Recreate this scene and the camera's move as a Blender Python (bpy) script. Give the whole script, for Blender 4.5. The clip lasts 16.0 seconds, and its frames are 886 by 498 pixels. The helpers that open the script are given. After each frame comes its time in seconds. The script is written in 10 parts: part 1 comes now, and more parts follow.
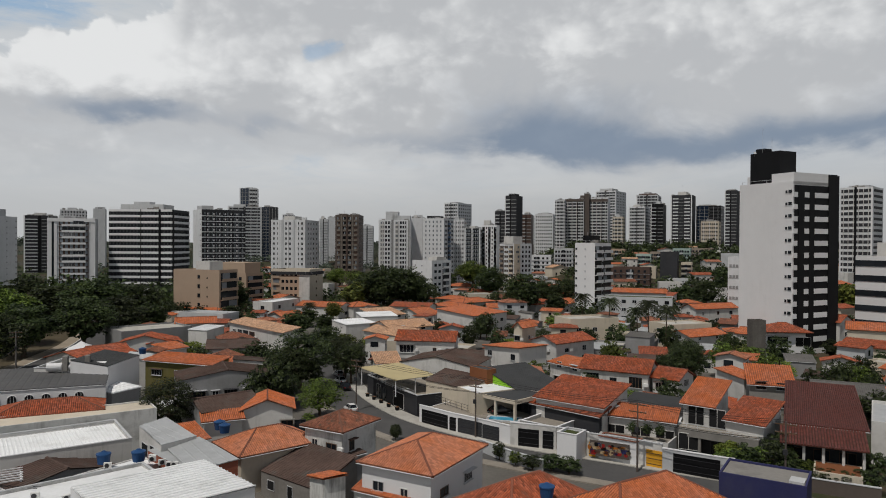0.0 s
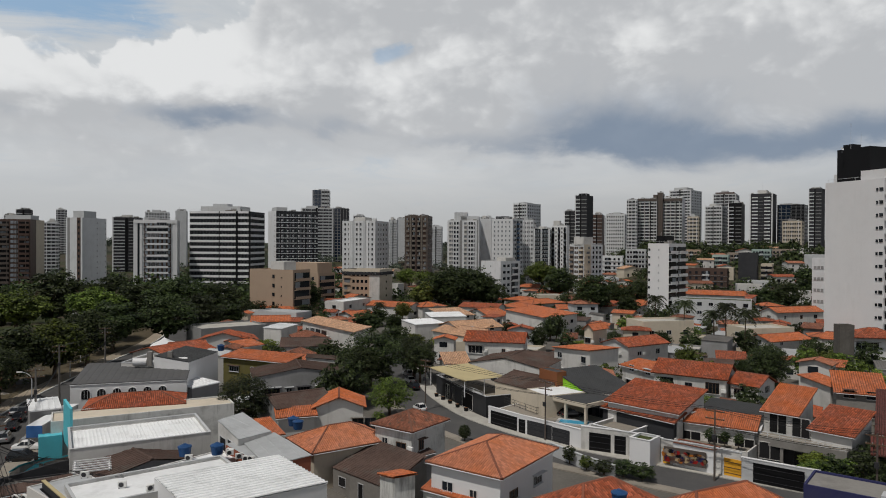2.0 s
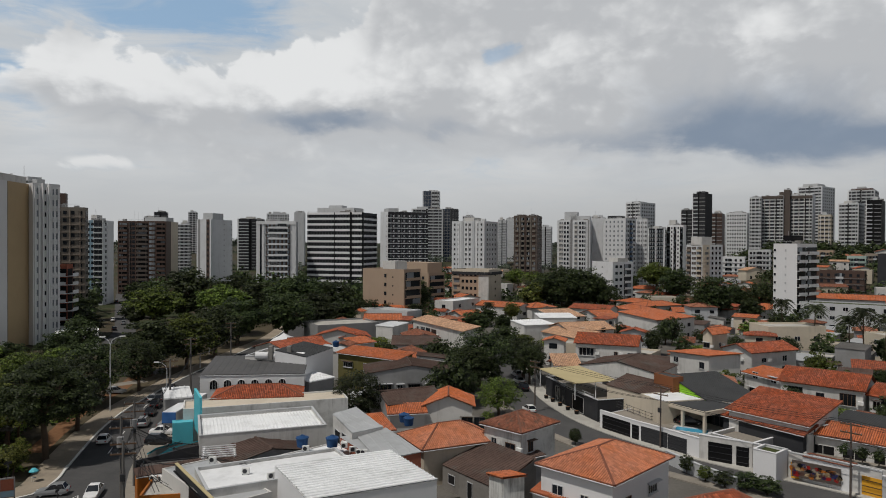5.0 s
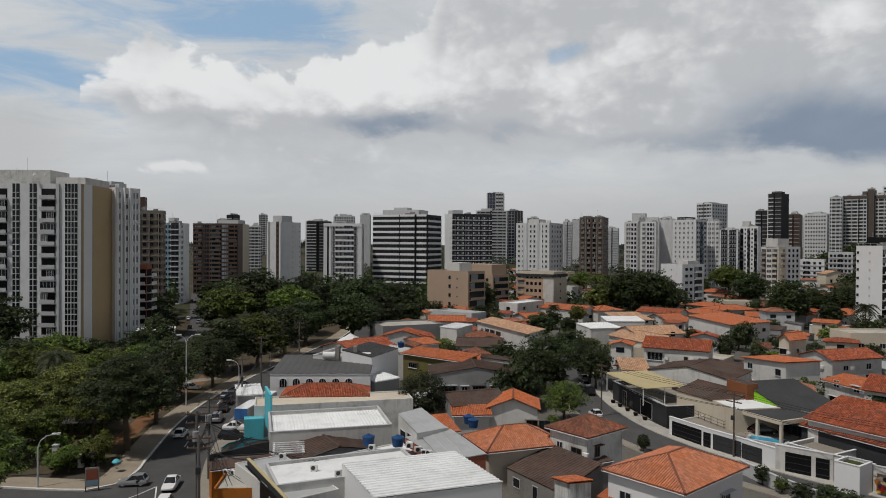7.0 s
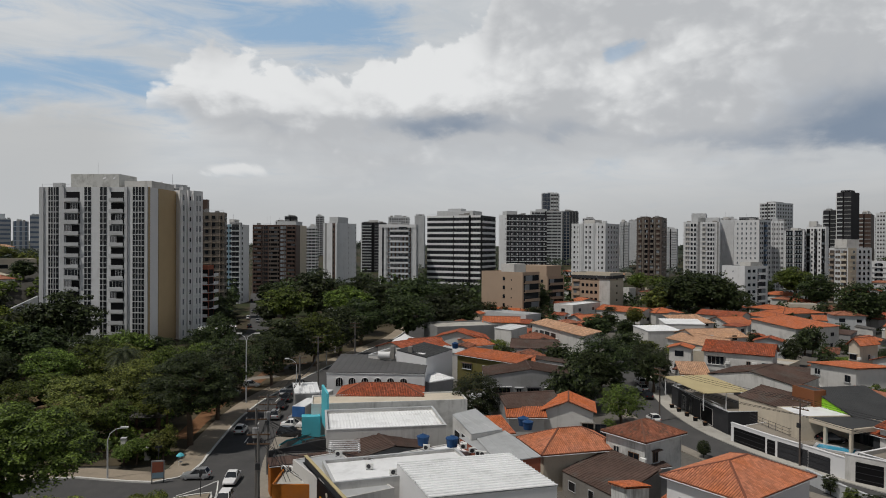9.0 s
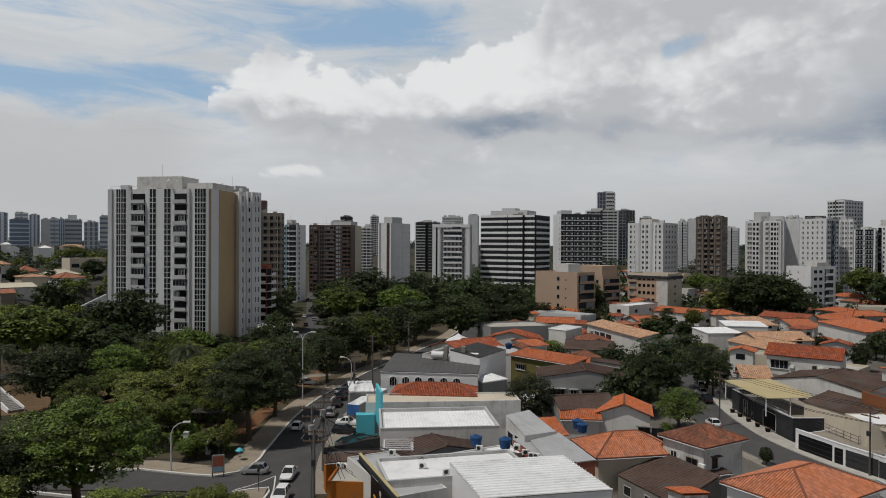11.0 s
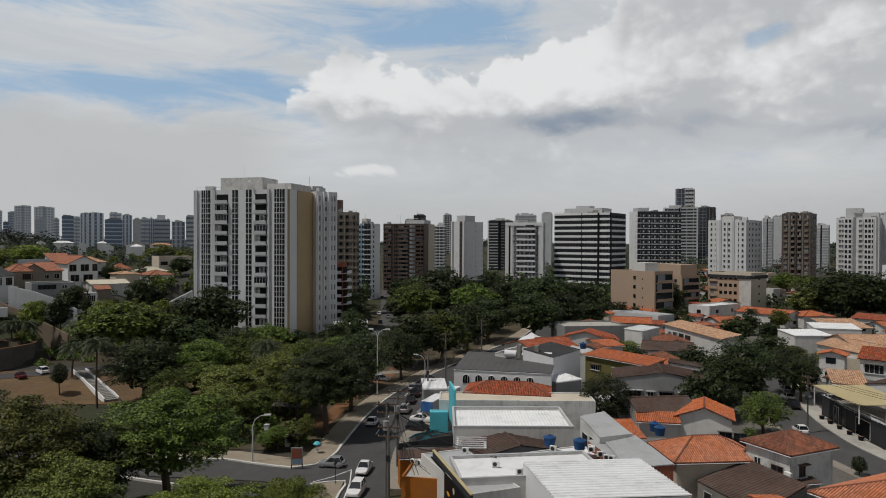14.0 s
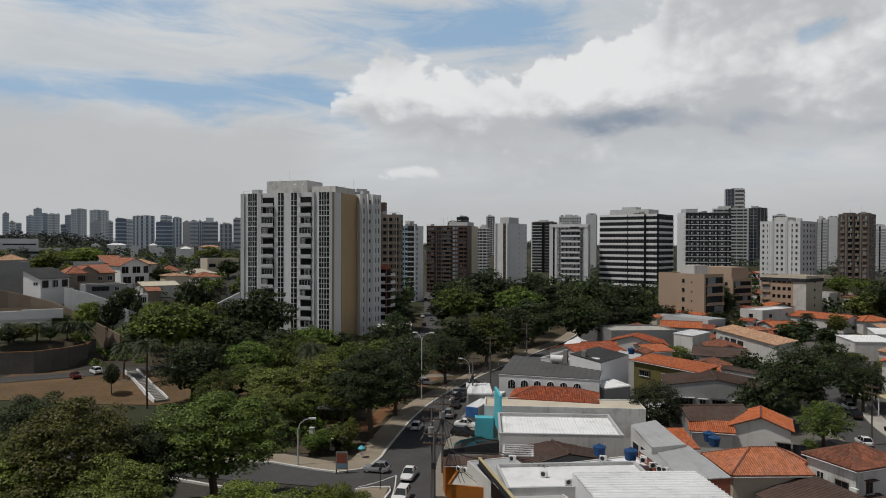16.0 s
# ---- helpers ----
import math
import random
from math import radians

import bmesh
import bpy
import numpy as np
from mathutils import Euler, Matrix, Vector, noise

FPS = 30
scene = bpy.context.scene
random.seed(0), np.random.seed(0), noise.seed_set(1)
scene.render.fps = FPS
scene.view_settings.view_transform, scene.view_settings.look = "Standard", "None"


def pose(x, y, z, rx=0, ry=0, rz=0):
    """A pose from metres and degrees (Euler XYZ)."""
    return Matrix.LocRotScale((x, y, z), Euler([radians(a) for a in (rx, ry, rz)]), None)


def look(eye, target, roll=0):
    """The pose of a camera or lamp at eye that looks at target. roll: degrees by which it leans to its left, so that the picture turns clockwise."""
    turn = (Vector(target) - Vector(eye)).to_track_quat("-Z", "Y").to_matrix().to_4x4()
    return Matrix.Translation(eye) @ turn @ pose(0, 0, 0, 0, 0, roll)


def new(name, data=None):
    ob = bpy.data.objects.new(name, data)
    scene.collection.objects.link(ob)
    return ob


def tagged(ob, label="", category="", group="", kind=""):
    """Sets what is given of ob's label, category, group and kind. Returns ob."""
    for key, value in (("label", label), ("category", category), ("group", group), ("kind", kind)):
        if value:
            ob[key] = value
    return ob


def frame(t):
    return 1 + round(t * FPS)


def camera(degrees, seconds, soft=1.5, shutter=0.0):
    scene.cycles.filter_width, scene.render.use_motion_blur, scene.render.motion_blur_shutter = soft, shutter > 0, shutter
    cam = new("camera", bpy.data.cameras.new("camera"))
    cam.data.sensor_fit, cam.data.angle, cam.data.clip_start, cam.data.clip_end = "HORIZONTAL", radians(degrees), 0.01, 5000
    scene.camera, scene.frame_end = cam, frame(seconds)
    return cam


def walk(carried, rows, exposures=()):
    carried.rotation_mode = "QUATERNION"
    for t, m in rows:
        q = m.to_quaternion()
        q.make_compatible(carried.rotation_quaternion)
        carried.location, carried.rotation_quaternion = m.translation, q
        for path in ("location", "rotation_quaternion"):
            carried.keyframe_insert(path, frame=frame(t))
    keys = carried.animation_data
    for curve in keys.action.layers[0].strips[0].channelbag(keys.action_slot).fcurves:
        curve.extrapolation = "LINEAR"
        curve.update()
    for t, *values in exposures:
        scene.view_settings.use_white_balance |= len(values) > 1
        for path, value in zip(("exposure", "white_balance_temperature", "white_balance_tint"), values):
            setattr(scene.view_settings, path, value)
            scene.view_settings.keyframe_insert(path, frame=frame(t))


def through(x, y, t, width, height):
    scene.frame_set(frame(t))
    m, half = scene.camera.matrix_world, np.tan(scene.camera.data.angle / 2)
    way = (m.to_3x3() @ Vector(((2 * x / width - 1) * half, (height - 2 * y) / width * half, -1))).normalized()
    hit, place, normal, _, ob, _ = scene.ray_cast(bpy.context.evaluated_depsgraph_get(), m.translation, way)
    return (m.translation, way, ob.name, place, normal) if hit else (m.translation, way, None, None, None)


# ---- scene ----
cam = camera(65.28, 16.0, soft=1.0)
EYE = 28.0  # metres over the avenue
ROWS = [  # seconds, x, y, z of the hovering eye, yaw, pitch, roll
    (0.0, -0.00, 0.00, 0.00, -0.000, -0.580, -0.335),
    (0.5, -0.01, -0.03, 0.04, 1.202, -0.600, -0.332),
    (1.0, 0.02, 0.00, 0.06, 2.632, -0.621, -0.329),
    (1.5, -0.05, 0.10, 0.07, 4.105, -0.595, -0.326),
    (2.0, -0.09, 0.15, 0.03, 5.671, -0.569, -0.323),
    (2.5, -0.12, 0.25, -0.01, 7.127, -0.582, -0.320),
    (3.0, -0.15, 0.31, -0.03, 8.606, -0.625, -0.317),
    (3.5, -0.15, 0.32, -0.03, 10.121, -0.630, -0.313),
    (4.0, -0.16, 0.35, -0.04, 11.673, -0.614, -0.310),
    (6.5, -0.20, 0.32, -0.06, 18.758, -0.514, -0.340),
    (7.0, -0.27, 0.28, -0.06, 19.974, -0.469, -0.346),
    (7.5, -0.27, 0.24, -0.10, 21.117, -0.469, -0.351),
    (8.0, -0.29, 0.23, -0.12, 22.215, -0.455, -0.357),
    (8.5, -0.31, 0.25, -0.10, 23.324, -0.449, -0.350),
    (9.0, -0.29, 0.23, -0.06, 24.450, -0.415, -0.343),
    (11.5, -0.21, 0.27, 0.04, 29.918, -0.480, -0.308),
    (12.0, -0.21, 0.26, 0.06, 30.906, -0.482, -0.300),
    (12.5, -0.23, 0.25, 0.08, 31.940, -0.532, -0.286),
    (13.0, -0.20, 0.23, 0.08, 32.912, -0.538, -0.272),
    (13.5, -0.16, 0.20, 0.10, 33.913, -0.598, -0.258),
    (14.0, -0.19, 0.15, 0.07, 34.915, -0.644, -0.244),
    (14.5, -0.28, 0.19, 0.09, 35.913, -0.627, -0.230),
    (15.0, -0.50, 0.34, 0.09, 36.906, -0.579, -0.216),
    (15.5, -0.85, 0.59, 0.14, 37.886, -0.567, -0.202),
    (16.0, -1.20, 0.94, 0.28, 38.443, -0.518, -0.188),
]
walk(cam, [(t, pose(x, y, EYE + z, 90 + pitch, roll, yaw)) for t, x, y, z, yaw, pitch, roll in ROWS])

# ---- light ----
SUN_EL, SUN_AZ = 64.0, 214.0  # the sun stands high over the park side


def nodes_of(owner):
    owner.use_nodes = True
    tree = owner.node_tree
    tree.nodes.clear()
    return tree


class Net:
    """Short hand for node trees."""

    def __init__(self, tree):
        self.tree = tree

    def put(self, value, socket):
        if isinstance(value, bpy.types.NodeSocket):
            self.tree.links.new(value, socket)
        else:
            socket.default_value = value

    def node(self, kind):
        return self.tree.nodes.new(kind)

    def math(self, op, a, b=0.0, c=0.0, clamp=False):
        n = self.node("ShaderNodeMath")
        n.operation, n.use_clamp = op, clamp
        for i, v in enumerate((a, b, c)):
            self.put(v, n.inputs[i])
        return n.outputs[0]

    def mix(self, fac, a, b, blend="MIX"):
        n = self.node("ShaderNodeMix")
        n.data_type, n.blend_type = "RGBA", blend
        self.put(fac, n.inputs[0])
        for v, s in ((a, n.inputs[6]), (b, n.inputs[7])):
            self.put((*v, 1.0) if isinstance(v, tuple) and len(v) == 3 else v, s)
        return n.outputs[2]

    def noise(self, vector, scale, detail=4.0, rough=0.55, dims="3D", distort=0.0):
        n = self.node("ShaderNodeTexNoise")
        n.noise_dimensions = dims
        self.put(vector, n.inputs["Vector"])
        n.inputs["Scale"].default_value, n.inputs["Detail"].default_value = scale, detail
        n.inputs["Roughness"].default_value, n.inputs["Distortion"].default_value = rough, distort
        return n.outputs[0]

    def ramp(self, fac, lo, hi, a=0.0, b=1.0):
        n = self.node("ShaderNodeMapRange")
        n.interpolation_type = "SMOOTHSTEP"
        self.put(fac, n.inputs[0])
        for i, v in enumerate((lo, hi, a, b)):
            n.inputs[i + 1].default_value = v
        return n.outputs[0]

    def scaled(self, vector, sx, sy, sz):
        n = self.node("ShaderNodeVectorMath")
        n.operation = "MULTIPLY"
        self.put(vector, n.inputs[0])
        n.inputs[1].default_value = (sx, sy, sz)
        return n.outputs[0]


world = bpy.data.worlds.new("sky")
scene.world = world
net = Net(nodes_of(world))
way = net.node("ShaderNodeTexCoord").outputs["Generated"]
sep = net.node("ShaderNodeSeparateXYZ")
net.put(way, sep.inputs[0])
azim = net.math("MULTIPLY", net.math("ARCTAN2", sep.outputs[0], sep.outputs[1]), 57.29578)
elev = net.math("MULTIPLY", net.math("ARCSINE", sep.outputs[2]), 57.29578)
def plan_noise(sa, se, scale, detail, rough, distort=0.0, shift=0.0):
    """Noise over bearing and height, in degrees."""
    c = net.node("ShaderNodeCombineXYZ")
    net.put(net.math("MULTIPLY", azim, sa), c.inputs[0])
    net.put(net.math("MULTIPLY", elev, se), c.inputs[1])
    c.inputs[2].default_value = shift
    return net.noise(c.outputs[0], scale, detail, rough, distort=distort)


billow = plan_noise(0.16, 0.26, 1.0, 8.0, 0.58, 0.3)
puff = plan_noise(0.09, 0.17, 1.0, 7.0, 0.55, 0.5, 7.3)
veil = plan_noise(0.05, 0.20, 1.0, 7.0, 0.6, 0.8, 3.1)
shove = net.math("MULTIPLY_ADD", net.math("SUBTRACT", billow, 0.5), 6.0, net.math("MULTIPLY", net.math("SUBTRACT", puff, 0.5), 9.0))
azs, els = net.math("ADD", azim, shove), net.math("MULTIPLY_ADD", shove, 0.42, elev)


def bank(az, el, wide, tall, power):
    """A soft cloud bank round a bearing and a height, in degrees."""
    a = net.math("POWER", net.math("ABSOLUTE", net.math("MULTIPLY", net.math("SUBTRACT", azs, az), 1.0 / wide)), 2.0)
    e = net.math("POWER", net.math("ABSOLUTE", net.math("MULTIPLY", net.math("SUBTRACT", els, el), 1.0 / tall)), 2.0)
    return net.math("MULTIPLY", net.math("EXPONENT", net.math("MULTIPLY", net.math("ADD", a, e), -1.0)), power)


def total(terms):
    acc = terms[0]
    for t in terms[1:]:
        acc = net.math("ADD", acc, t)
    return acc


lobes = net.node("ShaderNodeTexVoronoi")
lobes.feature = "SMOOTH_F1"
lobe_at = net.node("ShaderNodeCombineXYZ")
net.put(net.math("MULTIPLY_ADD", billow, 3.0, azim), lobe_at.inputs[0])
net.put(net.math("MULTIPLY_ADD", puff, 3.0, net.math("MULTIPLY", elev, 1.25)), lobe_at.inputs[1])
net.put(lobe_at.outputs[0], lobes.inputs["Vector"])
lobes.inputs["Scale"].default_value, lobes.inputs["Detail"].default_value = 0.42, 2.5
lobe = lobes.outputs["Distance"]
# the upper edge of the heaped clouds, degrees of height over each bearing
crest = net.node("ShaderNodeValToRGB")
net.put(net.math("MULTIPLY_ADD", azim, 1.0 / 120, 80.0 / 120), crest.inputs[0])
CREST = ((-80, 0), (-48.8, 4), (-47.6, 12.0), (-46.4, 13.6), (-45.2, 15.0), (-42.8, 16.8), (-40, 15.2), (-37, 14.6), (-34.6, 15.0), (-32.2, 14.4), (-29.6, 16.8), (-28.4, 15.6), (-26.6, 16.8), (-24.5, 17.0), (-21, 19.6), (-16, 30), (35, 30))
while len(crest.color_ramp.elements) < len(CREST):
    crest.color_ramp.elements.new(0.5)
for el_, (az_, top_) in zip(crest.color_ramp.elements, CREST):
    el_.position, el_.color = (az_ + 80) / 120, (top_ / 30, top_ / 30, top_ / 30, 1)
edge = net.math("SUBTRACT", net.math("MULTIPLY_ADD", crest.outputs[0], 30.0, net.math("MULTIPLY_ADD", net.math("SUBTRACT", billow, 0.5), 5.0, net.math("MULTIPLY", net.math("SUBTRACT", 0.42, lobe), 2.6))), elev)
base = net.ramp(net.math("SUBTRACT", net.math("MULTIPLY_ADD", puff, 4.0, els), net.ramp(azim, -49.5, -40.0, 4.6, 0.0)), 6.4, 10.4)
heap = net.math("MULTIPLY", net.ramp(edge, -0.15, 0.55), base)
rim = net.ramp(edge, 0.0, 3.6, 1.0, 0.0)
# blue gaps in the high veil
gaps = total([bank(-57, 11.3, 12, 1.9, 1.0), bank(-41, 17.3, 9, 2.4, 1.0), bank(-31, 17.5, 6, 2.6, 0.95), bank(-64, 17.5, 12, 1.6, 0.6), bank(-47, 12.4, 6, 1.6, 0.6), bank(-75, 10, 8, 2, 0.8)])
wisp = plan_noise(0.10, 0.45, 1.0, 8.0, 0.62, 1.2, 11.0)
gap = net.math("MULTIPLY", net.ramp(net.math("ADD", gaps, net.math("MULTIPLY_ADD", net.math("SUBTRACT", wisp, 0.5), 2.0, net.math("MULTIPLY", net.math("SUBTRACT", veil, 0.5), 1.5))), 0.1, 1.2), 0.88)
hole = net.math("MULTIPLY", net.ramp(bank(-10.2, 15.2, 1.6, 0.7, 1.0), 0.3, 0.9), 0.5)
# shaded undersides
under = total([bank(8, 8.6, 8, 2.6, 1.0), bank(24, 7.7, 15, 1.5, 0.95), bank(-25.5, 9.3, 6.5, 1.25, 0.95), bank(-40, 8.8, 3.5, 0.9, 0.5), bank(14, 11.5, 9, 2.6, 0.35),
               bank(-15, 8.9, 4, 1.2, 0.5), bank(-5, 8.0, 6, 0.9, 0.45), bank(36, 9, 8, 4, 0.5), bank(-40.5, 4.3, 3.0, 0.35, 0.3), bank(-36, 11.2, 4, 0.9, 0.25), bank(3, 13.5, 6, 2.5, 0.25)])
lit = total([bank(14, 15.8, 17, 2.6, 0.5), bank(-12, 13.0, 9, 2.6, 0.45), bank(-27, 12.8, 5, 1.8, 0.6), bank(-40.5, 5.0, 2.0, 0.5, 1.2), bank(-20, 16, 6, 3, 0.5), bank(30, 18, 8, 3, 0.5), bank(-42, 13.0, 4.5, 1.7, 0.6), bank(-38, 11.6, 9, 2.2, 0.8), bank(-24, 13.2, 7, 3, 0.6)])
grey = total([net.math("MULTIPLY", net.math("SUBTRACT", billow, 0.5), 0.9), net.math("MULTIPLY", net.math("SUBTRACT", puff, 0.5), 0.9), net.math("MULTIPLY", net.math("SUBTRACT", 0.42, lobe), 0.45)])
dark = net.ramp(net.math("ADD", under, net.math("MULTIPLY", grey, 0.55)), 0.1, 1.0)
bright = net.ramp(net.math("ADD", net.math("ADD", lit, net.math("MULTIPLY", rim, 0.55)), net.math("MULTIPLY", grey, 2.4)), -0.55, 0.95)
cloud = net.mix(bright, (0.505, 0.52, 0.54), (0.80, 0.81, 0.815))
sky = net.node("ShaderNodeTexSky")
sky.sky_type, sky.sun_disc, sky.sun_elevation, sky.sun_rotation = "NISHITA", False, radians(SUN_EL), radians(SUN_AZ)
blue = net.mix(0.75, net.mix(1.0, sky.outputs[0], (0.10, 0.10, 0.10), "MULTIPLY"), (0.27, 0.45, 0.66))
high = net.mix(gap, net.mix(net.ramp(veil, 0.3, 0.7), (0.53, 0.565, 0.60), (0.66, 0.675, 0.685)), blue)
above = net.mix(hole, net.mix(heap, high, cloud), blue)
above = net.mix(net.math("MULTIPLY", dark, 0.92), above, (0.205, 0.265, 0.355))
haze = net.ramp(elev, 0.5, 8.0, 1.0, 0.0)
west_bank = net.math("MULTIPLY", net.ramp(azim, -52.0, -44.0, 1.0, 0.0), net.ramp(els, 8.0, 10.5, 1.0, 0.0))
haze = net.math("MAXIMUM", haze, net.math("MULTIPLY", west_bank, 0.85))
haze = net.math("MULTIPLY", haze, net.math("SUBTRACT", 1.0, net.math("MULTIPLY", dark, 0.6)))
above = net.mix(haze, above, net.mix(net.ramp(azim, -22.0, 22.0), (0.505, 0.515, 0.52), (0.405, 0.41, 0.41)))
low = net.ramp(net.math("MULTIPLY_ADD", net.math("SUBTRACT", billow, 0.5), 1.1, bank(-41.6, 5.4, 2.6, 0.62, 1.0)), 0.3, 0.75)
above = net.mix(low, above, net.mix(net.ramp(els, 4.6, 5.5), (0.50, 0.54, 0.575), (0.73, 0.74, 0.745)))
# overhead and behind, the sky clears to thin blue between the clouds
open_sky = net.mix(net.ramp(veil, 0.42, 0.62), net.mix(1.0, sky.outputs[0], (0.038, 0.038, 0.038), "MULTIPLY"), (0.15, 0.155, 0.16))
above = net.mix(net.ramp(elev, 20.0, 34.0), above, open_sky)
back = net.node("ShaderNodeBackground")
net.put(above, back.inputs[0])
back.inputs[1].default_value = 1.0
net.tree.links.new(back.outputs[0], net.node("ShaderNodeOutputWorld").inputs[0])

sun = new("sun", bpy.data.lights.new("sun", "SUN"))
sun.data.energy, sun.data.angle, sun.data.color = 2.85, radians(0.8), (1.0, 0.95, 0.88)
sun.matrix_world = look((0, 0, 0), (-math.sin(radians(SUN_AZ)) * math.cos(radians(SUN_EL)), -math.cos(radians(SUN_AZ)) * math.cos(radians(SUN_EL)), -math.sin(radians(SUN_EL))))
scene.view_settings.exposure = -0.07

# ---- materials ----
def surface(name, colour, rough=0.75, metal=0.0, vary=0.18, grain=6.0, stain=0.0, streak=0.0, bump=0.0, odd=0.06, spec=0.15):
    """A surface with two scales of variation, optional rain streaks and a small random shift from object to object."""
    m = bpy.data.materials.new(name)
    n = Net(nodes_of(m))
    place = n.node("ShaderNodeNewGeometry").outputs["Position"]
    fine = n.noise(place, grain, 5.0, 0.65)
    broad = n.noise(place, grain * 0.06 + 0.05, 5.0, 0.6)
    v = n.math("ADD", n.math("MULTIPLY", n.math("SUBTRACT", fine, 0.5), vary * 1.6), n.math("MULTIPLY", n.math("SUBTRACT", broad, 0.5), vary * 2.0))
    v = n.math("ADD", v, n.math("MULTIPLY", n.math("SUBTRACT", n.node("ShaderNodeObjectInfo").outputs["Random"], 0.5), odd * 2))
    hsv = n.node("ShaderNodeHueSaturation")
    hsv.inputs["Color"].default_value = (*colour, 1)
    n.put(n.math("ADD", v, 1.0), hsv.inputs["Value"])
    c = hsv.outputs[0]
    if stain:
        c = n.mix(n.math("MULTIPLY", n.ramp(n.noise(place, 0.35, 6.0, 0.65), 0.48, 0.72), stain), c, (0.10, 0.095, 0.085))
    if streak:
        s = n.math("MULTIPLY_ADD", n.noise(n.scaled(place, 0.9, 0.9, 0.10), 1.0, 7.0, 0.72), 0.6, n.math("MULTIPLY", n.noise(place, 0.22, 4.0, 0.6), 0.4))
        c = n.mix(n.math("MULTIPLY", n.ramp(s, 0.50, 0.68), streak), c, (0.16, 0.152, 0.14))
    b = n.node("ShaderNodeBsdfPrincipled")
    n.put(c, b.inputs["Base Color"])
    b.inputs["Roughness"].default_value, b.inputs["Metallic"].default_value = rough, metal
    b.inputs["Specular IOR Level"].default_value = spec
    if bump:
        bp = n.node("ShaderNodeBump")
        bp.inputs["Strength"].default_value, bp.inputs["Distance"].default_value = 0.6, bump
        n.put(fine, bp.inputs["Height"])
        n.tree.links.new(bp.outputs[0], b.inputs["Normal"])
    n.tree.links.new(b.outputs[0], n.node("ShaderNodeOutputMaterial").inputs[0])
    return m


def tiling(name, colour, old=0.3, course=0.40, rib=0.32, blot=0.4):
    """Clay roof tiles: each tile has its own tone, with stepped courses, grimy blotches and shade painted dark into
    joints and laps; UV is in metres, u along the eave, v up the slope.
    """
    m = bpy.data.materials.new(name)
    n = Net(nodes_of(m))
    uv = n.node("ShaderNodeUVMap").outputs[0]
    sp = n.node("ShaderNodeSeparateXYZ")
    n.put(uv, sp.inputs[0])
    cu, cv = n.math("DIVIDE", sp.outputs[0], rib), n.math("DIVIDE", sp.outputs[1], course)
    cell = n.node("ShaderNodeCombineXYZ")
    n.put(n.math("FLOOR", cu), cell.inputs[0])
    n.put(n.math("FLOOR", cv), cell.inputs[1])
    n.put(n.math("MULTIPLY", n.node("ShaderNodeObjectInfo").outputs["Random"], 40.0), cell.inputs[2])
    white = n.node("ShaderNodeTexWhiteNoise")
    white.noise_dimensions = "3D"
    n.put(cell.outputs[0], white.inputs[0])
    place = n.node("ShaderNodeNewGeometry").outputs["Position"]
    broad = n.noise(place, 0.45, 5.0, 0.6)
    hsv = n.node("ShaderNodeHueSaturation")
    hsv.inputs["Color"].default_value = (*colour, 1)
    val = n.math("ADD", n.math("MULTIPLY_ADD", white.outputs[0], 0.46 + old * 0.5, 0.76 - old * 0.25), n.math("MULTIPLY", n.math("SUBTRACT", broad, 0.5), 0.5))
    n.put(val, hsv.inputs["Value"])
    n.put(n.math("MULTIPLY_ADD", broad, 0.4, 0.8), hsv.inputs["Saturation"])
    grime_shade = n.math("MULTIPLY", n.ramp(n.math("ADD", n.noise(place, 0.9, 6.0, 0.7), n.math("MULTIPLY", white.outputs[0], 0.15)), 0.55, 0.75), blot)
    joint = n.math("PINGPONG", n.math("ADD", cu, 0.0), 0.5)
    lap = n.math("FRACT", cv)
    # Shade of the rib channels and course laps, put into the colour.
    joint_shade = n.math("MAXIMUM", n.ramp(joint, 0.05, 0.17, 0.9, 0.0), n.ramp(lap, 0.0, 0.14, 0.5, 0.0))
    grime_shade = n.math("MAXIMUM", grime_shade, n.math("MULTIPLY", joint_shade, n.math("MULTIPLY_ADD", broad, 0.7, 0.35)))
    c = n.mix(grime_shade, hsv.outputs[0], (0.085, 0.055, 0.042))
    b = n.node("ShaderNodeBsdfPrincipled")
    n.put(c, b.inputs["Base Color"])
    b.inputs["Roughness"].default_value, b.inputs["Specular IOR Level"].default_value = 0.8, 0.25
    bp = n.node("ShaderNodeBump")
    bp.inputs["Strength"].default_value, bp.inputs["Distance"].default_value = 1.0, 0.05
    n.put(n.math("ADD", n.math("SUBTRACT", 1.0, n.math("FRACT", cv)), n.math("MULTIPLY", white.outputs[0], 0.5)), bp.inputs["Height"])
    n.tree.links.new(bp.outputs[0], b.inputs["Normal"])
    n.tree.links.new(b.outputs[0], n.node("ShaderNodeOutputMaterial").inputs[0])
    return m


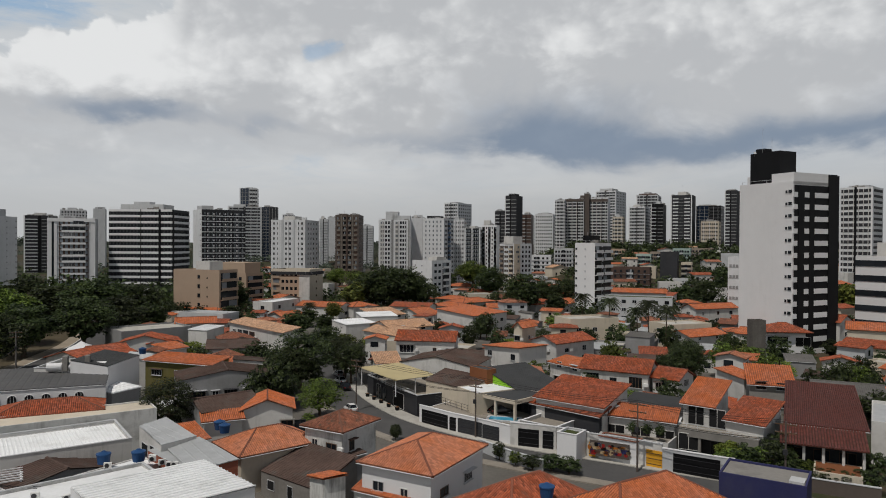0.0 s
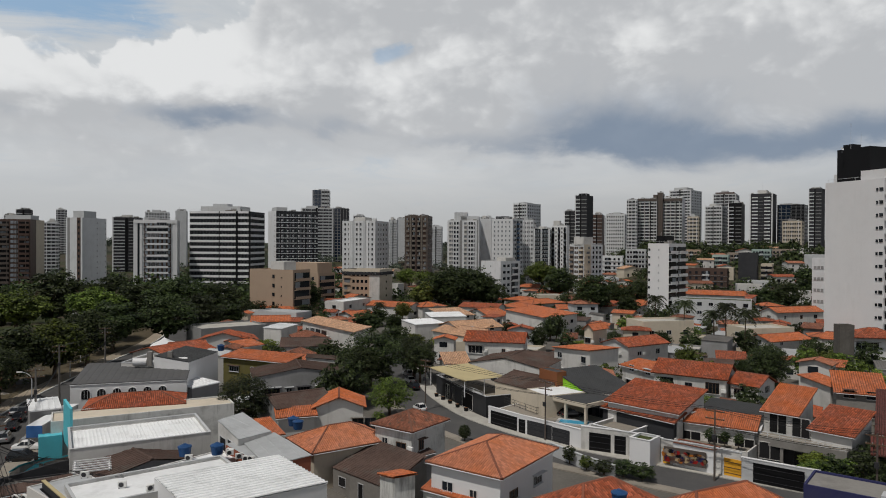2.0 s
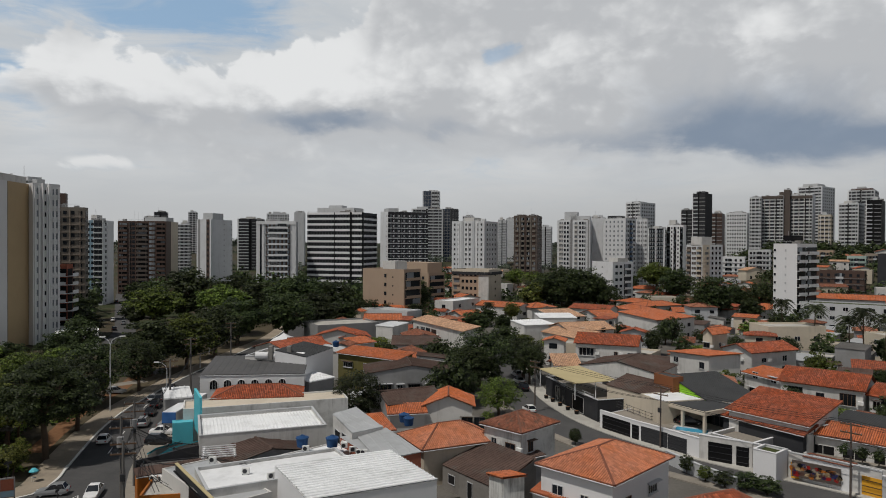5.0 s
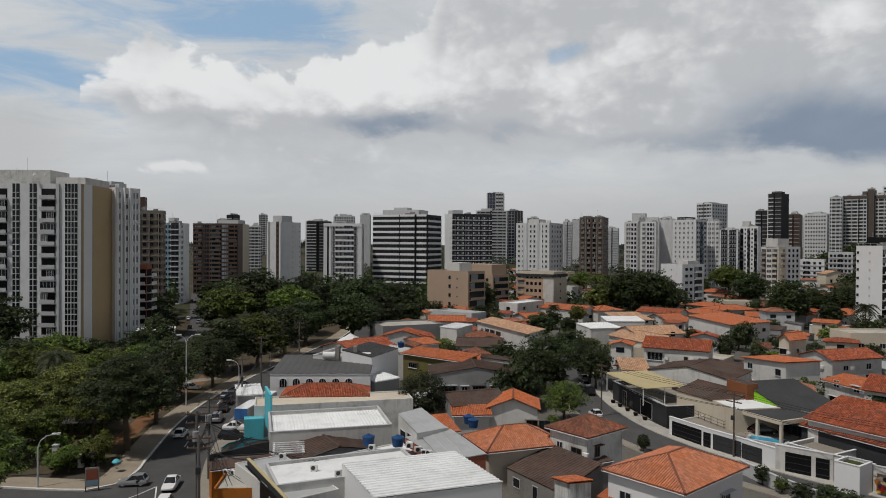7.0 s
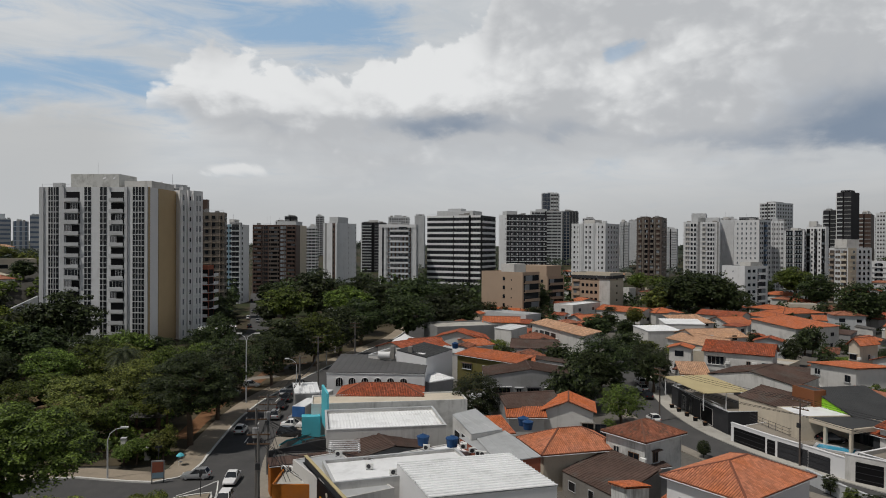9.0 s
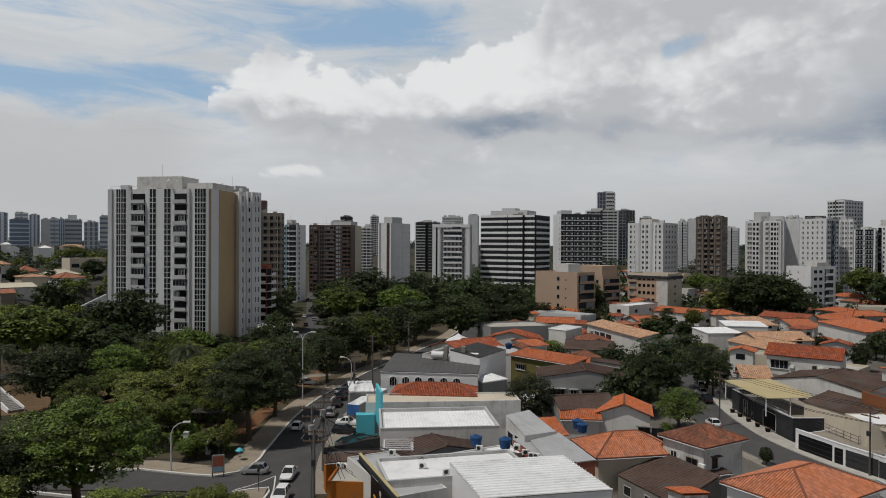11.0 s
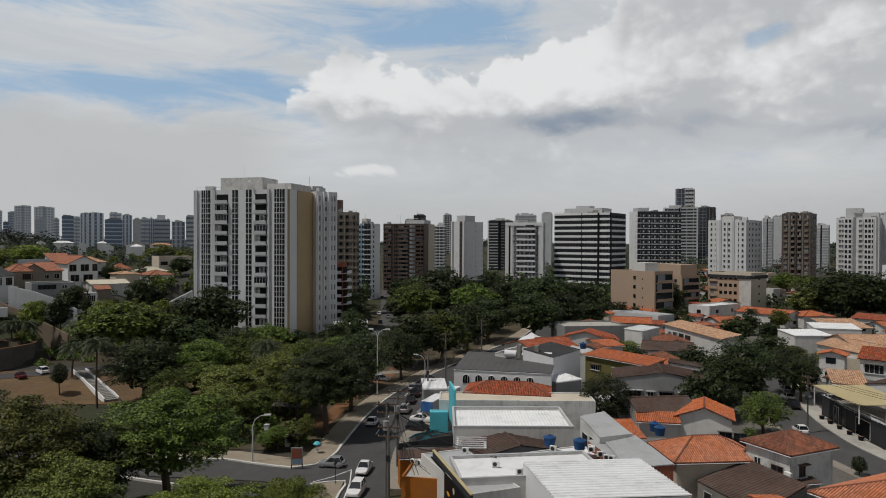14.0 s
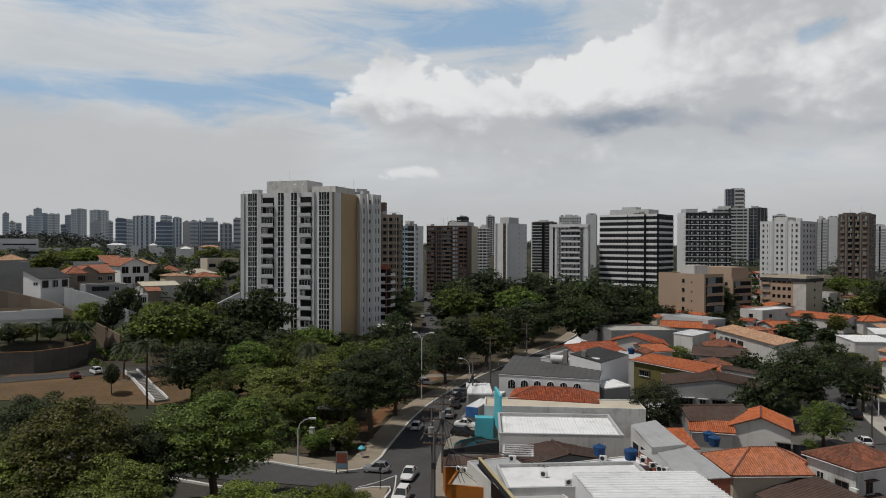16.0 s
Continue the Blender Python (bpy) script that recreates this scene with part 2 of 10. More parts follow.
def foliage(name, colour, tip, through=0.3):
    m = bpy.data.materials.new(name)
    n = Net(nodes_of(m))
    g = n.node("ShaderNodeNewGeometry")
    rnd = g.outputs["Random Per Island"]
    broad = n.noise(g.outputs["Position"], 0.5, 3.0)
    k = n.math("MULTIPLY_ADD", n.math("ADD", rnd, broad), 0.95, -0.5)
    k.node.use_clamp = True
    c = n.mix(k, colour, tip)
    hsv = n.node("ShaderNodeHueSaturation")
    n.put(c, hsv.inputs["Color"])
    odd = n.node("ShaderNodeObjectInfo").outputs["Random"]
    n.put(n.math("MULTIPLY_ADD", odd, 0.8, 0.6), hsv.inputs["Value"])
    n.put(n.math("MULTIPLY_ADD", odd, 0.03, 0.485), hsv.inputs["Hue"])
    b = n.node("ShaderNodeBsdfPrincipled")
    n.put(hsv.outputs[0], b.inputs["Base Color"])
    b.inputs["Roughness"].default_value, b.inputs["Specular IOR Level"].default_value = 0.55, 0.25
    t = n.node("ShaderNodeBsdfTranslucent")
    n.put(hsv.outputs[0], t.inputs[0])
    mx = n.node("ShaderNodeMixShader")
    mx.inputs[0].default_value = through
    n.tree.links.new(b.outputs[0], mx.inputs[1])
    n.tree.links.new(t.outputs[0], mx.inputs[2])
    n.tree.links.new(mx.outputs[0], n.node("ShaderNodeOutputMaterial").inputs[0])
    return m


WHITE = surface("white_paint", (0.54, 0.53, 0.51), 0.8, stain=0.24, streak=0.42, vary=0.08, grain=3)
STAINED = surface("rain_stained_white_paint", (0.58, 0.58, 0.56), 0.85, stain=0.45, streak=0.85, vary=0.15, grain=3)
TOWERWHITE = surface("cool_white_facade_paint", (0.60, 0.61, 0.62), 0.8, stain=0.1, streak=0.22, vary=0.07, grain=3)
CLEAN = surface("fresh_white_paint", (0.66, 0.66, 0.665), 0.75, stain=0.02, streak=0.06, vary=0.05, grain=3)
OFFWHITE = surface("cream_paint", (0.52, 0.46, 0.37), 0.8, stain=0.12, streak=0.25, vary=0.1, grain=3)
GREY = surface("grey_render", (0.25, 0.25, 0.25), 0.85, stain=0.2, streak=0.3, vary=0.15, grain=3)
PALE = surface("pale_grey_paint", (0.45, 0.46, 0.47), 0.8, stain=0.1, streak=0.2, vary=0.1, grain=3)
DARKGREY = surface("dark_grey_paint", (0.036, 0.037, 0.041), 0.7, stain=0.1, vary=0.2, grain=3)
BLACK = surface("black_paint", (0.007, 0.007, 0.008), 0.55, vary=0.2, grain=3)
BEIGE = surface("beige_paint", (0.36, 0.27, 0.20), 0.8, stain=0.06, streak=0.12, vary=0.08, grain=3)
TAN = surface("ochre_tile", (0.40, 0.30, 0.175), 0.6, vary=0.1, grain=3)
BROWN = surface("brown_ceramic", (0.098, 0.080, 0.070), 0.55, vary=0.15, grain=3, streak=0.1)
GREYBROWN = surface("grey_brown_ceramic", (0.165, 0.145, 0.122), 0.6, vary=0.15, grain=3, streak=0.15)
UMBER = surface("umber_ceramic", (0.085, 0.056, 0.046), 0.5, vary=0.15, grain=3)
BRICK = surface("brick_red_render", (0.28, 0.095, 0.06), 0.8, vary=0.2, grain=4)
OLIVE = surface("olive_paint", (0.13, 0.115, 0.04), 0.8, vary=0.15, stain=0.2, streak=0.2)
LIME = surface("lime_paint", (0.22, 0.47, 0.03), 0.7, vary=0.1)
NAVY = surface("navy_paint", (0.026, 0.028, 0.085), 0.7, vary=0.2, stain=0.15)
TEAL = surface("turquoise_paint", (0.10, 0.44, 0.52), 0.6, vary=0.1, stain=0.06)
BLUE = surface("blue_paint", (0.05, 0.14, 0.36), 0.6, vary=0.15)
SKYBLUE = surface("grey_blue_tile", (0.20, 0.29, 0.35), 0.5, vary=0.1)
MUSTARD = surface("mustard_paint", (0.62, 0.31, 0.03), 0.6, vary=0.12)
RUST = surface("rust_orange_cladding", (0.36, 0.12, 0.02), 0.6, vary=0.25, stain=0.25)
CONCRETE = surface("weathered_concrete", (0.22, 0.21, 0.195), 0.9, vary=0.25, grain=2.5, stain=0.4, streak=0.3, bump=0.01)
SOOT = surface("blackened_concrete", (0.105, 0.097, 0.088), 0.95, vary=0.5, grain=3, stain=0.6, streak=0.5, bump=0.02)
SCREED = surface("roof_screed", (0.40, 0.385, 0.35), 0.9, vary=0.25, grain=1.5, stain=0.35, bump=0.01)
LIGHTROOF = surface("white_roof_coating", (0.72, 0.73, 0.735), 0.5, vary=0.13, grain=1.2, stain=0.22)
FIBRE = surface("grey_fibre_cement", (0.125, 0.12, 0.115), 0.9, vary=0.45, grain=2, stain=0.6, bump=0.01)
HALLROOF = surface("smooth_grey_roofing_felt", (0.088, 0.088, 0.09), 0.9, vary=0.3, grain=1.5, stain=0.4, bump=0.008)
BROWNROOF = surface("brown_fibre_cement", (0.090, 0.060, 0.050), 0.9, vary=0.6, grain=2, stain=0.75, bump=0.01)
SLATE = surface("charcoal_roof_sheet", (0.052, 0.054, 0.056), 0.8, vary=0.35, grain=4, stain=0.15, bump=0.01)
ZINC = surface("galvanised_sheet", (0.42, 0.43, 0.435), 0.5, metal=0.25, vary=0.2, grain=1, stain=0.15)
STRAW = surface("straw_canopy", (0.44, 0.37, 0.21), 0.9, vary=0.15, grain=6)
ASPHALT = surface("asphalt", (0.074, 0.073, 0.073), 0.9, vary=0.28, grain=5, stain=0.25, bump=0.006)
PAVING = surface("concrete_paving", (0.25, 0.225, 0.19), 0.9, vary=0.3, grain=4, stain=0.35, bump=0.01)
SANDY = surface("sandy_paving", (0.27, 0.228, 0.175), 0.9, vary=0.3, grain=3, stain=0.3, bump=0.01)
KERB = surface("whitewashed_kerb", (0.60, 0.59, 0.56), 0.85, vary=0.25, stain=0.3)
LINE = surface("road_paint", (0.62, 0.62, 0.60), 0.7, vary=0.3, stain=0.4)
EARTH = surface("red_earth", (0.165, 0.085, 0.043), 0.95, vary=0.4, grain=2.5, stain=0.2, bump=0.05)
# Soil colour darkened for grass and for the shade under the park trees.
PARKSOIL = surface("shade_darkened_soil", (0.072, 0.058, 0.036), 0.95, vary=0.6, grain=1.5, stain=0.3, bump=0.05)
SLOPE = surface("grassy_red_earth", (0.125, 0.082, 0.045), 0.95, vary=0.55, grain=1.2, stain=0.35, bump=0.05)
WOOD = surface("dark_timber", (0.10, 0.062, 0.04), 0.7, vary=0.3, grain=8)
DECK = surface("timber_cladding", (0.19, 0.075, 0.035), 0.6, vary=0.2, grain=6)
METAL = surface("dark_steel", (0.06, 0.06, 0.065), 0.5, metal=0.6, vary=0.15)
STEEL = surface("painted_steel", (0.50, 0.51, 0.52), 0.5, metal=0.2, vary=0.1)
TANKBLUE = surface("blue_polyethylene", (0.02, 0.062, 0.16), 0.5, vary=0.15)
PLASTIC = surface("white_plastic", (0.66, 0.66, 0.64), 0.5, vary=0.08, stain=0.1)
POLE = surface("pole_concrete", (0.135, 0.128, 0.12), 0.9, vary=0.2, stain=0.2)
RUBBER = surface("tyre_rubber", (0.018, 0.018, 0.018), 0.8, vary=0.1)
WATER = surface("pool_water", (0.07, 0.33, 0.50), 0.08, vary=0.1, grain=2, spec=0.5)
GLASS = surface("dark_window_glass", (0.014, 0.017, 0.021), 0.15, vary=0.5, grain=0.8, odd=0.5, spec=0.28)
DARKGLASS = surface("tinted_window_glass", (0.013, 0.015, 0.018), 0.22, vary=0.3, spec=0.28)
CURTAIN = surface("window_with_blind", (0.11, 0.11, 0.115), 0.25, vary=0.3, grain=1.0, odd=0.6, spec=0.5)
BLUEGLASS = surface("blue_curtain_wall", (0.018, 0.028, 0.048), 0.14, vary=0.2, grain=0.5, odd=0.3, spec=0.6)
# Distance haze over the far western towers is put into these four colours.
HAZEBLUE = surface("haze_tinted_blue_grey", (0.50, 0.56, 0.62), 0.8, vary=0.08, grain=1)
HAZEGREY = surface("haze_tinted_pale_grey", (0.66, 0.69, 0.72), 0.8, vary=0.08, grain=1)
HAZEWIN = surface("haze_tinted_windows", (0.34, 0.39, 0.45), 0.4, vary=0.15, grain=1)
HAZEDARK = surface("haze_tinted_glass", (0.15, 0.19, 0.26), 0.4, vary=0.15, grain=1)
SLATEBLUE = surface("slate_blue_tile", (0.10, 0.155, 0.24), 0.6, vary=0.12, grain=2)
SEAGREEN = surface("pale_green_paint", (0.30, 0.38, 0.35), 0.8, vary=0.1, grain=3, streak=0.2)
TAUPE = surface("taupe_render", (0.26, 0.215, 0.175), 0.8, vary=0.1, grain=3, streak=0.2)
WINGREY = surface("window_with_pale_blind", (0.17, 0.19, 0.21), 0.3, vary=0.3, grain=1.0, odd=0.4, spec=0.4)
# Near-black fill: the shade of rooms behind is put into this colour.
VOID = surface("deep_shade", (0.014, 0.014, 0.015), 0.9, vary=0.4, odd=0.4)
RED = surface("red_paint", (0.25, 0.02, 0.018), 0.4, vary=0.1)
BARK = surface("bark", (0.085, 0.062, 0.045), 0.95, vary=0.4, grain=6, bump=0.02)
BARE = surface("bare_twigs", (0.16, 0.135, 0.11), 0.95, vary=0.2, grain=6)
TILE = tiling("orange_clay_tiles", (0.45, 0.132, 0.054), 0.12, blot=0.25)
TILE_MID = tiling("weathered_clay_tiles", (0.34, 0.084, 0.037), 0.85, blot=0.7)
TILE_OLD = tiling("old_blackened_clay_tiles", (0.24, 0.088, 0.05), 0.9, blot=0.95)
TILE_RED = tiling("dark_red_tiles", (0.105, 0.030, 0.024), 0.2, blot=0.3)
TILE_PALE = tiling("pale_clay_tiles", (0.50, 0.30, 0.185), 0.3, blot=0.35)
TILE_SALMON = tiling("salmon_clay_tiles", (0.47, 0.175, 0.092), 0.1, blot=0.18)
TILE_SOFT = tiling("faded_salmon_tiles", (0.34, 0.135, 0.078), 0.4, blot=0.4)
CREAMROOF = surface("cream_roof_sheet", (0.50, 0.46, 0.37), 0.8, vary=0.15, grain=2, stain=0.2)
LEAF = foliage("broad_leaves", (0.015, 0.025, 0.008), (0.172, 0.232, 0.040), 0.25)
LEAF_DARK = foliage("dark_leaves", (0.008, 0.014, 0.006), (0.064, 0.086, 0.026), 0.22)
LEAF_LIGHT = foliage("young_leaves", (0.030, 0.050, 0.009), (0.285, 0.345, 0.06), 0.3)
LEAF_OLIVE = foliage("olive_leaves", (0.020, 0.030, 0.009), (0.23, 0.248, 0.056), 0.25)
# Distance haze over the far woods is mixed into these leaf colours.
LEAF_HAZE = foliage("haze_tinted_leaves", (0.026, 0.035, 0.026), (0.068, 0.084, 0.056), 0.15)
FROND = foliage("palm_fronds", (0.014, 0.021, 0.010), (0.072, 0.086, 0.038))
WALLTAN = surface("brown_grey_render", (0.19, 0.15, 0.115), 0.85, vary=0.15, stain=0.1)
GRASS = surface("rough_grass", (0.050, 0.062, 0.020), 0.95, vary=0.6, grain=1.6, stain=0.2, bump=0.05)

YARD = surface("stained_yard_concrete", (0.12, 0.112, 0.10), 0.9, vary=0.4, grain=2, stain=0.5, bump=0.01)
# ---- builders ----
class Geo:
    """Collects vertices, faces and UVs of one mesh."""

    def __init__(self):
        self.v, self.f, self.uv = [], [], []

    def face(self, pts, uvs=None):
        i = len(self.v)
        self.v += [tuple(p) for p in pts]
        self.f.append(tuple(range(i, i + len(pts))))
        self.uv += uvs if uvs else [(0.0, 0.0)] * len(pts)
        return self

    def box(self, x0, y0, z0, x1, y1, z1, m=None):
        c = [Vector((x, y, z)) for z in (z0, z1) for x, y in ((x0, y0), (x1, y0), (x1, y1), (x0, y1))]
        if m is not None:
            c = [m @ p for p in c]
        for q in ((3, 2, 1, 0), (4, 5, 6, 7), (0, 1, 5, 4), (1, 2, 6, 5), (2, 3, 7, 6), (3, 0, 4, 7)):
            self.face([c[k] for k in q])
        return self

    def prism(self, ring, z0, z1, top=None):
        """A ring of plan points, anticlockwise, raised from z0 to z1; top: another ring for the upper end."""
        top = top or ring
        n = len(ring)
        for i in range(n):
            j = (i + 1) % n
            self.face([(*ring[i], z0), (*ring[j], z0), (*top[j], z1), (*top[i], z1)])
        self.face([(*p, z1) for p in top])
        self.face([(*p, z0) for p in reversed(ring)])
        return self

    def cyl(self, x, y, z0, z1, r0, r1=None, n=10):
        r1 = r0 if r1 is None else r1
        ring = lambda r: [(x + r * math.cos(2 * math.pi * k / n), y + r * math.sin(2 * math.pi * k / n)) for k in range(n)]
        return self.prism(ring(r0), z0, z1, ring(r1))

    def tube(self, pts, r0, r1=None, n=6):
        """A tapering tube along a line of points."""
        r1 = r0 if r1 is None else r1
        pts = [Vector(p) for p in pts]
        rings = []
        for i, p in enumerate(pts):
            d = (pts[min(i + 1, len(pts) - 1)] - pts[max(i - 1, 0)]).normalized()
            side = d.cross(Vector((0, 0, 1)) if abs(d.z) < 0.95 else Vector((1, 0, 0))).normalized()
            up = side.cross(d)
            r = r0 + (r1 - r0) * i / max(1, len(pts) - 1)
            rings.append([p + (side * math.cos(2 * math.pi * k / n) + up * math.sin(2 * math.pi * k / n)) * r for k in range(n)])
        for a, b in zip(rings, rings[1:]):
            for k in range(n):
                self.face([a[k], b[k], b[(k + 1) % n], a[(k + 1) % n]])
        self.face(rings[0])
        self.face(list(reversed(rings[-1])))
        return self

    def slope(self, e0, e1, r1, r0, rib=0.24, high=0.12, thick=0.1, sheet=False):
        """A tiled roof slope: eave from e0 to e1 (left to right seen from outside), ridge from r0 (over e0) to r1; ribs run up the slope."""
        e0, e1, r0, r1 = (Vector(p) for p in (e0, e1, r0, r1))
        along = e1 - e0
        W = along.length
        ax = along / W
        up = (r0 - e0) if (r0 - e0).length > 0.01 else (r1 - e0)
        up = (up - ax * up.dot(ax)).normalized()
        nrm = ax.cross(up)
        V = max((r0 - e0).dot(up), 0.01)
        uL, uR = (r0 - e0).dot(ax), (r1 - e0).dot(ax)

        def top(u):
            k = 1.0
            if uL > 0.01 and u < uL:
                k = min(k, u / uL)
            if uR < W - 0.01 and u > uR:
                k = min(k, (W - u) / (W - uR))
            return max(V * k, 0.0)

        n = max(2, round(W / rib))
        us, hs, tu = [], [], 0.32 * n / W  # one shader column to each rib
        for i in range(n):
            for s, h in ((0.0, 0.0), (0.06, 1.0), (0.15, 1.0), (0.21, 0.0)) if sheet else ((0.0, 0.0), (0.17, 0.78), (0.5, 1.0), (0.83, 0.78)):
                us.append(W * (i + s) / n)
                hs.append(h * high)
        us.append(W)
        hs.append(0.0)
        grow = lambda u, v, h: e0 + ax * u + up * v + nrm * h
        for (u0, h0), (u1, h1) in zip(zip(us, hs), zip(us[1:], hs[1:])):
            t0, t1 = top(u0), top(u1)
            self.face([grow(u0, 0, h0), grow(u1, 0, h1), grow(u1, t1, h1), grow(u0, t0, h0)], [(u0 * tu, 0), (u1 * tu, 0), (u1 * tu, t1), (u0 * tu, t0)])
            self.face([grow(u0, 0, -thick), grow(u1, 0, -thick), grow(u1, 0, h1), grow(u0, 0, h0)], [(u0, 0), (u1, 0), (u1, 0.05), (u0, 0.05)])
        self.face([grow(0, 0, -thick), r0 - nrm * thick, r1 - nrm * thick, grow(W, 0, -thick)], [(0, 0), (0, 1), (1, 1), (1, 0)])
        return self

    def mesh(self, name, mat, smooth=False):
        me = bpy.data.meshes.new(name)
        me.from_pydata([tuple(p) for p in self.v], [], self.f)
        me.uv_layers.new(name="UVMap").data.foreach_set("uv", [c for p in self.uv for c in p])
        me.materials.append(mat)
        if smooth:
            me.shade_smooth()
        me.update()
        return me


def part(name, geo, mat, parent, label="", at=None, smooth=False):
    """One mesh object under a thing or a part; geo may be a Geo or a shared mesh."""
    ob = new(name, geo.mesh(name, mat, smooth) if isinstance(geo, Geo) else geo)
    ob.parent = parent
    if at is not None:
        ob.matrix_basis = at
    return tagged(ob, label) if label else ob


def thing(name, label, category, m, group=""):
    ob = new(name)
    ob.empty_display_size = 0.3
    ob.matrix_basis = m
    return tagged(ob, label, category, group)


FOOT = []  # plan circles of what is built: x, y, radius
SHARED = {}


def shared(key, make, mat, smooth=False):
    """A mesh made once for each key and material."""
    k = (key, mat.name)
    if k not in SHARED:
        SHARED[k] = make().mesh(key[0], mat, smooth)
    return SHARED[k]


def box_mesh(name, w, d, h, mat):
    """A box centred over the origin in x, from y = 0 to d and z = 0 to h."""
    key = (name, round(w, 2), round(d, 2), round(h, 2))
    return shared(key, lambda: Geo().box(-w / 2, 0, 0, w / 2, d, h), mat)


def frame_geo(w, h, bar, bars, deep):
    g = Geo()
    g.box(-w / 2, -deep, 0, w / 2, 0.03, bar).box(-w / 2, -deep, h - bar, w / 2, 0.03, h)
    g.box(-w / 2, -deep, bar, -w / 2 + bar, 0.03, h - bar).box(w / 2 - bar, -deep, bar, w / 2, 0.03, h - bar)
    for k in range(1, bars + 1):
        x = -w / 2 + w * k / (bars + 1)
        g.box(x - bar / 2, -deep + 0.02, bar, x + bar / 2, 0.03, h - bar)
    return g


def window(parent, at, w, h, frame_mat=None, pane_mat=None, bars=1, name="window"):
    """A framed window in a wall whose face is the plane y = 0 of the pose, seen from -y; z = 0 is the sill."""
    frame_mat, pane_mat = frame_mat or STEEL, pane_mat or GLASS
    key = ("window_frame", round(w, 2), round(h, 2), bars)
    f = part(name, shared(key, lambda: frame_geo(w, h, 0.07, bars, 0.06), frame_mat), None, parent, at=at)
    part("pane", box_mesh("pane", w - 0.1, 0.03, h - 0.1, pane_mat), None, f, at=pose(0, -0.015, 0.05))
    return f


def side_pose(side, w, d):
    """The pose of one side of a w x d plan: x runs to the right seen from outside, y into the wall."""
    return {"f": pose(0, 0, 0), "r": pose(w, 0, 0, 0, 0, 90), "l": pose(0, d, 0, 0, 0, -90), "b": pose(w, d, 0, 0, 0, 180)}[side]


def ridge(geo, a, b, r=0.16):
    geo.tube([a, (Vector(a) + Vector(b)) / 2, b], r, n=6)


SHEETS = {"white_roof_coating": 0.09, "galvanised_sheet": 0.05, "grey_fibre_cement": 0.06, "brown_fibre_cement": 0.06, "charcoal_roof_sheet": 0.05, "cream_roof_sheet": 0.05}  # rib heights of sheet roofs


def tiled_roof(parent, w, d, h, kind, rise, tile, rib, over=0.0, label=""):
    """A pitched roof on the plan (0, 0) to (w, d) at height h. kinds: hip, gable (ridge along x), gable_y, shed (falls to the front), shed_back."""
    c = [(0, 0, h), (w, 0, h), (w, d, h), (0, d, h)]
    caps = Geo()

    def plane(a, b, p, q):
        part("roof_slope", Geo().slope(a, b, p, q, rib, SHEETS.get(tile.name, 0.12 if rib < 0.4 else 0.06), sheet=tile.name in SHEETS), tile, parent, label)

    if kind == "hip":
        k = min(w, d) / 2
        if w >= d:
            A, B = Vector((k, d / 2, h + rise)), Vector((w - k, d / 2, h + rise))
            plane(c[0], c[1], B, A), plane(c[2], c[3], A, B), plane(c[1], c[2], B, B), plane(c[3], c[0], A, A)
            ends = ((c[0], A), (c[3], A), (c[1], B), (c[2], B))
        else:
            A, B = Vector((w / 2, k, h + rise)), Vector((w / 2, d - k, h + rise))
            plane(c[0], c[1], A, A), plane(c[1], c[2], B, A), plane(c[2], c[3], B, B), plane(c[3], c[0], A, B)
            ends = ((c[0], A), (c[1], A), (c[2], B), (c[3], B))
        for p, q in ends:
            ridge(caps, p, q)
        if (A - B).length > 0.2:
            ridge(caps, A, B)
    elif kind == "gable":
        A, B = (0, d / 2, h + rise), (w, d / 2, h + rise)
        plane(c[0], c[1], B, A), plane(c[2], c[3], A, B)
        ridge(caps, A, B)
    elif kind == "gable_y":
        A, B = (w / 2, 0, h + rise), (w / 2, d, h + rise)
        plane(c[3], c[0], A, B), plane(c[1], c[2], B, A)
        ridge(caps, A, B)
    elif kind == "shed":
        plane(c[0], c[1], (w, d, h + rise), (0, d, h + rise))
    elif kind == "shed_back":
        plane(c[2], c[3], (0, 0, h + rise), (w, 0, h + rise))
    elif kind == "shed_left":
        plane(c[3], c[0], (w, 0, h + rise), (w, d, h + rise))
    elif kind == "shed_right":
        plane(c[1], c[2], (0, d, h + rise), (0, 0, h + rise))
    if caps.v:
        part("ridge_cap", caps, {"orange_clay_tiles": TILE_MID, "salmon_clay_tiles": TILE_MID, "faded_salmon_tiles": TILE_MID}.get(tile.name, tile), parent)


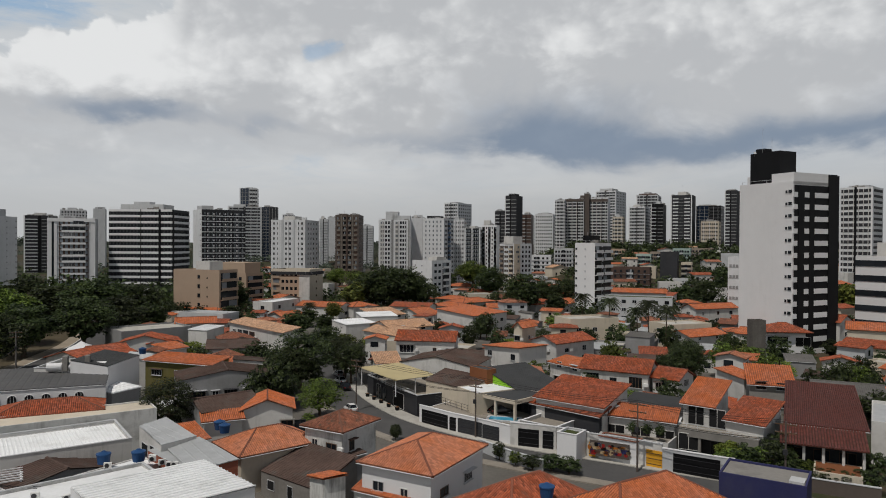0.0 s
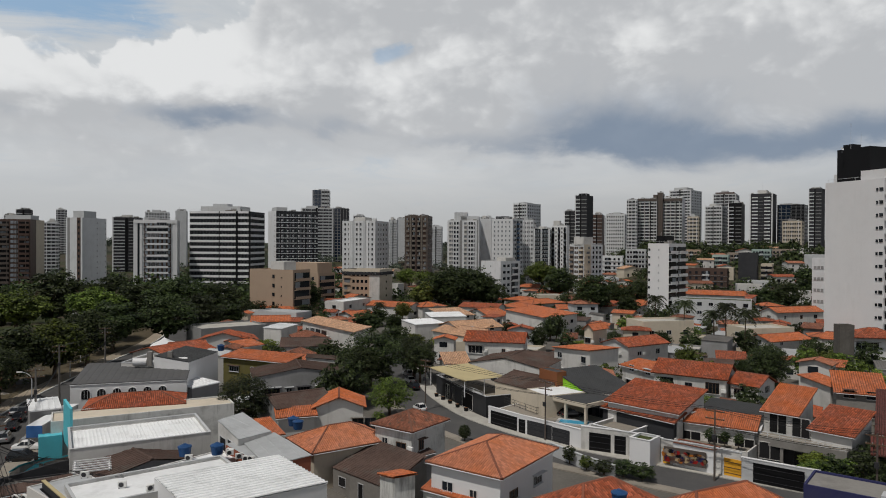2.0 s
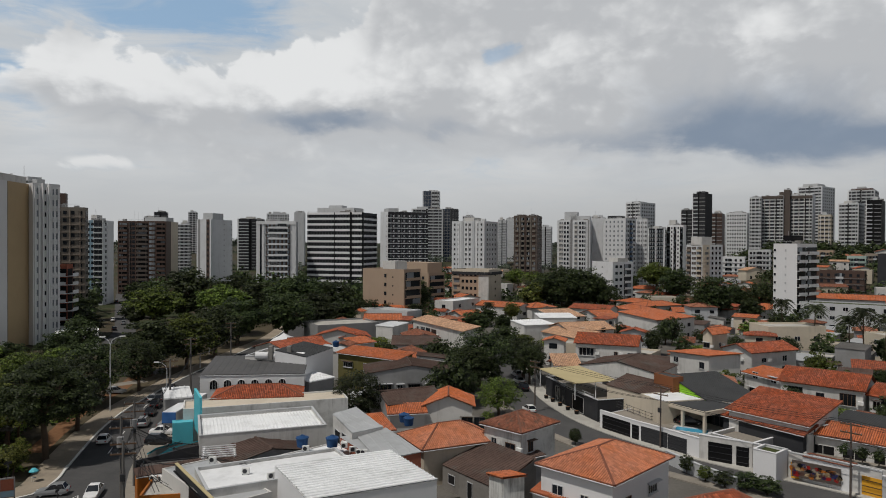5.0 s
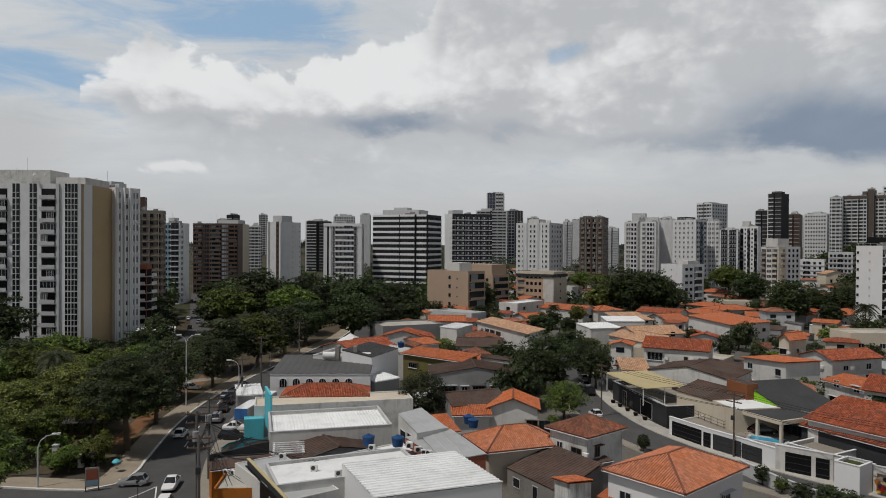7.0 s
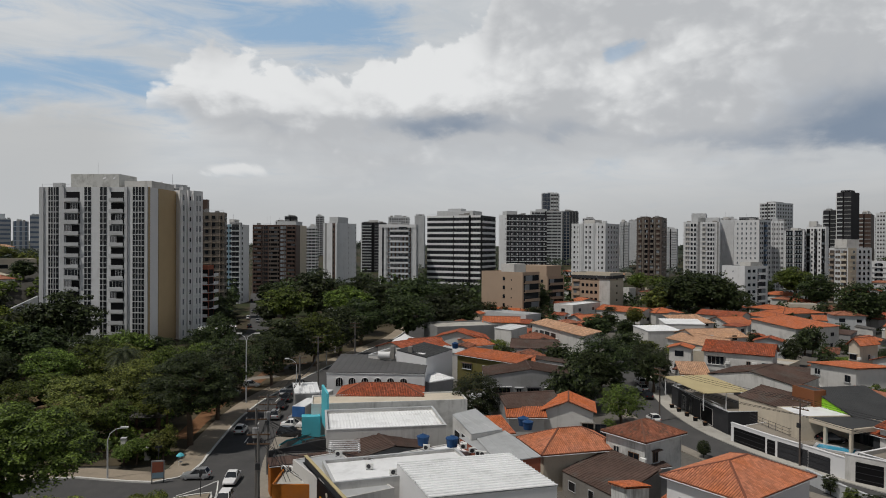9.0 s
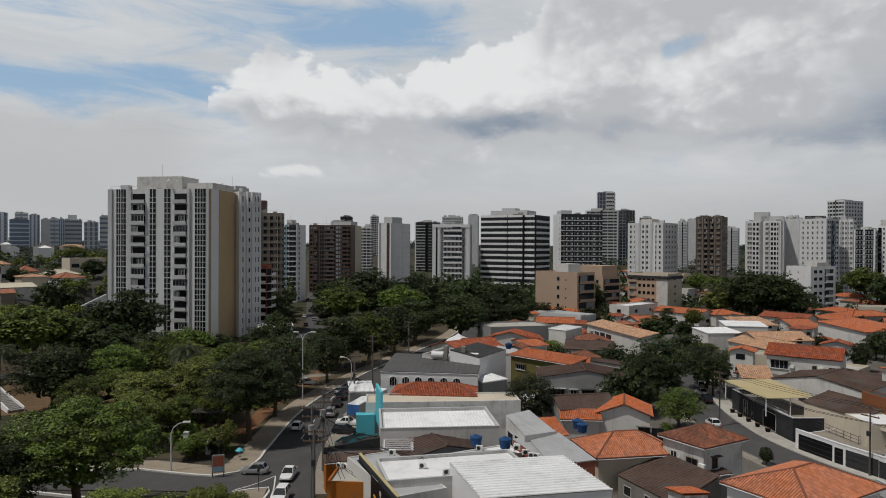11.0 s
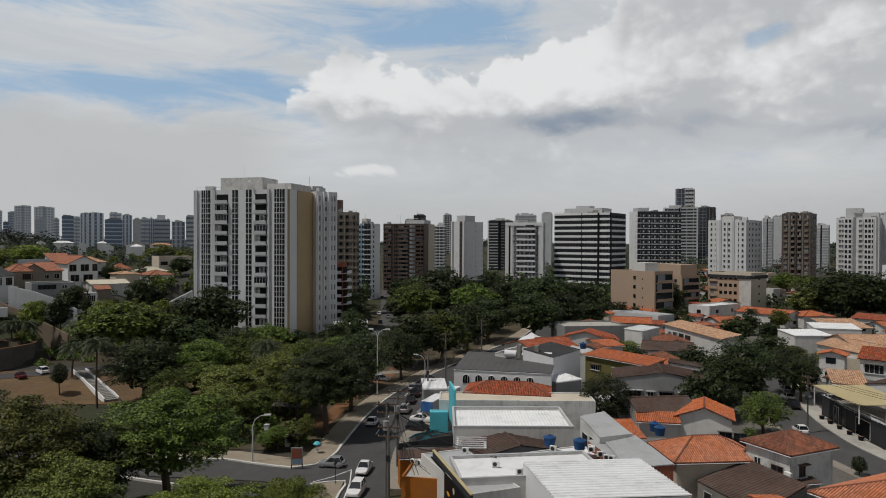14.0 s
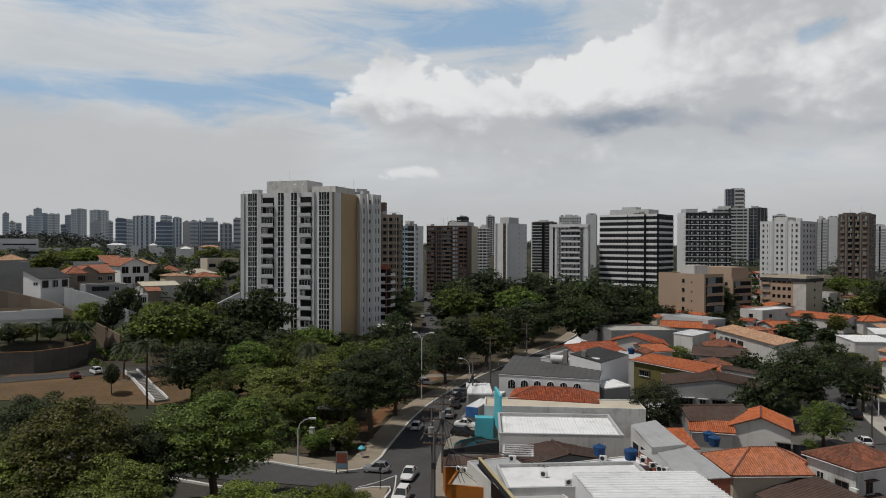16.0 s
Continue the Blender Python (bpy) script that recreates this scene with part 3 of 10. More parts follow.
def wall_body(w, d, h, kind, rise, o, z0=-1.0):
    """Walls of a house under its roof, set in by the overhang o; gable ends go up to the slopes."""
    g = Geo()
    x0, y0, x1, y1 = o, o, w - o, d - o
    hi = {"gable": (h, h + rise), "gable_y": (h, h + rise)}.get(kind)
    t = h - 0.11
    if kind == "gable":
        m = (y0 + y1) / 2
        k = rise * (o / (d / 2))
        ring = [(y0, z0), (y1, z0), (y1, t + k), (m, t + rise), (y0, t + k)]
        for x, flip in ((x0, True), (x1, False)):
            p = [(x, a, b) for a, b in ring]
            g.face(p[::-1] if flip else p)
        g.face([(x0, y0, z0), (x1, y0, z0), (x1, y0, t + k), (x0, y0, t + k)])
        g.face([(x1, y1, z0), (x0, y1, z0), (x0, y1, t + k), (x1, y1, t + k)])
    elif kind == "gable_y":
        m = (x0 + x1) / 2
        k = rise * (o / (w / 2))
        ring = [(x0, z0), (x1, z0), (x1, t + k), (m, t + rise), (x0, t + k)]
        for y, flip in ((y0, False), (y1, True)):
            p = [(a, y, b) for a, b in ring]
            g.face(p[::-1] if flip else p)
        g.face([(x1, y0, z0), (x1, y1, z0), (x1, y1, t + k), (x1, y0, t + k)])
        g.face([(x0, y1, z0), (x0, y0, z0), (x0, y0, t + k), (x0, y1, t + k)])
    elif kind.startswith("shed"):
        zf = lambda x, y: t + rise * {"shed": y / d, "shed_back": 1 - y / d, "shed_left": x / w, "shed_right": 1 - x / w}[kind]
        q = [(x0, y0), (x1, y0), (x1, y1), (x0, y1)]
        for (ax, ay), (bx, by) in zip(q, q[1:] + q[:1]):
            g.face([(ax, ay, z0), (bx, by, z0), (bx, by, zf(bx, by)), (ax, ay, zf(ax, ay))])
    else:
        g.box(x0, y0, z0, x1, y1, t)
    return g


def house(label, x, y, rot, w, d, h, kind="hip", rise=None, wall=None, tile=None, wins=(), auto=None, z=0.0, o=0.45, rib=None, name="house", group="houses of the quarter", tiled="", plain=False):
    """A house whose eaves lie on a w x d plan with its front left corner at (x, y), eave height h over z.
    wins: (side, centre from the left, sill, width, height); auto: counts of windows for front, left and right on each storey."""
    wall, tile = wall or WHITE, tile or TILE
    rise = rise if rise is not None else 0.27 * (min(w, d) / 2 if kind == "hip" else (d / 2 if kind == "gable" else w / 2 if kind == "gable_y" else d * 0.6))
    far = math.hypot(x, y) > 190
    rib = rib or (0.45 if far else 0.25 if math.hypot(x, y) < 125 else 0.34)
    th = thing(name, label, "house", pose(x, y, z, 0, 0, rot), group)
    mid = th.matrix_basis @ Vector((w / 2, d / 2, 0))
    FOOT.append((mid.x, mid.y, 0.5 * math.hypot(w, d)))
    part("wall", wall_body(w, d, h, kind, rise, o), wall, th)
    tiled_roof(th, w, d, h, kind, rise, tile, rib, label=tiled)
    todo = list(wins)
    rng = random.Random(int(x * 13 + y * 7))
    if auto:
        storeys = max(1, round(h / 3.0))
        for side, n in zip("flr", auto):
            L = (w if side == "f" else d) - 2 * o
            for s in range(storeys):
                for k in range(n):
                    if rng.random() < 0.12:
                        continue
                    ww = rng.choice((0.9, 1.3, 1.5, 1.8))
                    todo.append((side, o + L * (k + 0.5) / n + rng.uniform(-0.3, 0.3), 0.95 + s * 2.9, min(ww, L / n * 0.7), rng.choice((1.0, 1.2, 1.2, 1.9 if s == 0 else 1.2))))
    for side, u, sill, ww, hh in todo:
        at = side_pose(side, w, d) @ pose(u, o - 0.005, sill)
        if plain:
            part("window", box_mesh("window", round(ww, 1), 0.06, round(hh, 1), GLASS), None, th, at=at @ pose(0, -0.03, 0))
            continue
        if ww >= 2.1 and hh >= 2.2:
            # Pane in painted shade stands for the open veranda behind.
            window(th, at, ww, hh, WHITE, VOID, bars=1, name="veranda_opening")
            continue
        pane = window(th, at, ww, hh, rng.choice((STEEL, WHITE, WOOD, METAL)), bars=1 if ww < 1.7 else 3)
        if math.hypot(x, y) < 200:
            part("sill", box_mesh("sill", ww + 0.2, 0.2, 0.07, PALE), None, pane, at=pose(0, -0.2, -0.07))
            if rng.random() < 0.35:
                part("hood", box_mesh("hood", ww + 0.5, 0.55, 0.08, rng.choice((CONCRETE, PALE, BROWNROOF))), None, pane, at=pose(0, -0.55, hh + 0.12))
            if rng.random() < 0.35:
                part("cooling_unit", box_mesh("cooling_unit", 0.8, 0.35, 0.55, PLASTIC), None, th, "white cooling unit on the wall", at=at @ pose(ww / 2 + 0.7, -0.35, hh * 0.2))
    if math.hypot(x, y) < 165 and not plain:
        g = Geo()
        edges = {"hip": 4, "shed": 1}.get(kind, 0)
        q = [(0, 0), (w, 0), (w, d), (0, d)]
        for i in range(edges):
            (ax, ay), (bx, by) = q[i], q[(i + 1) % 4]
            g.tube([(ax, ay, h - 0.14), (bx, by, h - 0.14)], 0.06, n=4)
        if edges:
            part("gutter", g, PALE, th)
    return th


def tower(label, x, y, rot, w, d, z1, wall=None, floors=12, faces=None, top=(), z0=0.0, name="apartment_building", step=None, parapet=0.9, cap=None, base=0.0):
    """A block of flats on a w x d plan with its front left corner at (x, y), up to z1. faces: for a side, a list of strips:
    ('win', from, to, columns, width, height, material), ('band', from, to, height, material), ('balc', from, to, depth, material),
    ('strip', from, to, material, proud), ('rail', from, to, height, material). top: roof boxes (x0, x1, y0, y1, height, material)."""
    wall = wall or WHITE
    th = thing(name, label, "building", pose(x, y, 0, 0, 0, rot))
    mid = th.matrix_basis @ Vector((w / 2, d / 2, 0))
    FOOT.append((mid.x, mid.y, 0.5 * math.hypot(w, d)))
    body = Geo().box(0, 0, z0 - 1, w, d, z1 - parapet)
    t = 0.25
    for b in ((0, 0, w, t), (0, d - t, w, d), (0, t, t, d - t), (w - t, t, w, d - t)):
        body.box(b[0], b[1], z1 - parapet, b[2], b[3], z1)
    part("wall", body, wall, th)
    part("roof_deck", Geo().box(t, t, z1 - parapet - 0.05, w - t, d - t, z1 - parapet + 0.06), cap or SCREED, th)
    step = step or (z1 - parapet - z0 - base) / floors
    for side, strips in (faces or {}).items():
        L = w if side in "fb" else d
        fp = side_pose(side, w, d)
        for s in strips:
            kind, u0, u1 = s[0], s[1] * L, s[2] * L
            wide, mid = u1 - u0, (u0 + u1) / 2
            if kind == "strip":
                mat, proud = s[3], (s[4] if len(s) > 4 else 0.06)
                lo, hi = (s[5] if len(s) > 5 else z0), (s[6] if len(s) > 6 else z1 - 0.02)
                part("facade_panel", Geo().box(u0, -proud, lo, u1, 0.02, hi), mat, th, at=fp)
                continue
            if kind == "row":
                n, ww, hh, mat = s[3:7]
                g = Geo()
                for k in range(floors):
                    zf = z1 - parapet - (k + 1) * step + 1.0
                    if zf < z0 - 1:
                        break
                    for c in range(n):
                        u = u0 + wide * (c + 0.5) / n
                        g.box(u - ww / 2, -0.13, zf, u + ww / 2, 0.02, zf + hh)
                tagged(part("window_grid", g, mat, th, at=fp), kind="stuff")
                continue
            if kind == "stack":
                deep, mat = s[3], s[4]
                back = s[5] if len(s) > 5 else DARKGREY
                # Flat panel; most backs put the hollow's shade into a dark colour.
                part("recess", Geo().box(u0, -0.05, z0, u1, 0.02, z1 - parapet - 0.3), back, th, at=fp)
                g, shut = Geo(), Geo()
                near = math.hypot(x, y) < 345
                odd = random.Random(int(x * 5 + y * 3 + u0 * 11))
                for k in range(floors):
                    zf = z1 - parapet - (k + 1) * step
                    if near:
                        b = part("balcony", box_mesh("balcony", wide, 0.12, 1.0, mat), None, th, at=fp @ pose(mid, -deep, zf))
                        part("slab", box_mesh("slab", wide, deep - 0.12, 0.2, mat), None, b, at=pose(0, 0.12, -0.08))
                    else:
                        g.box(u0, -deep, zf - 0.1, u1, -0.05, zf + 0.12).box(u0, -deep, zf + 0.12, u1, -deep + 0.12, zf + 1.0)
                    pick = odd.random()
                    if pick < 0.55:
                        a = u0 + wide * odd.choice((0.05, 0.1, 0.5))
                        shut.box(a, -0.12, zf + 0.9, min(a + wide * odd.choice((0.3, 0.45, 0.85)), u1 - 0.05), -0.05, zf + step - 0.35)
                if g.v:
                    tagged(part("balcony_relief", g, mat, th, at=fp), kind="stuff")
                if shut.v:
                    tagged(part("window_grid", shut, WINGREY, th, at=fp), kind="stuff")
                continue
            if kind == "bars":
                n, ww, mat = s[3:6]
                g = Geo()
                for c in range(n):
                    u = u0 + wide * (c + 0.5) / n
                    g.box(u - ww / 2, -0.3, z0, u + ww / 2, 0.02, z1 - parapet)
                tagged(part("facade_relief", g, mat, th, at=fp), kind="stuff")
                continue
            if kind == "slabs":
                hh, mat = s[3], s[4]
                g = Geo()
                for k in range(floors):
                    zf = z1 - parapet - (k + 1) * step
                    g.box(u0, -0.35, zf, u1, 0.02, zf + hh)
                tagged(part("slab_relief", g, mat, th, at=fp), kind="stuff")
                continue
            for k in range(floors):
                zf = z1 - parapet - (k + 1) * step
                if kind == "win":
                    n, ww, hh, mat = s[3:7]
                    for c in range(n):
                        u = u0 + wide * (c + 0.5) / n
                        part("window", box_mesh("window", ww, 0.16, hh, mat), None, th, at=fp @ pose(u, -0.14, zf + 1.0))
                elif kind == "band":
                    hh, mat = s[3], s[4]
                    part("window_band", box_mesh("window_band", wide, 0.16, hh, mat), None, th, at=fp @ pose(mid, -0.14, zf + step - hh - 0.25))
                elif kind == "mid":
                    hh, mat = s[3], s[4]
                    part("glazing_bar", box_mesh("glazing_bar", wide, 0.2, hh, mat), None, th, at=fp @ pose(mid, -0.18, zf + step * 0.5))
                elif kind == "rail":
                    hh, mat = s[3], s[4]
                    part("parapet_band", box_mesh("parapet_band", wide, 0.25, hh, mat), None, th, at=fp @ pose(mid, -0.22, zf))
                elif kind == "balc":
                    deep, mat = s[3], s[4]
                    b = part("balcony", box_mesh("balcony", wide, 0.12, 1.0, mat), None, th, at=fp @ pose(mid, -deep, zf - 0.1))
                    part("slab", box_mesh("slab", wide, deep - 0.12, 0.16, mat), None, b, at=pose(0, 0.12, 0))
                    # Flat near-black panel stands for the shaded room behind the balcony.
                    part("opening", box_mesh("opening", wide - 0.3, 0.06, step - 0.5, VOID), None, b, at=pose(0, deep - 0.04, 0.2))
                    pick = (k * 7 + int(u0 * 3)) % 5
                    if floors > 12 and pick in (0, 2, 3):
                        ww = wide - 0.3 if pick == 0 else wide * 0.45
                        window(b, pose(0 if pick == 0 else (pick - 2.5) * wide * 0.4, 0.16, 1.0), ww, step - 1.25, PALE, CURTAIN if pick == 2 else GLASS, bars=3)
    if not top and floors > 9:
        odd = random.Random(int(x * 3 + y))
        a = odd.uniform(0.15, 0.4)
        top = ((a, a + 0.35, 0.2, 0.7, odd.uniform(1.8, 3.6), odd.choice((PALE, WHITE, GREY))), (a + 0.4, a + 0.55, 0.3, 0.6, odd.uniform(1.2, 2.2), odd.choice((PALE, CONCRETE))))
    if floors > 9:
        for q in (0.3,):
            part("aerial_pole", Geo().cyl(w * q, d * 0.4, z1 - parapet, z1 + 2.6 + (x * 7 + q * 9) % 3, 0.07, 0.05, 5), STEEL, th)
    if floors > 9:
        odd = random.Random(int(x * 9 + y * 2))
        unit = odd.choice((PALE, GREY, CONCRETE))
        for k in range(4):
            px, py, s = w * odd.uniform(0.08, 0.9), d * odd.uniform(0.05, 0.5), odd.uniform(0.5, 1.5)
            part("roof_unit", Geo().box(px - s, py - s * 0.7, z1 - parapet, px + s, py + s * 0.7, z1 + odd.uniform(0.2, 1.6)), unit, th)
        part("rooftop_railing", Geo().box(0.4, 0.4, z1 + 0.75, w - 0.4, 0.46, z1 + 0.82).box(0.4, 0.4, z1 - 0.1, 0.47, 0.47, z1 + 0.75).box(w - 0.47, 0.4, z1 - 0.1, w - 0.4, 0.47, z1 + 0.75).box(w / 2, 0.4, z1 - 0.1, w / 2 + 0.07, 0.47, z1 + 0.75), STEEL, th)
    for k, (x0, x1, y0, y1, hh, mat) in enumerate(top):
        part("roof_house", Geo().box(x0 * w, y0 * d, z1 - parapet + 0.06, x1 * w, y1 * d, z1 - parapet + 0.06 + hh), mat, th)
    return th


def quads_mesh(name, v, mat):
    """A mesh of loose four-cornered leaves from an array of corners."""
    n = len(v) // 4
    me = bpy.data.meshes.new(name)
    me.vertices.add(len(v))
    me.vertices.foreach_set("co", v.astype(np.float32).ravel())
    me.loops.add(n * 4)
    me.loops.foreach_set("vertex_index", np.arange(n * 4, dtype=np.int32))
    me.polygons.add(n)
    me.polygons.foreach_set("loop_start", np.arange(0, n * 4, 4, dtype=np.int32))
    me.materials.append(mat)
    me.update(calc_edges=True)
    return me


def leaves(rng, p, d, size, slim=0.6, lift=0.6):
    """Corners of folded leaves at points p that face about d."""
    n = len(p)
    nrm = d * 0.7 + rng.normal(size=(n, 3)) * 0.42 + np.array([0, 0, lift])
    nrm /= np.linalg.norm(nrm, axis=1)[:, None]
    a = np.cross(nrm, rng.normal(size=(n, 3)))
    a /= np.linalg.norm(a, axis=1)[:, None] + 1e-9
    b = np.cross(nrm, a)
    s = (size * rng.uniform(0.6, 1.35, n))[:, None]
    return np.stack([p - a * s, p - b * s * slim + nrm * s * 0.15, p + a * s, p + b * s * slim + nrm * s * 0.15], 1).reshape(-1, 3)


def leaf_mesh(name, mat, seed, clumps, per, R, tall, leaf, flat=0.55, up=0.35):
    """A crown about its lower middle: clumps over an uneven dome with a ragged skirt, each with many small leaves, round a sparse dark heart."""
    rng = np.random.default_rng(seed)
    k = np.arange(clumps) + 0.5
    th = k * 2.39996 + rng.uniform(-0.35, 0.35, clumps)
    cz = 1 - k / clumps * (1 + up)
    cz = np.clip(cz + rng.uniform(-0.12, 0.12, clumps), -up, 1)
    sz = np.sqrt(np.clip(1 - cz ** 2, 0.0, 1))
    lump = 0.86 + 0.16 * np.sin(th * 2 + seed) + 0.10 * np.sin(th * 5 + 2.1 * seed) + rng.uniform(-0.14, 0.12, clumps)
    cc = np.stack([sz * np.cos(th) * R * lump * 0.84, sz * np.sin(th) * R * lump * 0.84, tall * 0.34 + cz * tall * 0.60 * (0.85 + 0.2 * rng.uniform(-1, 1, clumps))], 1)
    cr = R * rng.uniform(0.15, 0.27, clumps)
    n = clumps * per
    ci = np.repeat(np.arange(clumps), per)
    d = rng.normal(size=(n, 3))
    d /= np.linalg.norm(d, axis=1)[:, None]
    d[:, 2] = np.where(d[:, 2] < -0.3, -d[:, 2], d[:, 2])
    p = cc[ci] + d * (cr[ci] * rng.uniform(0.6, 1.06, n))[:, None] * np.array([1, 1, flat])
    v = leaves(rng, p, d, leaf, lift=0.85)
    m = clumps * 7
    e = rng.normal(size=(m, 3))
    e /= np.linalg.norm(e, axis=1)[:, None]
    q = e * np.array([R * 0.62, R * 0.62, tall * 0.42]) * rng.uniform(0.7, 1.0, m)[:, None] + np.array([0, 0, tall * 0.36])
    return quads_mesh(name, np.concatenate([v, leaves(rng, q, e, leaf * 2.4)]), mat)


def limb_geo(seed, R, trunk, tall, r):
    """A trunk of a given height with forked limbs that reach into the crown."""
    rng = random.Random(seed)
    g = Geo()
    lean = (rng.uniform(-0.5, 0.5), rng.uniform(-0.5, 0.5))
    fork = Vector((lean[0], lean[1], trunk))
    g.tube([(0, 0, -0.4), (lean[0] * 0.3, lean[1] * 0.3, trunk * 0.45), fork], r * 1.25, r * 0.8, 8)
    for k in range(7):
        a = 2 * math.pi * k / 7 + rng.uniform(-0.3, 0.3)
        reach = R * rng.uniform(0.45, 0.8)
        tip = fork + Vector((math.cos(a) * reach, math.sin(a) * reach, tall * rng.uniform(0.35, 0.7)))
        mid = fork.lerp(tip, 0.5) + Vector((0, 0, tall * 0.08))
        g.tube([fork, mid, tip], r * 0.5, r * 0.12, 5)
        for _ in range(2):
            end = tip + Vector((rng.uniform(-1, 1), rng.uniform(-1, 1), rng.uniform(0.2, 0.8))) * R * 0.22
            g.tube([mid.lerp(tip, 0.5), end], r * 0.2, r * 0.06, 4)
    return g


CROWNS = {}


def crown_of(kind, variant):
    """Shared crowns and trunks, 5 m in radius, of several kinds."""
    if (kind, variant) not in CROWNS:
        mat, clumps, per, tall, leaf, flat, up = {
            "spread": (LEAF, 80, 60, 5.0, 0.205, 0.5, 0.2), "dark": (LEAF_DARK, 80, 56, 7.0, 0.205, 0.65, 0.45), "round": (LEAF, 80, 56, 7.5, 0.205, 0.7, 0.55),
            "light": (LEAF_LIGHT, 75, 60, 6.0, 0.20, 0.55, 0.35), "olive": (LEAF_OLIVE, 72, 58, 6.0, 0.20, 0.55, 0.35),
            "yard": (LEAF_DARK, 32, 42, 7.0, 0.29, 0.6, 0.45), "yard_light": (LEAF, 32, 42, 6.5, 0.29, 0.6, 0.45),
            "near": (LEAF, 125, 290, 6.5, 0.105, 0.40, 0.45), "near_light": (LEAF_LIGHT, 120, 250, 6.5, 0.10, 0.42, 0.5), "near_dark": (LEAF_DARK, 120, 250, 6.5, 0.105, 0.5, 0.45),
            "near_olive": (LEAF_OLIVE, 120, 250, 6.5, 0.10, 0.45, 0.5),
            "spread_far": (LEAF, 60, 26, 5.0, 0.36, 0.5, 0.15), "dark_far": (LEAF_DARK, 60, 26, 7.0, 0.36, 0.65, 0.45), "round_far": (LEAF, 60, 26, 7.5, 0.36, 0.7, 0.55), "light_far": (LEAF_LIGHT, 60, 26, 6.0, 0.34, 0.55, 0.35), "olive_far": (LEAF_OLIVE, 60, 26, 6.0, 0.34, 0.55, 0.35),
            "spread_mid": (LEAF, 76, 84, 5.0, 0.155, 0.5, 0.2), "dark_mid": (LEAF_DARK, 76, 84, 7.0, 0.155, 0.6, 0.45), "round_mid": (LEAF, 76, 84, 7.5, 0.155, 0.65, 0.55), "light_mid": (LEAF_LIGHT, 76, 84, 6.0, 0.145, 0.5, 0.35), "olive_mid": (LEAF_OLIVE, 76, 84, 6.0, 0.145, 0.5, 0.35),
        }[kind]
        CROWNS[kind, variant] = leaf_mesh("crown", mat, hash_of(kind) + variant, clumps, per, 5.0, tall, leaf, flat, up)
    if ("trunk", variant) not in CROWNS:
        CROWNS["trunk", variant] = limb_geo(variant, 5.0, 3.4, 3.6, 0.28).mesh("trunk", BARK, True)
    return CROWNS[kind, variant], CROWNS["trunk", variant]


def hash_of(word):
    return sum(ord(c) * (i + 3) for i, c in enumerate(word)) % 997


TREES = 0
TREE_AT = []  # plan circles of the larger trees
TREE_WORDS = {"spread": "broad green tree with a wide flat crown", "dark": "dense dark green tree with a rounded crown", "round": "tall green tree with a full rounded crown",
              "light": "bright green tree with young leaves", "olive": "dull olive green tree with an open crown", "yard": "small dark green tree in a back yard", "yard_light": "small bright green tree in a back yard"}


def tree(x, y, r, h, kind="spread", z=None, label=""):
    """A tree of crown radius r and height h."""
    global TREES
    TREES += 1
    TREE_AT.append((x, y, r * 0.7))
    v = TREES % 3
    reach = math.hypot(x, y)
    grade = kind + ("_far" if reach > 185 and r < 7 else "_mid" if reach < 145 and r > 2.5 else "") if kind in ("spread", "dark", "round", "light", "olive") else kind
    crown, trunk = crown_of(grade, v)
    z = ground_z(x, y) if z is None else z
    th = thing("tree", label or TREE_WORDS.get(kind.replace("near_", ""), TREE_WORDS["spread"]), "tree", pose(x, y, z, 0, 0, (TREES * 67) % 360), "trees")
    s = r / 5.0
    flatness = {"spread": 0.55, "near": 0.66, "near_dark": 0.62, "near_light": 0.7, "near_olive": 0.7, "light": 0.66, "olive": 0.66}.get(kind, 0.74)
    deep = min(h * flatness, r * 2.0)
    stem = h - deep
    own = {"spread": 5.0, "dark": 7.0, "round": 7.5, "light": 6.0, "olive": 6.0}.get(kind, 6.5)
    part("trunk", trunk, None, th).scale = (s, s, (stem + deep * 0.12) / 3.4)
    c = part("crown", crown, None, th, at=pose(0, 0, stem))
    c.scale = (s, s, deep / own)
    return th


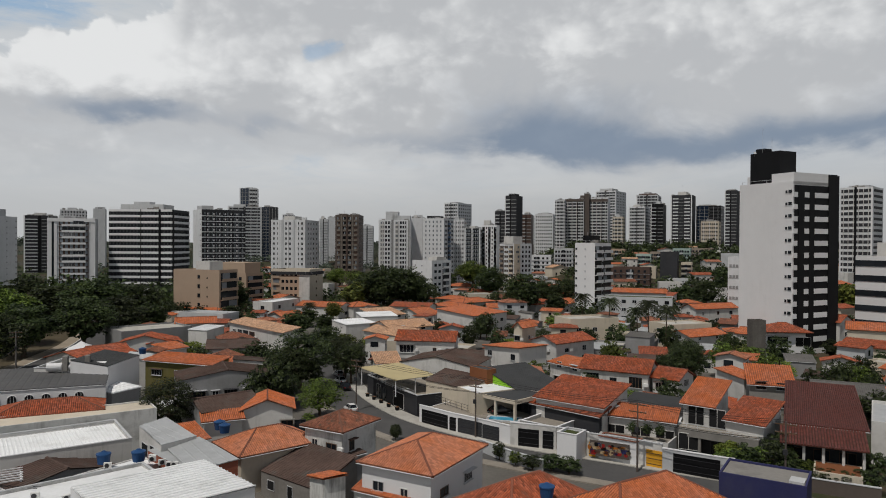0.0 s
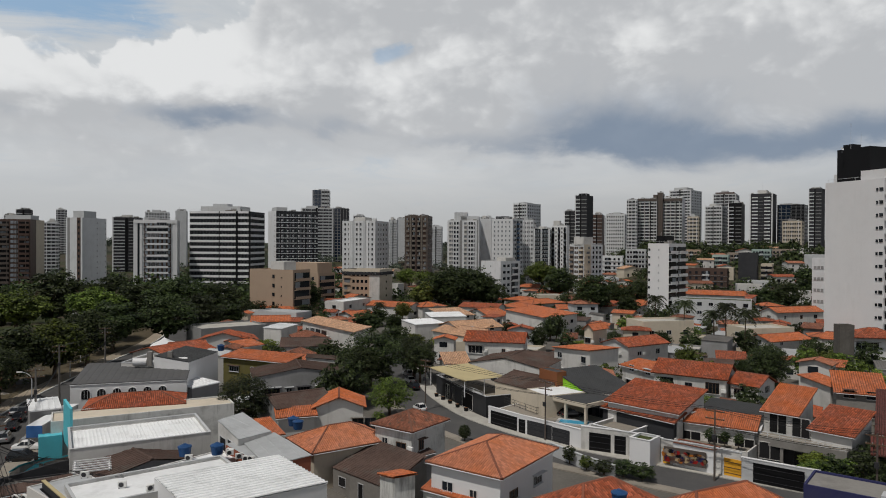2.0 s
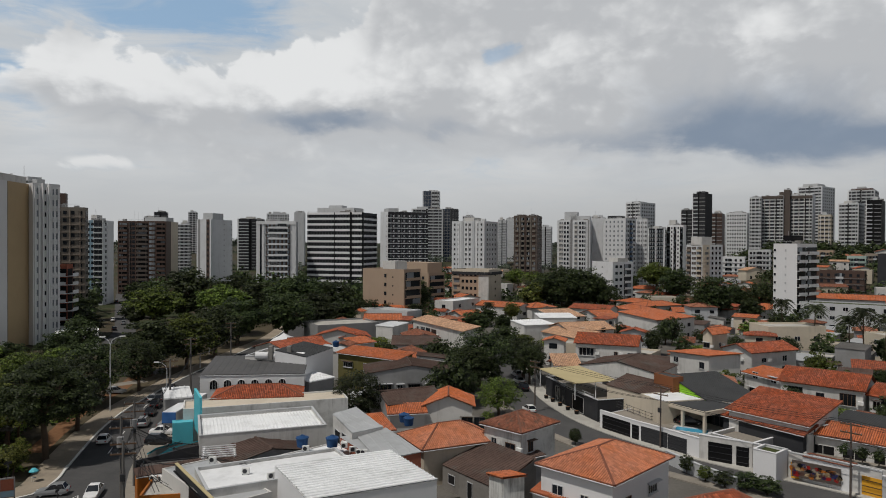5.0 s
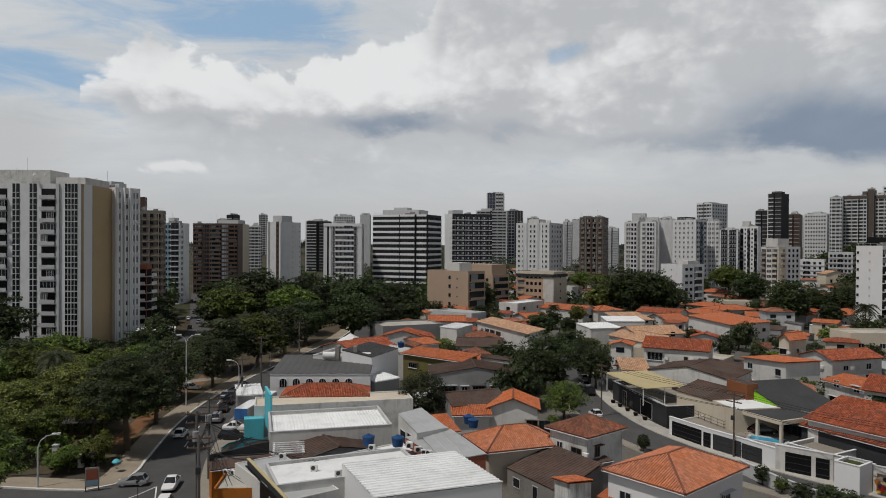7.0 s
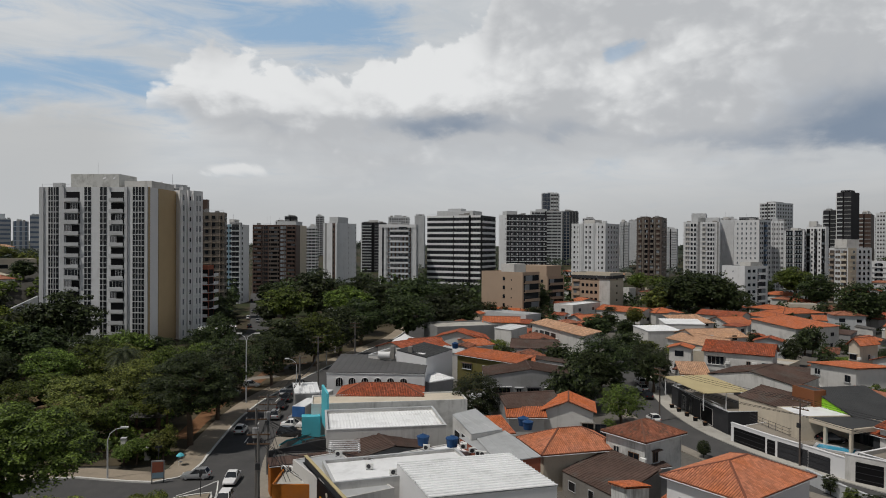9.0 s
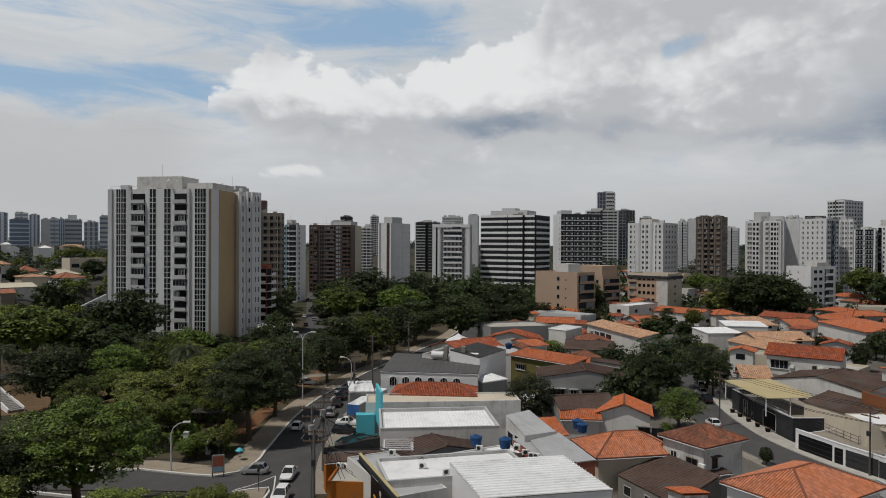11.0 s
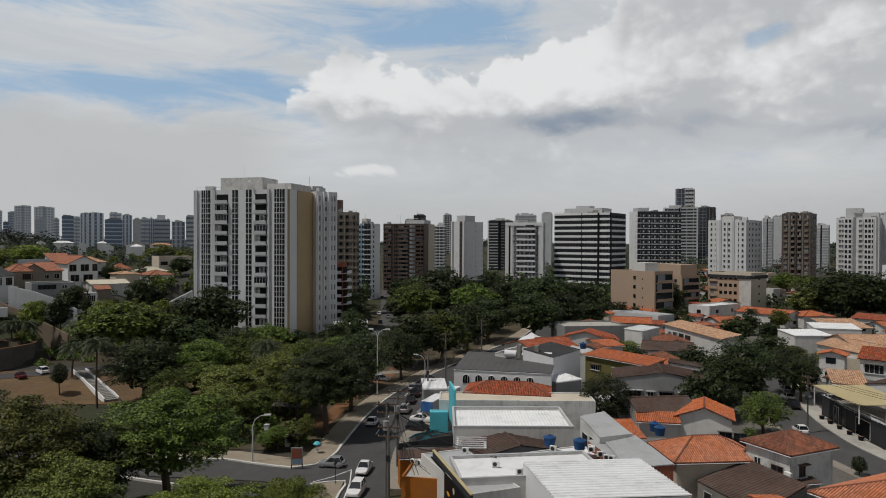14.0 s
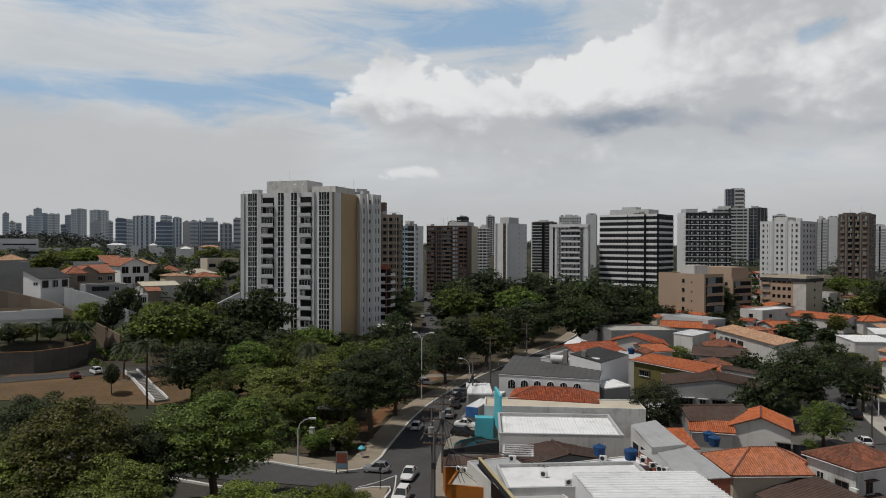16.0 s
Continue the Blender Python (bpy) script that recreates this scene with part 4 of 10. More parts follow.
def palm(x, y, h, z=None, r=2.6, label="tall coconut palm with a slim trunk and drooping fronds"):
    global TREES
    TREES += 1
    v = TREES % 3
    if ("palm", v) not in CROWNS:
        rng = random.Random(50 + v)
        g = Geo()
        for k in range(36):
            a = k * 2.39996 + rng.uniform(-0.15, 0.15)
            lift = 1.3 - 2.3 * k / 36 + rng.uniform(-0.15, 0.15)
            line = [Vector((math.cos(a) * s * 3.0, math.sin(a) * s * 3.0, s * lift * 2.4 - s * s * (1.7 + lift * 1.1))) for s in (0, 0.25, 0.5, 0.75, 1.0)]
            side = Vector((-math.sin(a), math.cos(a), 0))
            for p, q in zip(line, line[1:]):
                for m in range(5):
                    b0, b1 = p.lerp(q, m / 5), p.lerp(q, (m + 0.65) / 5)
                    f = (b0 - line[0]).length / 3.3
                    wide = 0.42 * math.sin(min(1.0, 0.2 + f) * math.pi * 0.85) + 0.10
                    for sg in (1, -1):
                        g.face([b0, b1, b1 + side * sg * wide + Vector((0, 0, -0.35 * wide)) + (q - p) * 0.4, b0 + side * sg * wide + Vector((0, 0, -0.4 * wide)) + (q - p) * 0.4])
        CROWNS["palm", v] = g.mesh("fronds", FROND)
        CROWNS["palm_stem", v] = Geo().tube([(0, 0, -0.4), (0.15, 0.1, 3), (0.1 + 0.2 * v, 0.1, 6), (0.3 * v, 0, 10)], 0.2, 0.12, 7).mesh("trunk", BARK, True)
    z = ground_z(x, y) if z is None else z
    th = thing("palm_tree", label, "palm tree", pose(x, y, z, 0, 0, (TREES * 67) % 360), "palms")
    part("trunk", CROWNS["palm_stem", v], None, th).scale = (1, 1, h / 10)
    part("fronds", CROWNS["palm", v], None, th, at=pose(0.3 * v, 0, h)).scale = (r / 3.0,) * 3
    return th


def smooth_line(pts, step=3.0):
    """A Catmull-Rom curve through plan points."""
    pts = [Vector((*p, 0)) if len(p) == 2 else Vector(p) for p in pts]
    out = []
    for i in range(len(pts) - 1):
        p0, p1, p2, p3 = pts[max(i - 1, 0)], pts[i], pts[i + 1], pts[min(i + 2, len(pts) - 1)]
        n = max(1, int((p2 - p1).length / step))
        for k in range(n):
            t = k / n
            out.append(0.5 * (2 * p1 + (p2 - p0) * t + (2 * p0 - 5 * p1 + 4 * p2 - p3) * t * t + (3 * p1 - p0 - 3 * p2 + p3) * t ** 3))
    return out + [pts[-1]]


def ribbon(pts, left, right, z0, z1, step=3.0, lift=None, drape=False):
    """A band along a line, from left to right metres off it, from z0 up to z1; a draped one follows the ground at both its edges."""
    line = smooth_line(pts, step)
    g = Geo()
    rows = []
    for i, p in enumerate(line):
        d = line[min(i + 1, len(line) - 1)] - line[max(i - 1, 0)]
        n = Vector((-d.y, d.x, 0)).normalized()
        a, b = p + n * left, p - n * right
        ka, kb = (lift(a.x, a.y), lift(b.x, b.y)) if drape else [lift(p.x, p.y) if lift else 0.0] * 2
        rows.append(((a.x, a.y), (b.x, b.y), ka, kb))
    for (a, b, ka, kb), (c, d, kc, kd) in zip(rows, rows[1:]):
        g.face([(*b, z1 + kb), (*d, z1 + kd), (*c, z1 + kc), (*a, z1 + ka)])
        if z0 is not None:
            g.face([(*a, z0 + ka), (*a, z1 + ka), (*c, z1 + kc), (*c, z0 + kc)])
            g.face([(*b, z1 + kb), (*b, z0 + kb), (*d, z0 + kd), (*d, z1 + kd)])
    if z0 is not None:
        for (a, b, ka, kb), fl in ((rows[0], False), (rows[-1], True)):
            q = [(*a, z0 + ka), (*b, z0 + kb), (*b, z1 + kb), (*a, z1 + ka)]
            g.face(q[::-1] if fl else q)
    return g


def structure(name, geo, mat, label=""):
    return tagged(new(name, geo.mesh(name, mat)), label, kind="structure")


def soft(v, lo, hi):
    k = min(1.0, max(0.0, (v - lo) / (hi - lo)))
    return k * k * (3 - 2 * k)


def ground_z(x, y):
    """The lie of the land: flat quarter, a hillside with villas in the west, far wooded ridges."""
    r, az = math.hypot(x, y), math.degrees(math.atan2(x, y))
    ridge_z = 21.0 * soft(r, 330, 600) * soft(az, 4, 12)
    z = max(16.0 * soft(r, 480, 900), ridge_z)
    edge = 9.0 * soft(r, 215, 265)
    west = soft(-az, 56.5 - edge, 61.5 - edge) * (1 - soft(-az, 120, 160))
    bank_z = 5.0 * soft(r, 167, 173) * soft(-az, 64.6, 66.2)
    hill = 1.6 * soft(r, 134, 152) + bank_z + (10.2 - bank_z) * soft(r, 188, 202) + 5.0 * soft(r, 215, 290) + 5.0 * soft(r, 300, 480) * soft(-az, 62, 66)
    z = max(z, hill * west)
    return z

def block(label, x, y, rot, w, d, h, wall=None, roof=None, wins=(), z=0.0, parapet=0.45, name="flat_roofed_building", auto=None, coping=None):
    """A flat-roofed building with a parapet; h is the parapet's top."""
    wall, roof = wall or WHITE, roof or SCREED
    th = thing(name, label, "building", pose(x, y, z, 0, 0, rot))
    mid = th.matrix_basis @ Vector((w / 2, d / 2, 0))
    FOOT.append((mid.x, mid.y, 0.5 * math.hypot(w, d)))
    g = Geo().box(0, 0, -1, w, d, h - parapet)
    t = 0.18
    for b in ((0, 0, w, t), (0, d - t, w, d), (0, t, t, d - t), (w - t, t, w, d - t)):
        g.box(b[0], b[1], h - parapet, b[2], b[3], h)
    part("wall", g, wall, th)
    part("roof_deck", Geo().box(t, t, h - parapet - 0.05, w - t, d - t, h - parapet + 0.04), roof, th)
    if coping:
        c = Geo()
        for b in ((-0.05, -0.05, w + 0.05, t + 0.05), (-0.05, d - t - 0.05, w + 0.05, d + 0.05), (-0.05, t + 0.05, t + 0.05, d - t - 0.05), (w - t - 0.05, t + 0.05, w + 0.05, d - t - 0.05)):
            c.box(b[0], b[1], h, b[2], b[3], h + 0.08)
        part("coping", c, coping, th)
    todo = list(wins)
    rng = random.Random(int(x * 13 + y * 7))
    if auto:
        for side, n in zip("flr", auto):
            L = w if side == "f" else d
            for s in range(max(1, round((h - parapet) / 3.0))):
                for k in range(n):
                    todo.append((side, L * (k + 0.5) / n, 0.95 + s * 2.9, min(1.5, L / n * 0.6), 1.2))
    for side, u, sill, ww, hh in todo:
        wide = ww >= 2.1 and hh >= 2.2
        window(th, side_pose(side, w, d) @ pose(u, -0.005, sill), ww, hh, WHITE if wide else rng.choice((STEEL, WHITE, METAL)), VOID if wide else None, bars=0 if wide else 1 if ww < 1.7 else 3)
    return th


def sheet_roof(label, x, y, rot, w, d, h, rise=0.4, mat=None, wall=None, kind="shed", rib=0.8, **kw):
    """A low building under ribbed sheets."""
    return house(label, x, y, rot, w, d, h, kind, rise, wall or WHITE, mat or ZINC, rib=rib, o=kw.pop("o", 0.15), name=kw.pop("name", "sheet_roofed_building"), group="", **kw)


def canopy(label, x, y, rot, w, d, h, mat, drop=0.6, posts=METAL, z=0.0):
    th = thing("canopy", label, "canopy", pose(x, y, z, 0, 0, rot))
    g = Geo().face([(0, 0, h - drop), (w, 0, h - drop), (w, d, h), (0, d, h)])
    g.face([(0, d, h - 0.08), (w, d, h - 0.08), (w, 0, h - drop - 0.08), (0, 0, h - drop - 0.08)])
    g.face([(0, 0, h - drop - 0.08), (w, 0, h - drop - 0.08), (w, 0, h - drop), (0, 0, h - drop)])
    part("cover", g, mat, th)
    for px, py in ((0.3, 0.3), (w - 0.3, 0.3), (w - 0.3, d - 0.3), (0.3, d - 0.3), (w / 2, 0.3)):
        part("post", Geo().cyl(px, py, 0, h - drop + drop * py / d - 0.05, 0.09, n=8), posts, th)
    return th


def wall_line(label, pts, h, mat, thick=0.25, gates=(), coping=None, z=0.0, name="boundary_wall"):
    """A wall along plan points; gates: (metres along, width, height, material)."""
    pts = [Vector((*p, 0)) for p in pts]
    th = thing(name, label, "wall", pose(pts[0].x, pts[0].y, z))
    g, c = Geo(), Geo()
    runs, total_len = [], 0.0
    for a, b in zip(pts, pts[1:]):
        L = (b - a).length
        rz = math.degrees(math.atan2(b.y - a.y, b.x - a.x))
        m = pose(a.x - pts[0].x, a.y - pts[0].y, 0, 0, 0, rz)
        g.box(0, 0, -0.5, L + 0.02, thick, h, m)
        c.box(-0.03, -0.05, h, L + 0.05, thick + 0.05, h + 0.1, m)
        runs.append((total_len, L, m))
        total_len += L
    part("wall", g, mat, th)
    part("coping", c, coping or mat, th)
    for s, gw, gh, gm in gates:
        for s0, L, m in runs:
            if s0 <= s < s0 + L:
                gate = part("gate", box_mesh("gate", gw, 0.1, gh, gm), None, th, at=m @ pose(s - s0, -0.06, 0.05))
                for k in range(3):
                    part("rail", box_mesh("rail", gw, 0.03, 0.06, METAL), None, gate, at=pose(0, -0.03, gh * (0.2 + 0.3 * k)))
    return th


def water_tank(x, y, z, r=0.66, h=0.9):
    th = thing("water_tank", "round blue plastic water tank on a roof", "water tank", pose(x, y, z), "roof tanks")
    part("tank", Geo().cyl(0, 0, 0, h, r * 0.82, r, 16), TANKBLUE, th, smooth=False)
    lid = part("lid", Geo().cyl(0, 0, h, h + 0.1, r * 1.08, r * 1.05, 16).cyl(0, 0, h + 0.1, h + 0.28, r * 0.95, r * 0.35, 16), TANKBLUE, th)
    part("hatch", Geo().cyl(0, 0, h + 0.28, h + 0.34, 0.2, 0.18, 10), TANKBLUE, lid)
    return th


def air_conditioner(x, y, z, rot=0.0):
    th = thing("air_conditioner", "white outdoor air conditioning unit on a roof", "air conditioner", pose(x, y, z, 0, 0, rot) @ Matrix.Scale(0.85, 4), "roof units")
    part("case", Geo().box(-0.42, -0.16, 0.08, 0.42, 0.16, 0.7), PLASTIC, th)
    part("fan_grille", Geo().tube([(-0.08, -0.17, 0.39), (-0.08, -0.185, 0.39)], 0.25, n=14), METAL, th)
    for sx in (-0.3, 0.3):
        part("foot", Geo().box(sx - 0.04, -0.18, 0, sx + 0.04, 0.18, 0.08), METAL, th)
    return th


def dish(x, y, z, rot=0.0, r=0.45):
    th = thing("satellite_dish", "grey satellite dish on a short mast", "satellite dish", pose(x, y, z, 0, 0, rot), "dishes")
    part("mast", Geo().cyl(0, 0, 0, 0.9, 0.035, n=6), STEEL, th)
    g = Geo()
    for k in range(14):
        a, b = 2 * math.pi * k / 14, 2 * math.pi * (k + 1) / 14
        for r0, r1, h0, h1 in ((0.01, 0.55, 0.0, 0.06), (0.55, 1.0, 0.06, 0.2)):
            g.face([(r * r0 * math.cos(a), r * r0 * math.sin(a), r * h0), (r * r1 * math.cos(a), r * r1 * math.sin(a), r * h1), (r * r1 * math.cos(b), r * r1 * math.sin(b), r * h1), (r * r0 * math.cos(b), r * r0 * math.sin(b), r * h0)])
    part("reflector", g, PALE, th, at=pose(0, 0, 0.9, 55, 0, 0))
    part("feed_arm", Geo().tube([(0, 0, 0.85), (0, -0.35, 1.25)], 0.02, n=5), STEEL, th)
    return th


def mast(x, y, z, h=3.0, label="thin television aerial mast on a roof"):
    th = thing("aerial", label, "aerial", pose(x, y, z, 0, 0, (x * 7) % 180), "aerials")
    part("pole", Geo().cyl(0, 0, 0, h, 0.035, 0.02, n=5), STEEL, th)
    for k in range(4):
        part("element", Geo().box(-0.45 + 0.06 * k, -0.012, h - 0.25 * k - 0.1, 0.45 - 0.06 * k, 0.012, h - 0.25 * k - 0.075), STEEL, th)
    return th


def street_lamp(x, y, h=9.0, rot=0.0, z=0.0, arms=1):
    th = thing("street_lamp", "grey street lamp on a tall curved steel pole", "street lamp", pose(x, y, z, 0, 0, rot), "street lamps")
    part("pole", Geo().tube([(0, 0, -0.3), (0, 0, h * 0.6), (0, 0, h - 1.2)], 0.11, 0.07, 8), STEEL, th)
    for k in range(arms):
        s = 1 if k == 0 else -1
        arm = part("arm", Geo().tube([(0, 0, h - 1.25), (0.25 * s, 0, h - 0.5), (0.9 * s, 0, h), (1.7 * s, 0, h + 0.15)], 0.06, 0.045, 6), STEEL, th)
        part("lantern", Geo().prism([(s * 1.5 - 0.1, -0.14), (s * 1.5 + 0.75, -0.17), (s * 1.5 + 0.75, 0.17), (s * 1.5 - 0.1, 0.14)], h + 0.06, h + 0.24), PLASTIC, arm)
    return th


def utility_pole(x, y, h=10.0, rot=0.0, z=0.0, transformer=False):
    th = thing("utility_pole", "concrete utility pole with crossarms and insulators", "utility pole", pose(x, y, z, 0, 0, rot), "utility poles")
    part("pole", Geo().tube([(0, 0, -0.5), (0, 0, h)], 0.19, 0.12, 8) if h > 9 else Geo().tube([(0, 0, -0.5), (0, 0, h)], 0.13, 0.09, 8), POLE if h > 9 else BROWN, th)
    for k, zz in enumerate((h - 0.4, h - 1.3)):
        arm = part("crossarm", Geo().box(-1.1, -0.06, zz, 1.1, 0.06, zz + 0.13), WOOD, th)
        for sx in (-1.0, -0.45, 0.45, 1.0):
            part("insulator", Geo().cyl(sx, 0, zz + 0.13, zz + 0.28, 0.045, 0.03, 6), GREY, arm)
    part("cable_box", Geo().box(-0.22, -0.4, h - 3.6, 0.22, -0.14, h - 3.0), METAL, th)
    if transformer:
        part("transformer", Geo().cyl(0, -0.5, h - 3.0, h - 2.0, 0.33, 0.33, 12), GREY, th)
    return th


def wires(label, a, b, n=3, spread=0.9, sag=0.9, r=0.022):
    """Slack cables between two points."""
    a, b = Vector(a), Vector(b)
    d = (b - a)
    side = Vector((-d.y, d.x, 0)).normalized()
    th = thing("overhead_cables", label, "cable", pose(*a), "overhead cables")
    for k in range(n):
        off = side * spread * ((k / max(1, n - 1)) - 0.5) * 2 if n > 1 else Vector()
        s = sag * (0.8 + 0.15 * k)
        pts = [a.lerp(b, t / 10) - a + off - Vector((0, 0, s * 4 * (t / 10) * (1 - t / 10))) for t in range(11)]
        part("cable", Geo().tube(pts, r, n=4), BLACK, th)
    return th


CAR_SHELLS = {}


def car_meshes(kind, paint):
    key = (kind, paint.name)
    if key in CAR_SHELLS:
        return CAR_SHELLS[key]
    L, W, H = {"hatch": (3.9, 1.70, 1.48), "saloon": (4.4, 1.74, 1.46), "suv": (4.4, 1.80, 1.66)}[kind]
    low, belt = 0.26, 0.86 if kind != "suv" else 1.0
    # stations along the length: x, half width, sill height, shoulder height
    st = [(-L / 2, 0.70, 0.42, belt - 0.18), (-L / 2 + 0.12, 0.80, low + 0.06, belt - 0.02), (-L / 2 + 0.5, 0.85, low, belt + 0.02), (-0.3, 0.87, low, belt), (L / 2 - 1.15, 0.86, low, belt - 0.04),
          (L / 2 - 0.35, 0.82, low, belt - 0.16), (L / 2 - 0.08, 0.74, low + 0.05, belt - 0.27), (L / 2, 0.62, 0.40, belt - 0.36)]
    k = W / 1.74
    body = Geo()
    ring = lambda s: [(s[0], -s[1] * k, s[2]), (s[0], -s[1] * k * 1.01, (s[2] + s[3]) / 2), (s[0], -s[1] * k * 0.93, s[3]), (s[0], 0, s[3] + 0.035), (s[0], s[1] * k * 0.93, s[3]), (s[0], s[1] * k * 1.01, (s[2] + s[3]) / 2), (s[0], s[1] * k, s[2])]
    rings = [ring(s) for s in st]
    for a, b in zip(rings, rings[1:]):
        for i in range(6):
            body.face([a[i], b[i], b[i + 1], a[i + 1]])
        body.face([a[6], b[6], b[0], a[0]])
    body.face(rings[0])
    body.face(rings[-1][::-1])
    rear, front = {"hatch": (-L / 2 + 0.25, L / 2 - 1.25), "saloon": (-L / 2 + 0.75, L / 2 - 1.35), "suv": (-L / 2 + 0.22, L / 2 - 1.2)}[kind]
    tr, tf = rear + (0.35 if kind != "saloon" else 0.65), front - 0.75
    w0, w1 = 0.79 * k, 0.60 * k
    base = [(rear, -w0, belt), (front, -w0, belt - 0.03), (front, w0, belt - 0.03), (rear, w0, belt)]
    topr = [(tr, -w1, H - 0.05), (tf, -w1, H - 0.07), (tf, w1, H - 0.07), (tr, w1, H - 0.05)]
    cab = Geo()
    for i in range(4):
        j = (i + 1) % 4
        cab.face([base[i], base[j], topr[j], topr[i]])
    roof = Geo()
    crown = [(tr + 0.1, -w1 + 0.12, H), (tf - 0.1, -w1 + 0.12, H - 0.01), (tf - 0.1, w1 - 0.12, H - 0.01), (tr + 0.1, w1 - 0.12, H)]
    for i in range(4):
        j = (i + 1) % 4
        roof.face([topr[i], topr[j], crown[j], crown[i]])
    roof.face(crown)
    mid = (rear + front) / 2
    pillars = []
    for xx, tx in ((rear, tr), (mid, (tr + tf) / 2), (front, tf)):
        for sg in (-1, 1):
            pillars.append(Geo().tube([(xx, sg * w0 * 1.0, belt), (tx, sg * w1, H - 0.06)], 0.04, n=4).mesh("pillar", paint))
    lamp = Geo().box(L / 2 - 0.2, 0.38, belt - 0.38, L / 2 - 0.02, 0.66, belt - 0.24)
    tail = Geo().box(-L / 2 - 0.01, 0.48, belt - 0.28, -L / 2 + 0.1, 0.74, belt - 0.1)
    wheel = Geo().tube([(0, -0.1, 0), (0, 0.1, 0)], 0.31, n=14)
    rim = Geo().tube([(0, -0.11, 0), (0, 0.11, 0)], 0.19, n=10)
    CAR_SHELLS[key] = (L, W, body.mesh("body", paint, True), cab.mesh("windows", GLASS), roof.mesh("roof", paint), lamp.mesh("headlight", PLASTIC), tail.mesh("tail_light", RED), wheel.mesh("wheel", RUBBER), rim.mesh("rim", STEEL), pillars)
    return CAR_SHELLS[key]


def car(x, y, rot, paint, kind="hatch", z=None, label="", size=0.86):
    """A car whose nose points along rot."""
    L, W, body, cab, roof, lamp, tail, wheel, rim, pillars = car_meshes(kind, paint)
    z = 0.09 if z is None else z
    word = {CARWHITE: "white", CARSILVER: "silver", CARBLACK: "black", CARRED: "dark red", CARGREY: "grey"}[paint]
    shape = {"hatch": "small hatchback", "saloon": "four-door saloon", "suv": "sport utility vehicle"}[kind]
    th = thing("car", label or f"{word} {shape} standing on the asphalt", "car", pose(x, y, z, 0, 0, rot) @ Matrix.Scale(size, 4), "cars")
    part("body", body, None, th)
    part("window", cab, None, th)
    lid = part("roof", roof, None, th)
    for p in pillars:
        part("pillar", p, None, lid)
    for sg in (1, -1):
        part("headlight", lamp, None, th).scale = (1, sg, 1)
        part("tail_light", tail, None, th).scale = (1, sg, 1)
        for xx in (-L / 2 + 0.78, L / 2 - 0.8):
            wh = part("wheel", wheel, None, th, at=pose(xx, sg * (W / 2 - 0.14), 0.31))
            part("rim", rim, None, wh)
    return th


CARWHITE = surface("white_car_paint", (0.72, 0.72, 0.72), 0.25, vary=0.03, spec=0.6)
CARSILVER = surface("silver_car_paint", (0.36, 0.37, 0.38), 0.28, metal=0.5, vary=0.03)
CARBLACK = surface("black_car_paint", (0.012, 0.012, 0.014), 0.2, vary=0.05, spec=0.6)
CARRED = surface("dark_red_car_paint", (0.10, 0.012, 0.012), 0.25, vary=0.05, spec=0.6)
CARGREY = surface("grey_car_paint", (0.12, 0.125, 0.13), 0.28, metal=0.4, vary=0.03)


def woods(label, spots, mat, seed, leaf=0.55, per=170):
    """Far woods as one mass of leaves: spots are (x, y, z, radius, height)."""
    rng = np.random.default_rng(seed)
    out = []
    for x, y, z, r, h in spots:
        d = rng.normal(size=(per, 3))
        d /= np.linalg.norm(d, axis=1)[:, None]
        d[:, 2] = np.abs(d[:, 2]) * 1.0 - 0.12
        k = 0.72 + 0.28 * np.sin(d[:, 0] * 4 + x) * np.cos(d[:, 1] * 4 + y)
        p = np.array([x, y, z + h * 0.35]) + d * np.array([r, r, h * 0.62]) * (k * rng.uniform(0.75, 1.05, per))[:, None]
        out.append(leaves(rng, p, d, leaf * r / 4.0, 0.75, 0.4))
    me = quads_mesh("woods", np.concatenate(out), mat)
    return tagged(new("woods", me), label, "trees", kind="stuff")


def pergola(x, y, z, rot, w, d):
    th = thing("pergola", "white steel pergola of parallel bars on a yard roof", "pergola", pose(x, y, z, 0, 0, rot))
    for px in (0, w):
        part("beam", Geo().box(px - 0.08, 0, 0, px + 0.08, d, 0.18), CLEAN, th)
    for k in range(9):
        yy = d * k / 8
        part("bar", Geo().box(-0.2, yy - 0.06, 0.18, w + 0.2, yy + 0.06, 0.3), CLEAN, th)
    for px in (0, w):
        for py in (0.1, d - 0.1):
            part("post", Geo().box(px - 0.07, py - 0.07, -2.6, px + 0.07, py + 0.07, 0), CLEAN, th)
    return th


def tent(x, y, w, h):
    th = thing("party_tent", "white pointed canopy tent on four posts", "tent", pose(x, y, 0, 0, 0, 20))
    q = [(-w, -w), (w, -w), (w, w), (-w, w)]
    g = Geo()
    for (a, b), (c, d) in zip(q, q[1:] + q[:1]):
        g.face([(a, b, h), (c, d, h), (c * 0.45, d * 0.45, h + 0.75), (a * 0.45, b * 0.45, h + 0.75)])
        g.face([(a * 0.45, b * 0.45, h + 0.75), (c * 0.45, d * 0.45, h + 0.75), (0, 0, h + 1.7)])
        g.face([(a, b, h - 0.45), (c, d, h - 0.45), (c, d, h), (a, b, h)])
    part("cover", g, CLEAN, th)
    for a, b in q:
        part("post", Geo().cyl(a * 0.97, b * 0.97, -0.2, h, 0.06, n=6), STEEL, th)
    return th


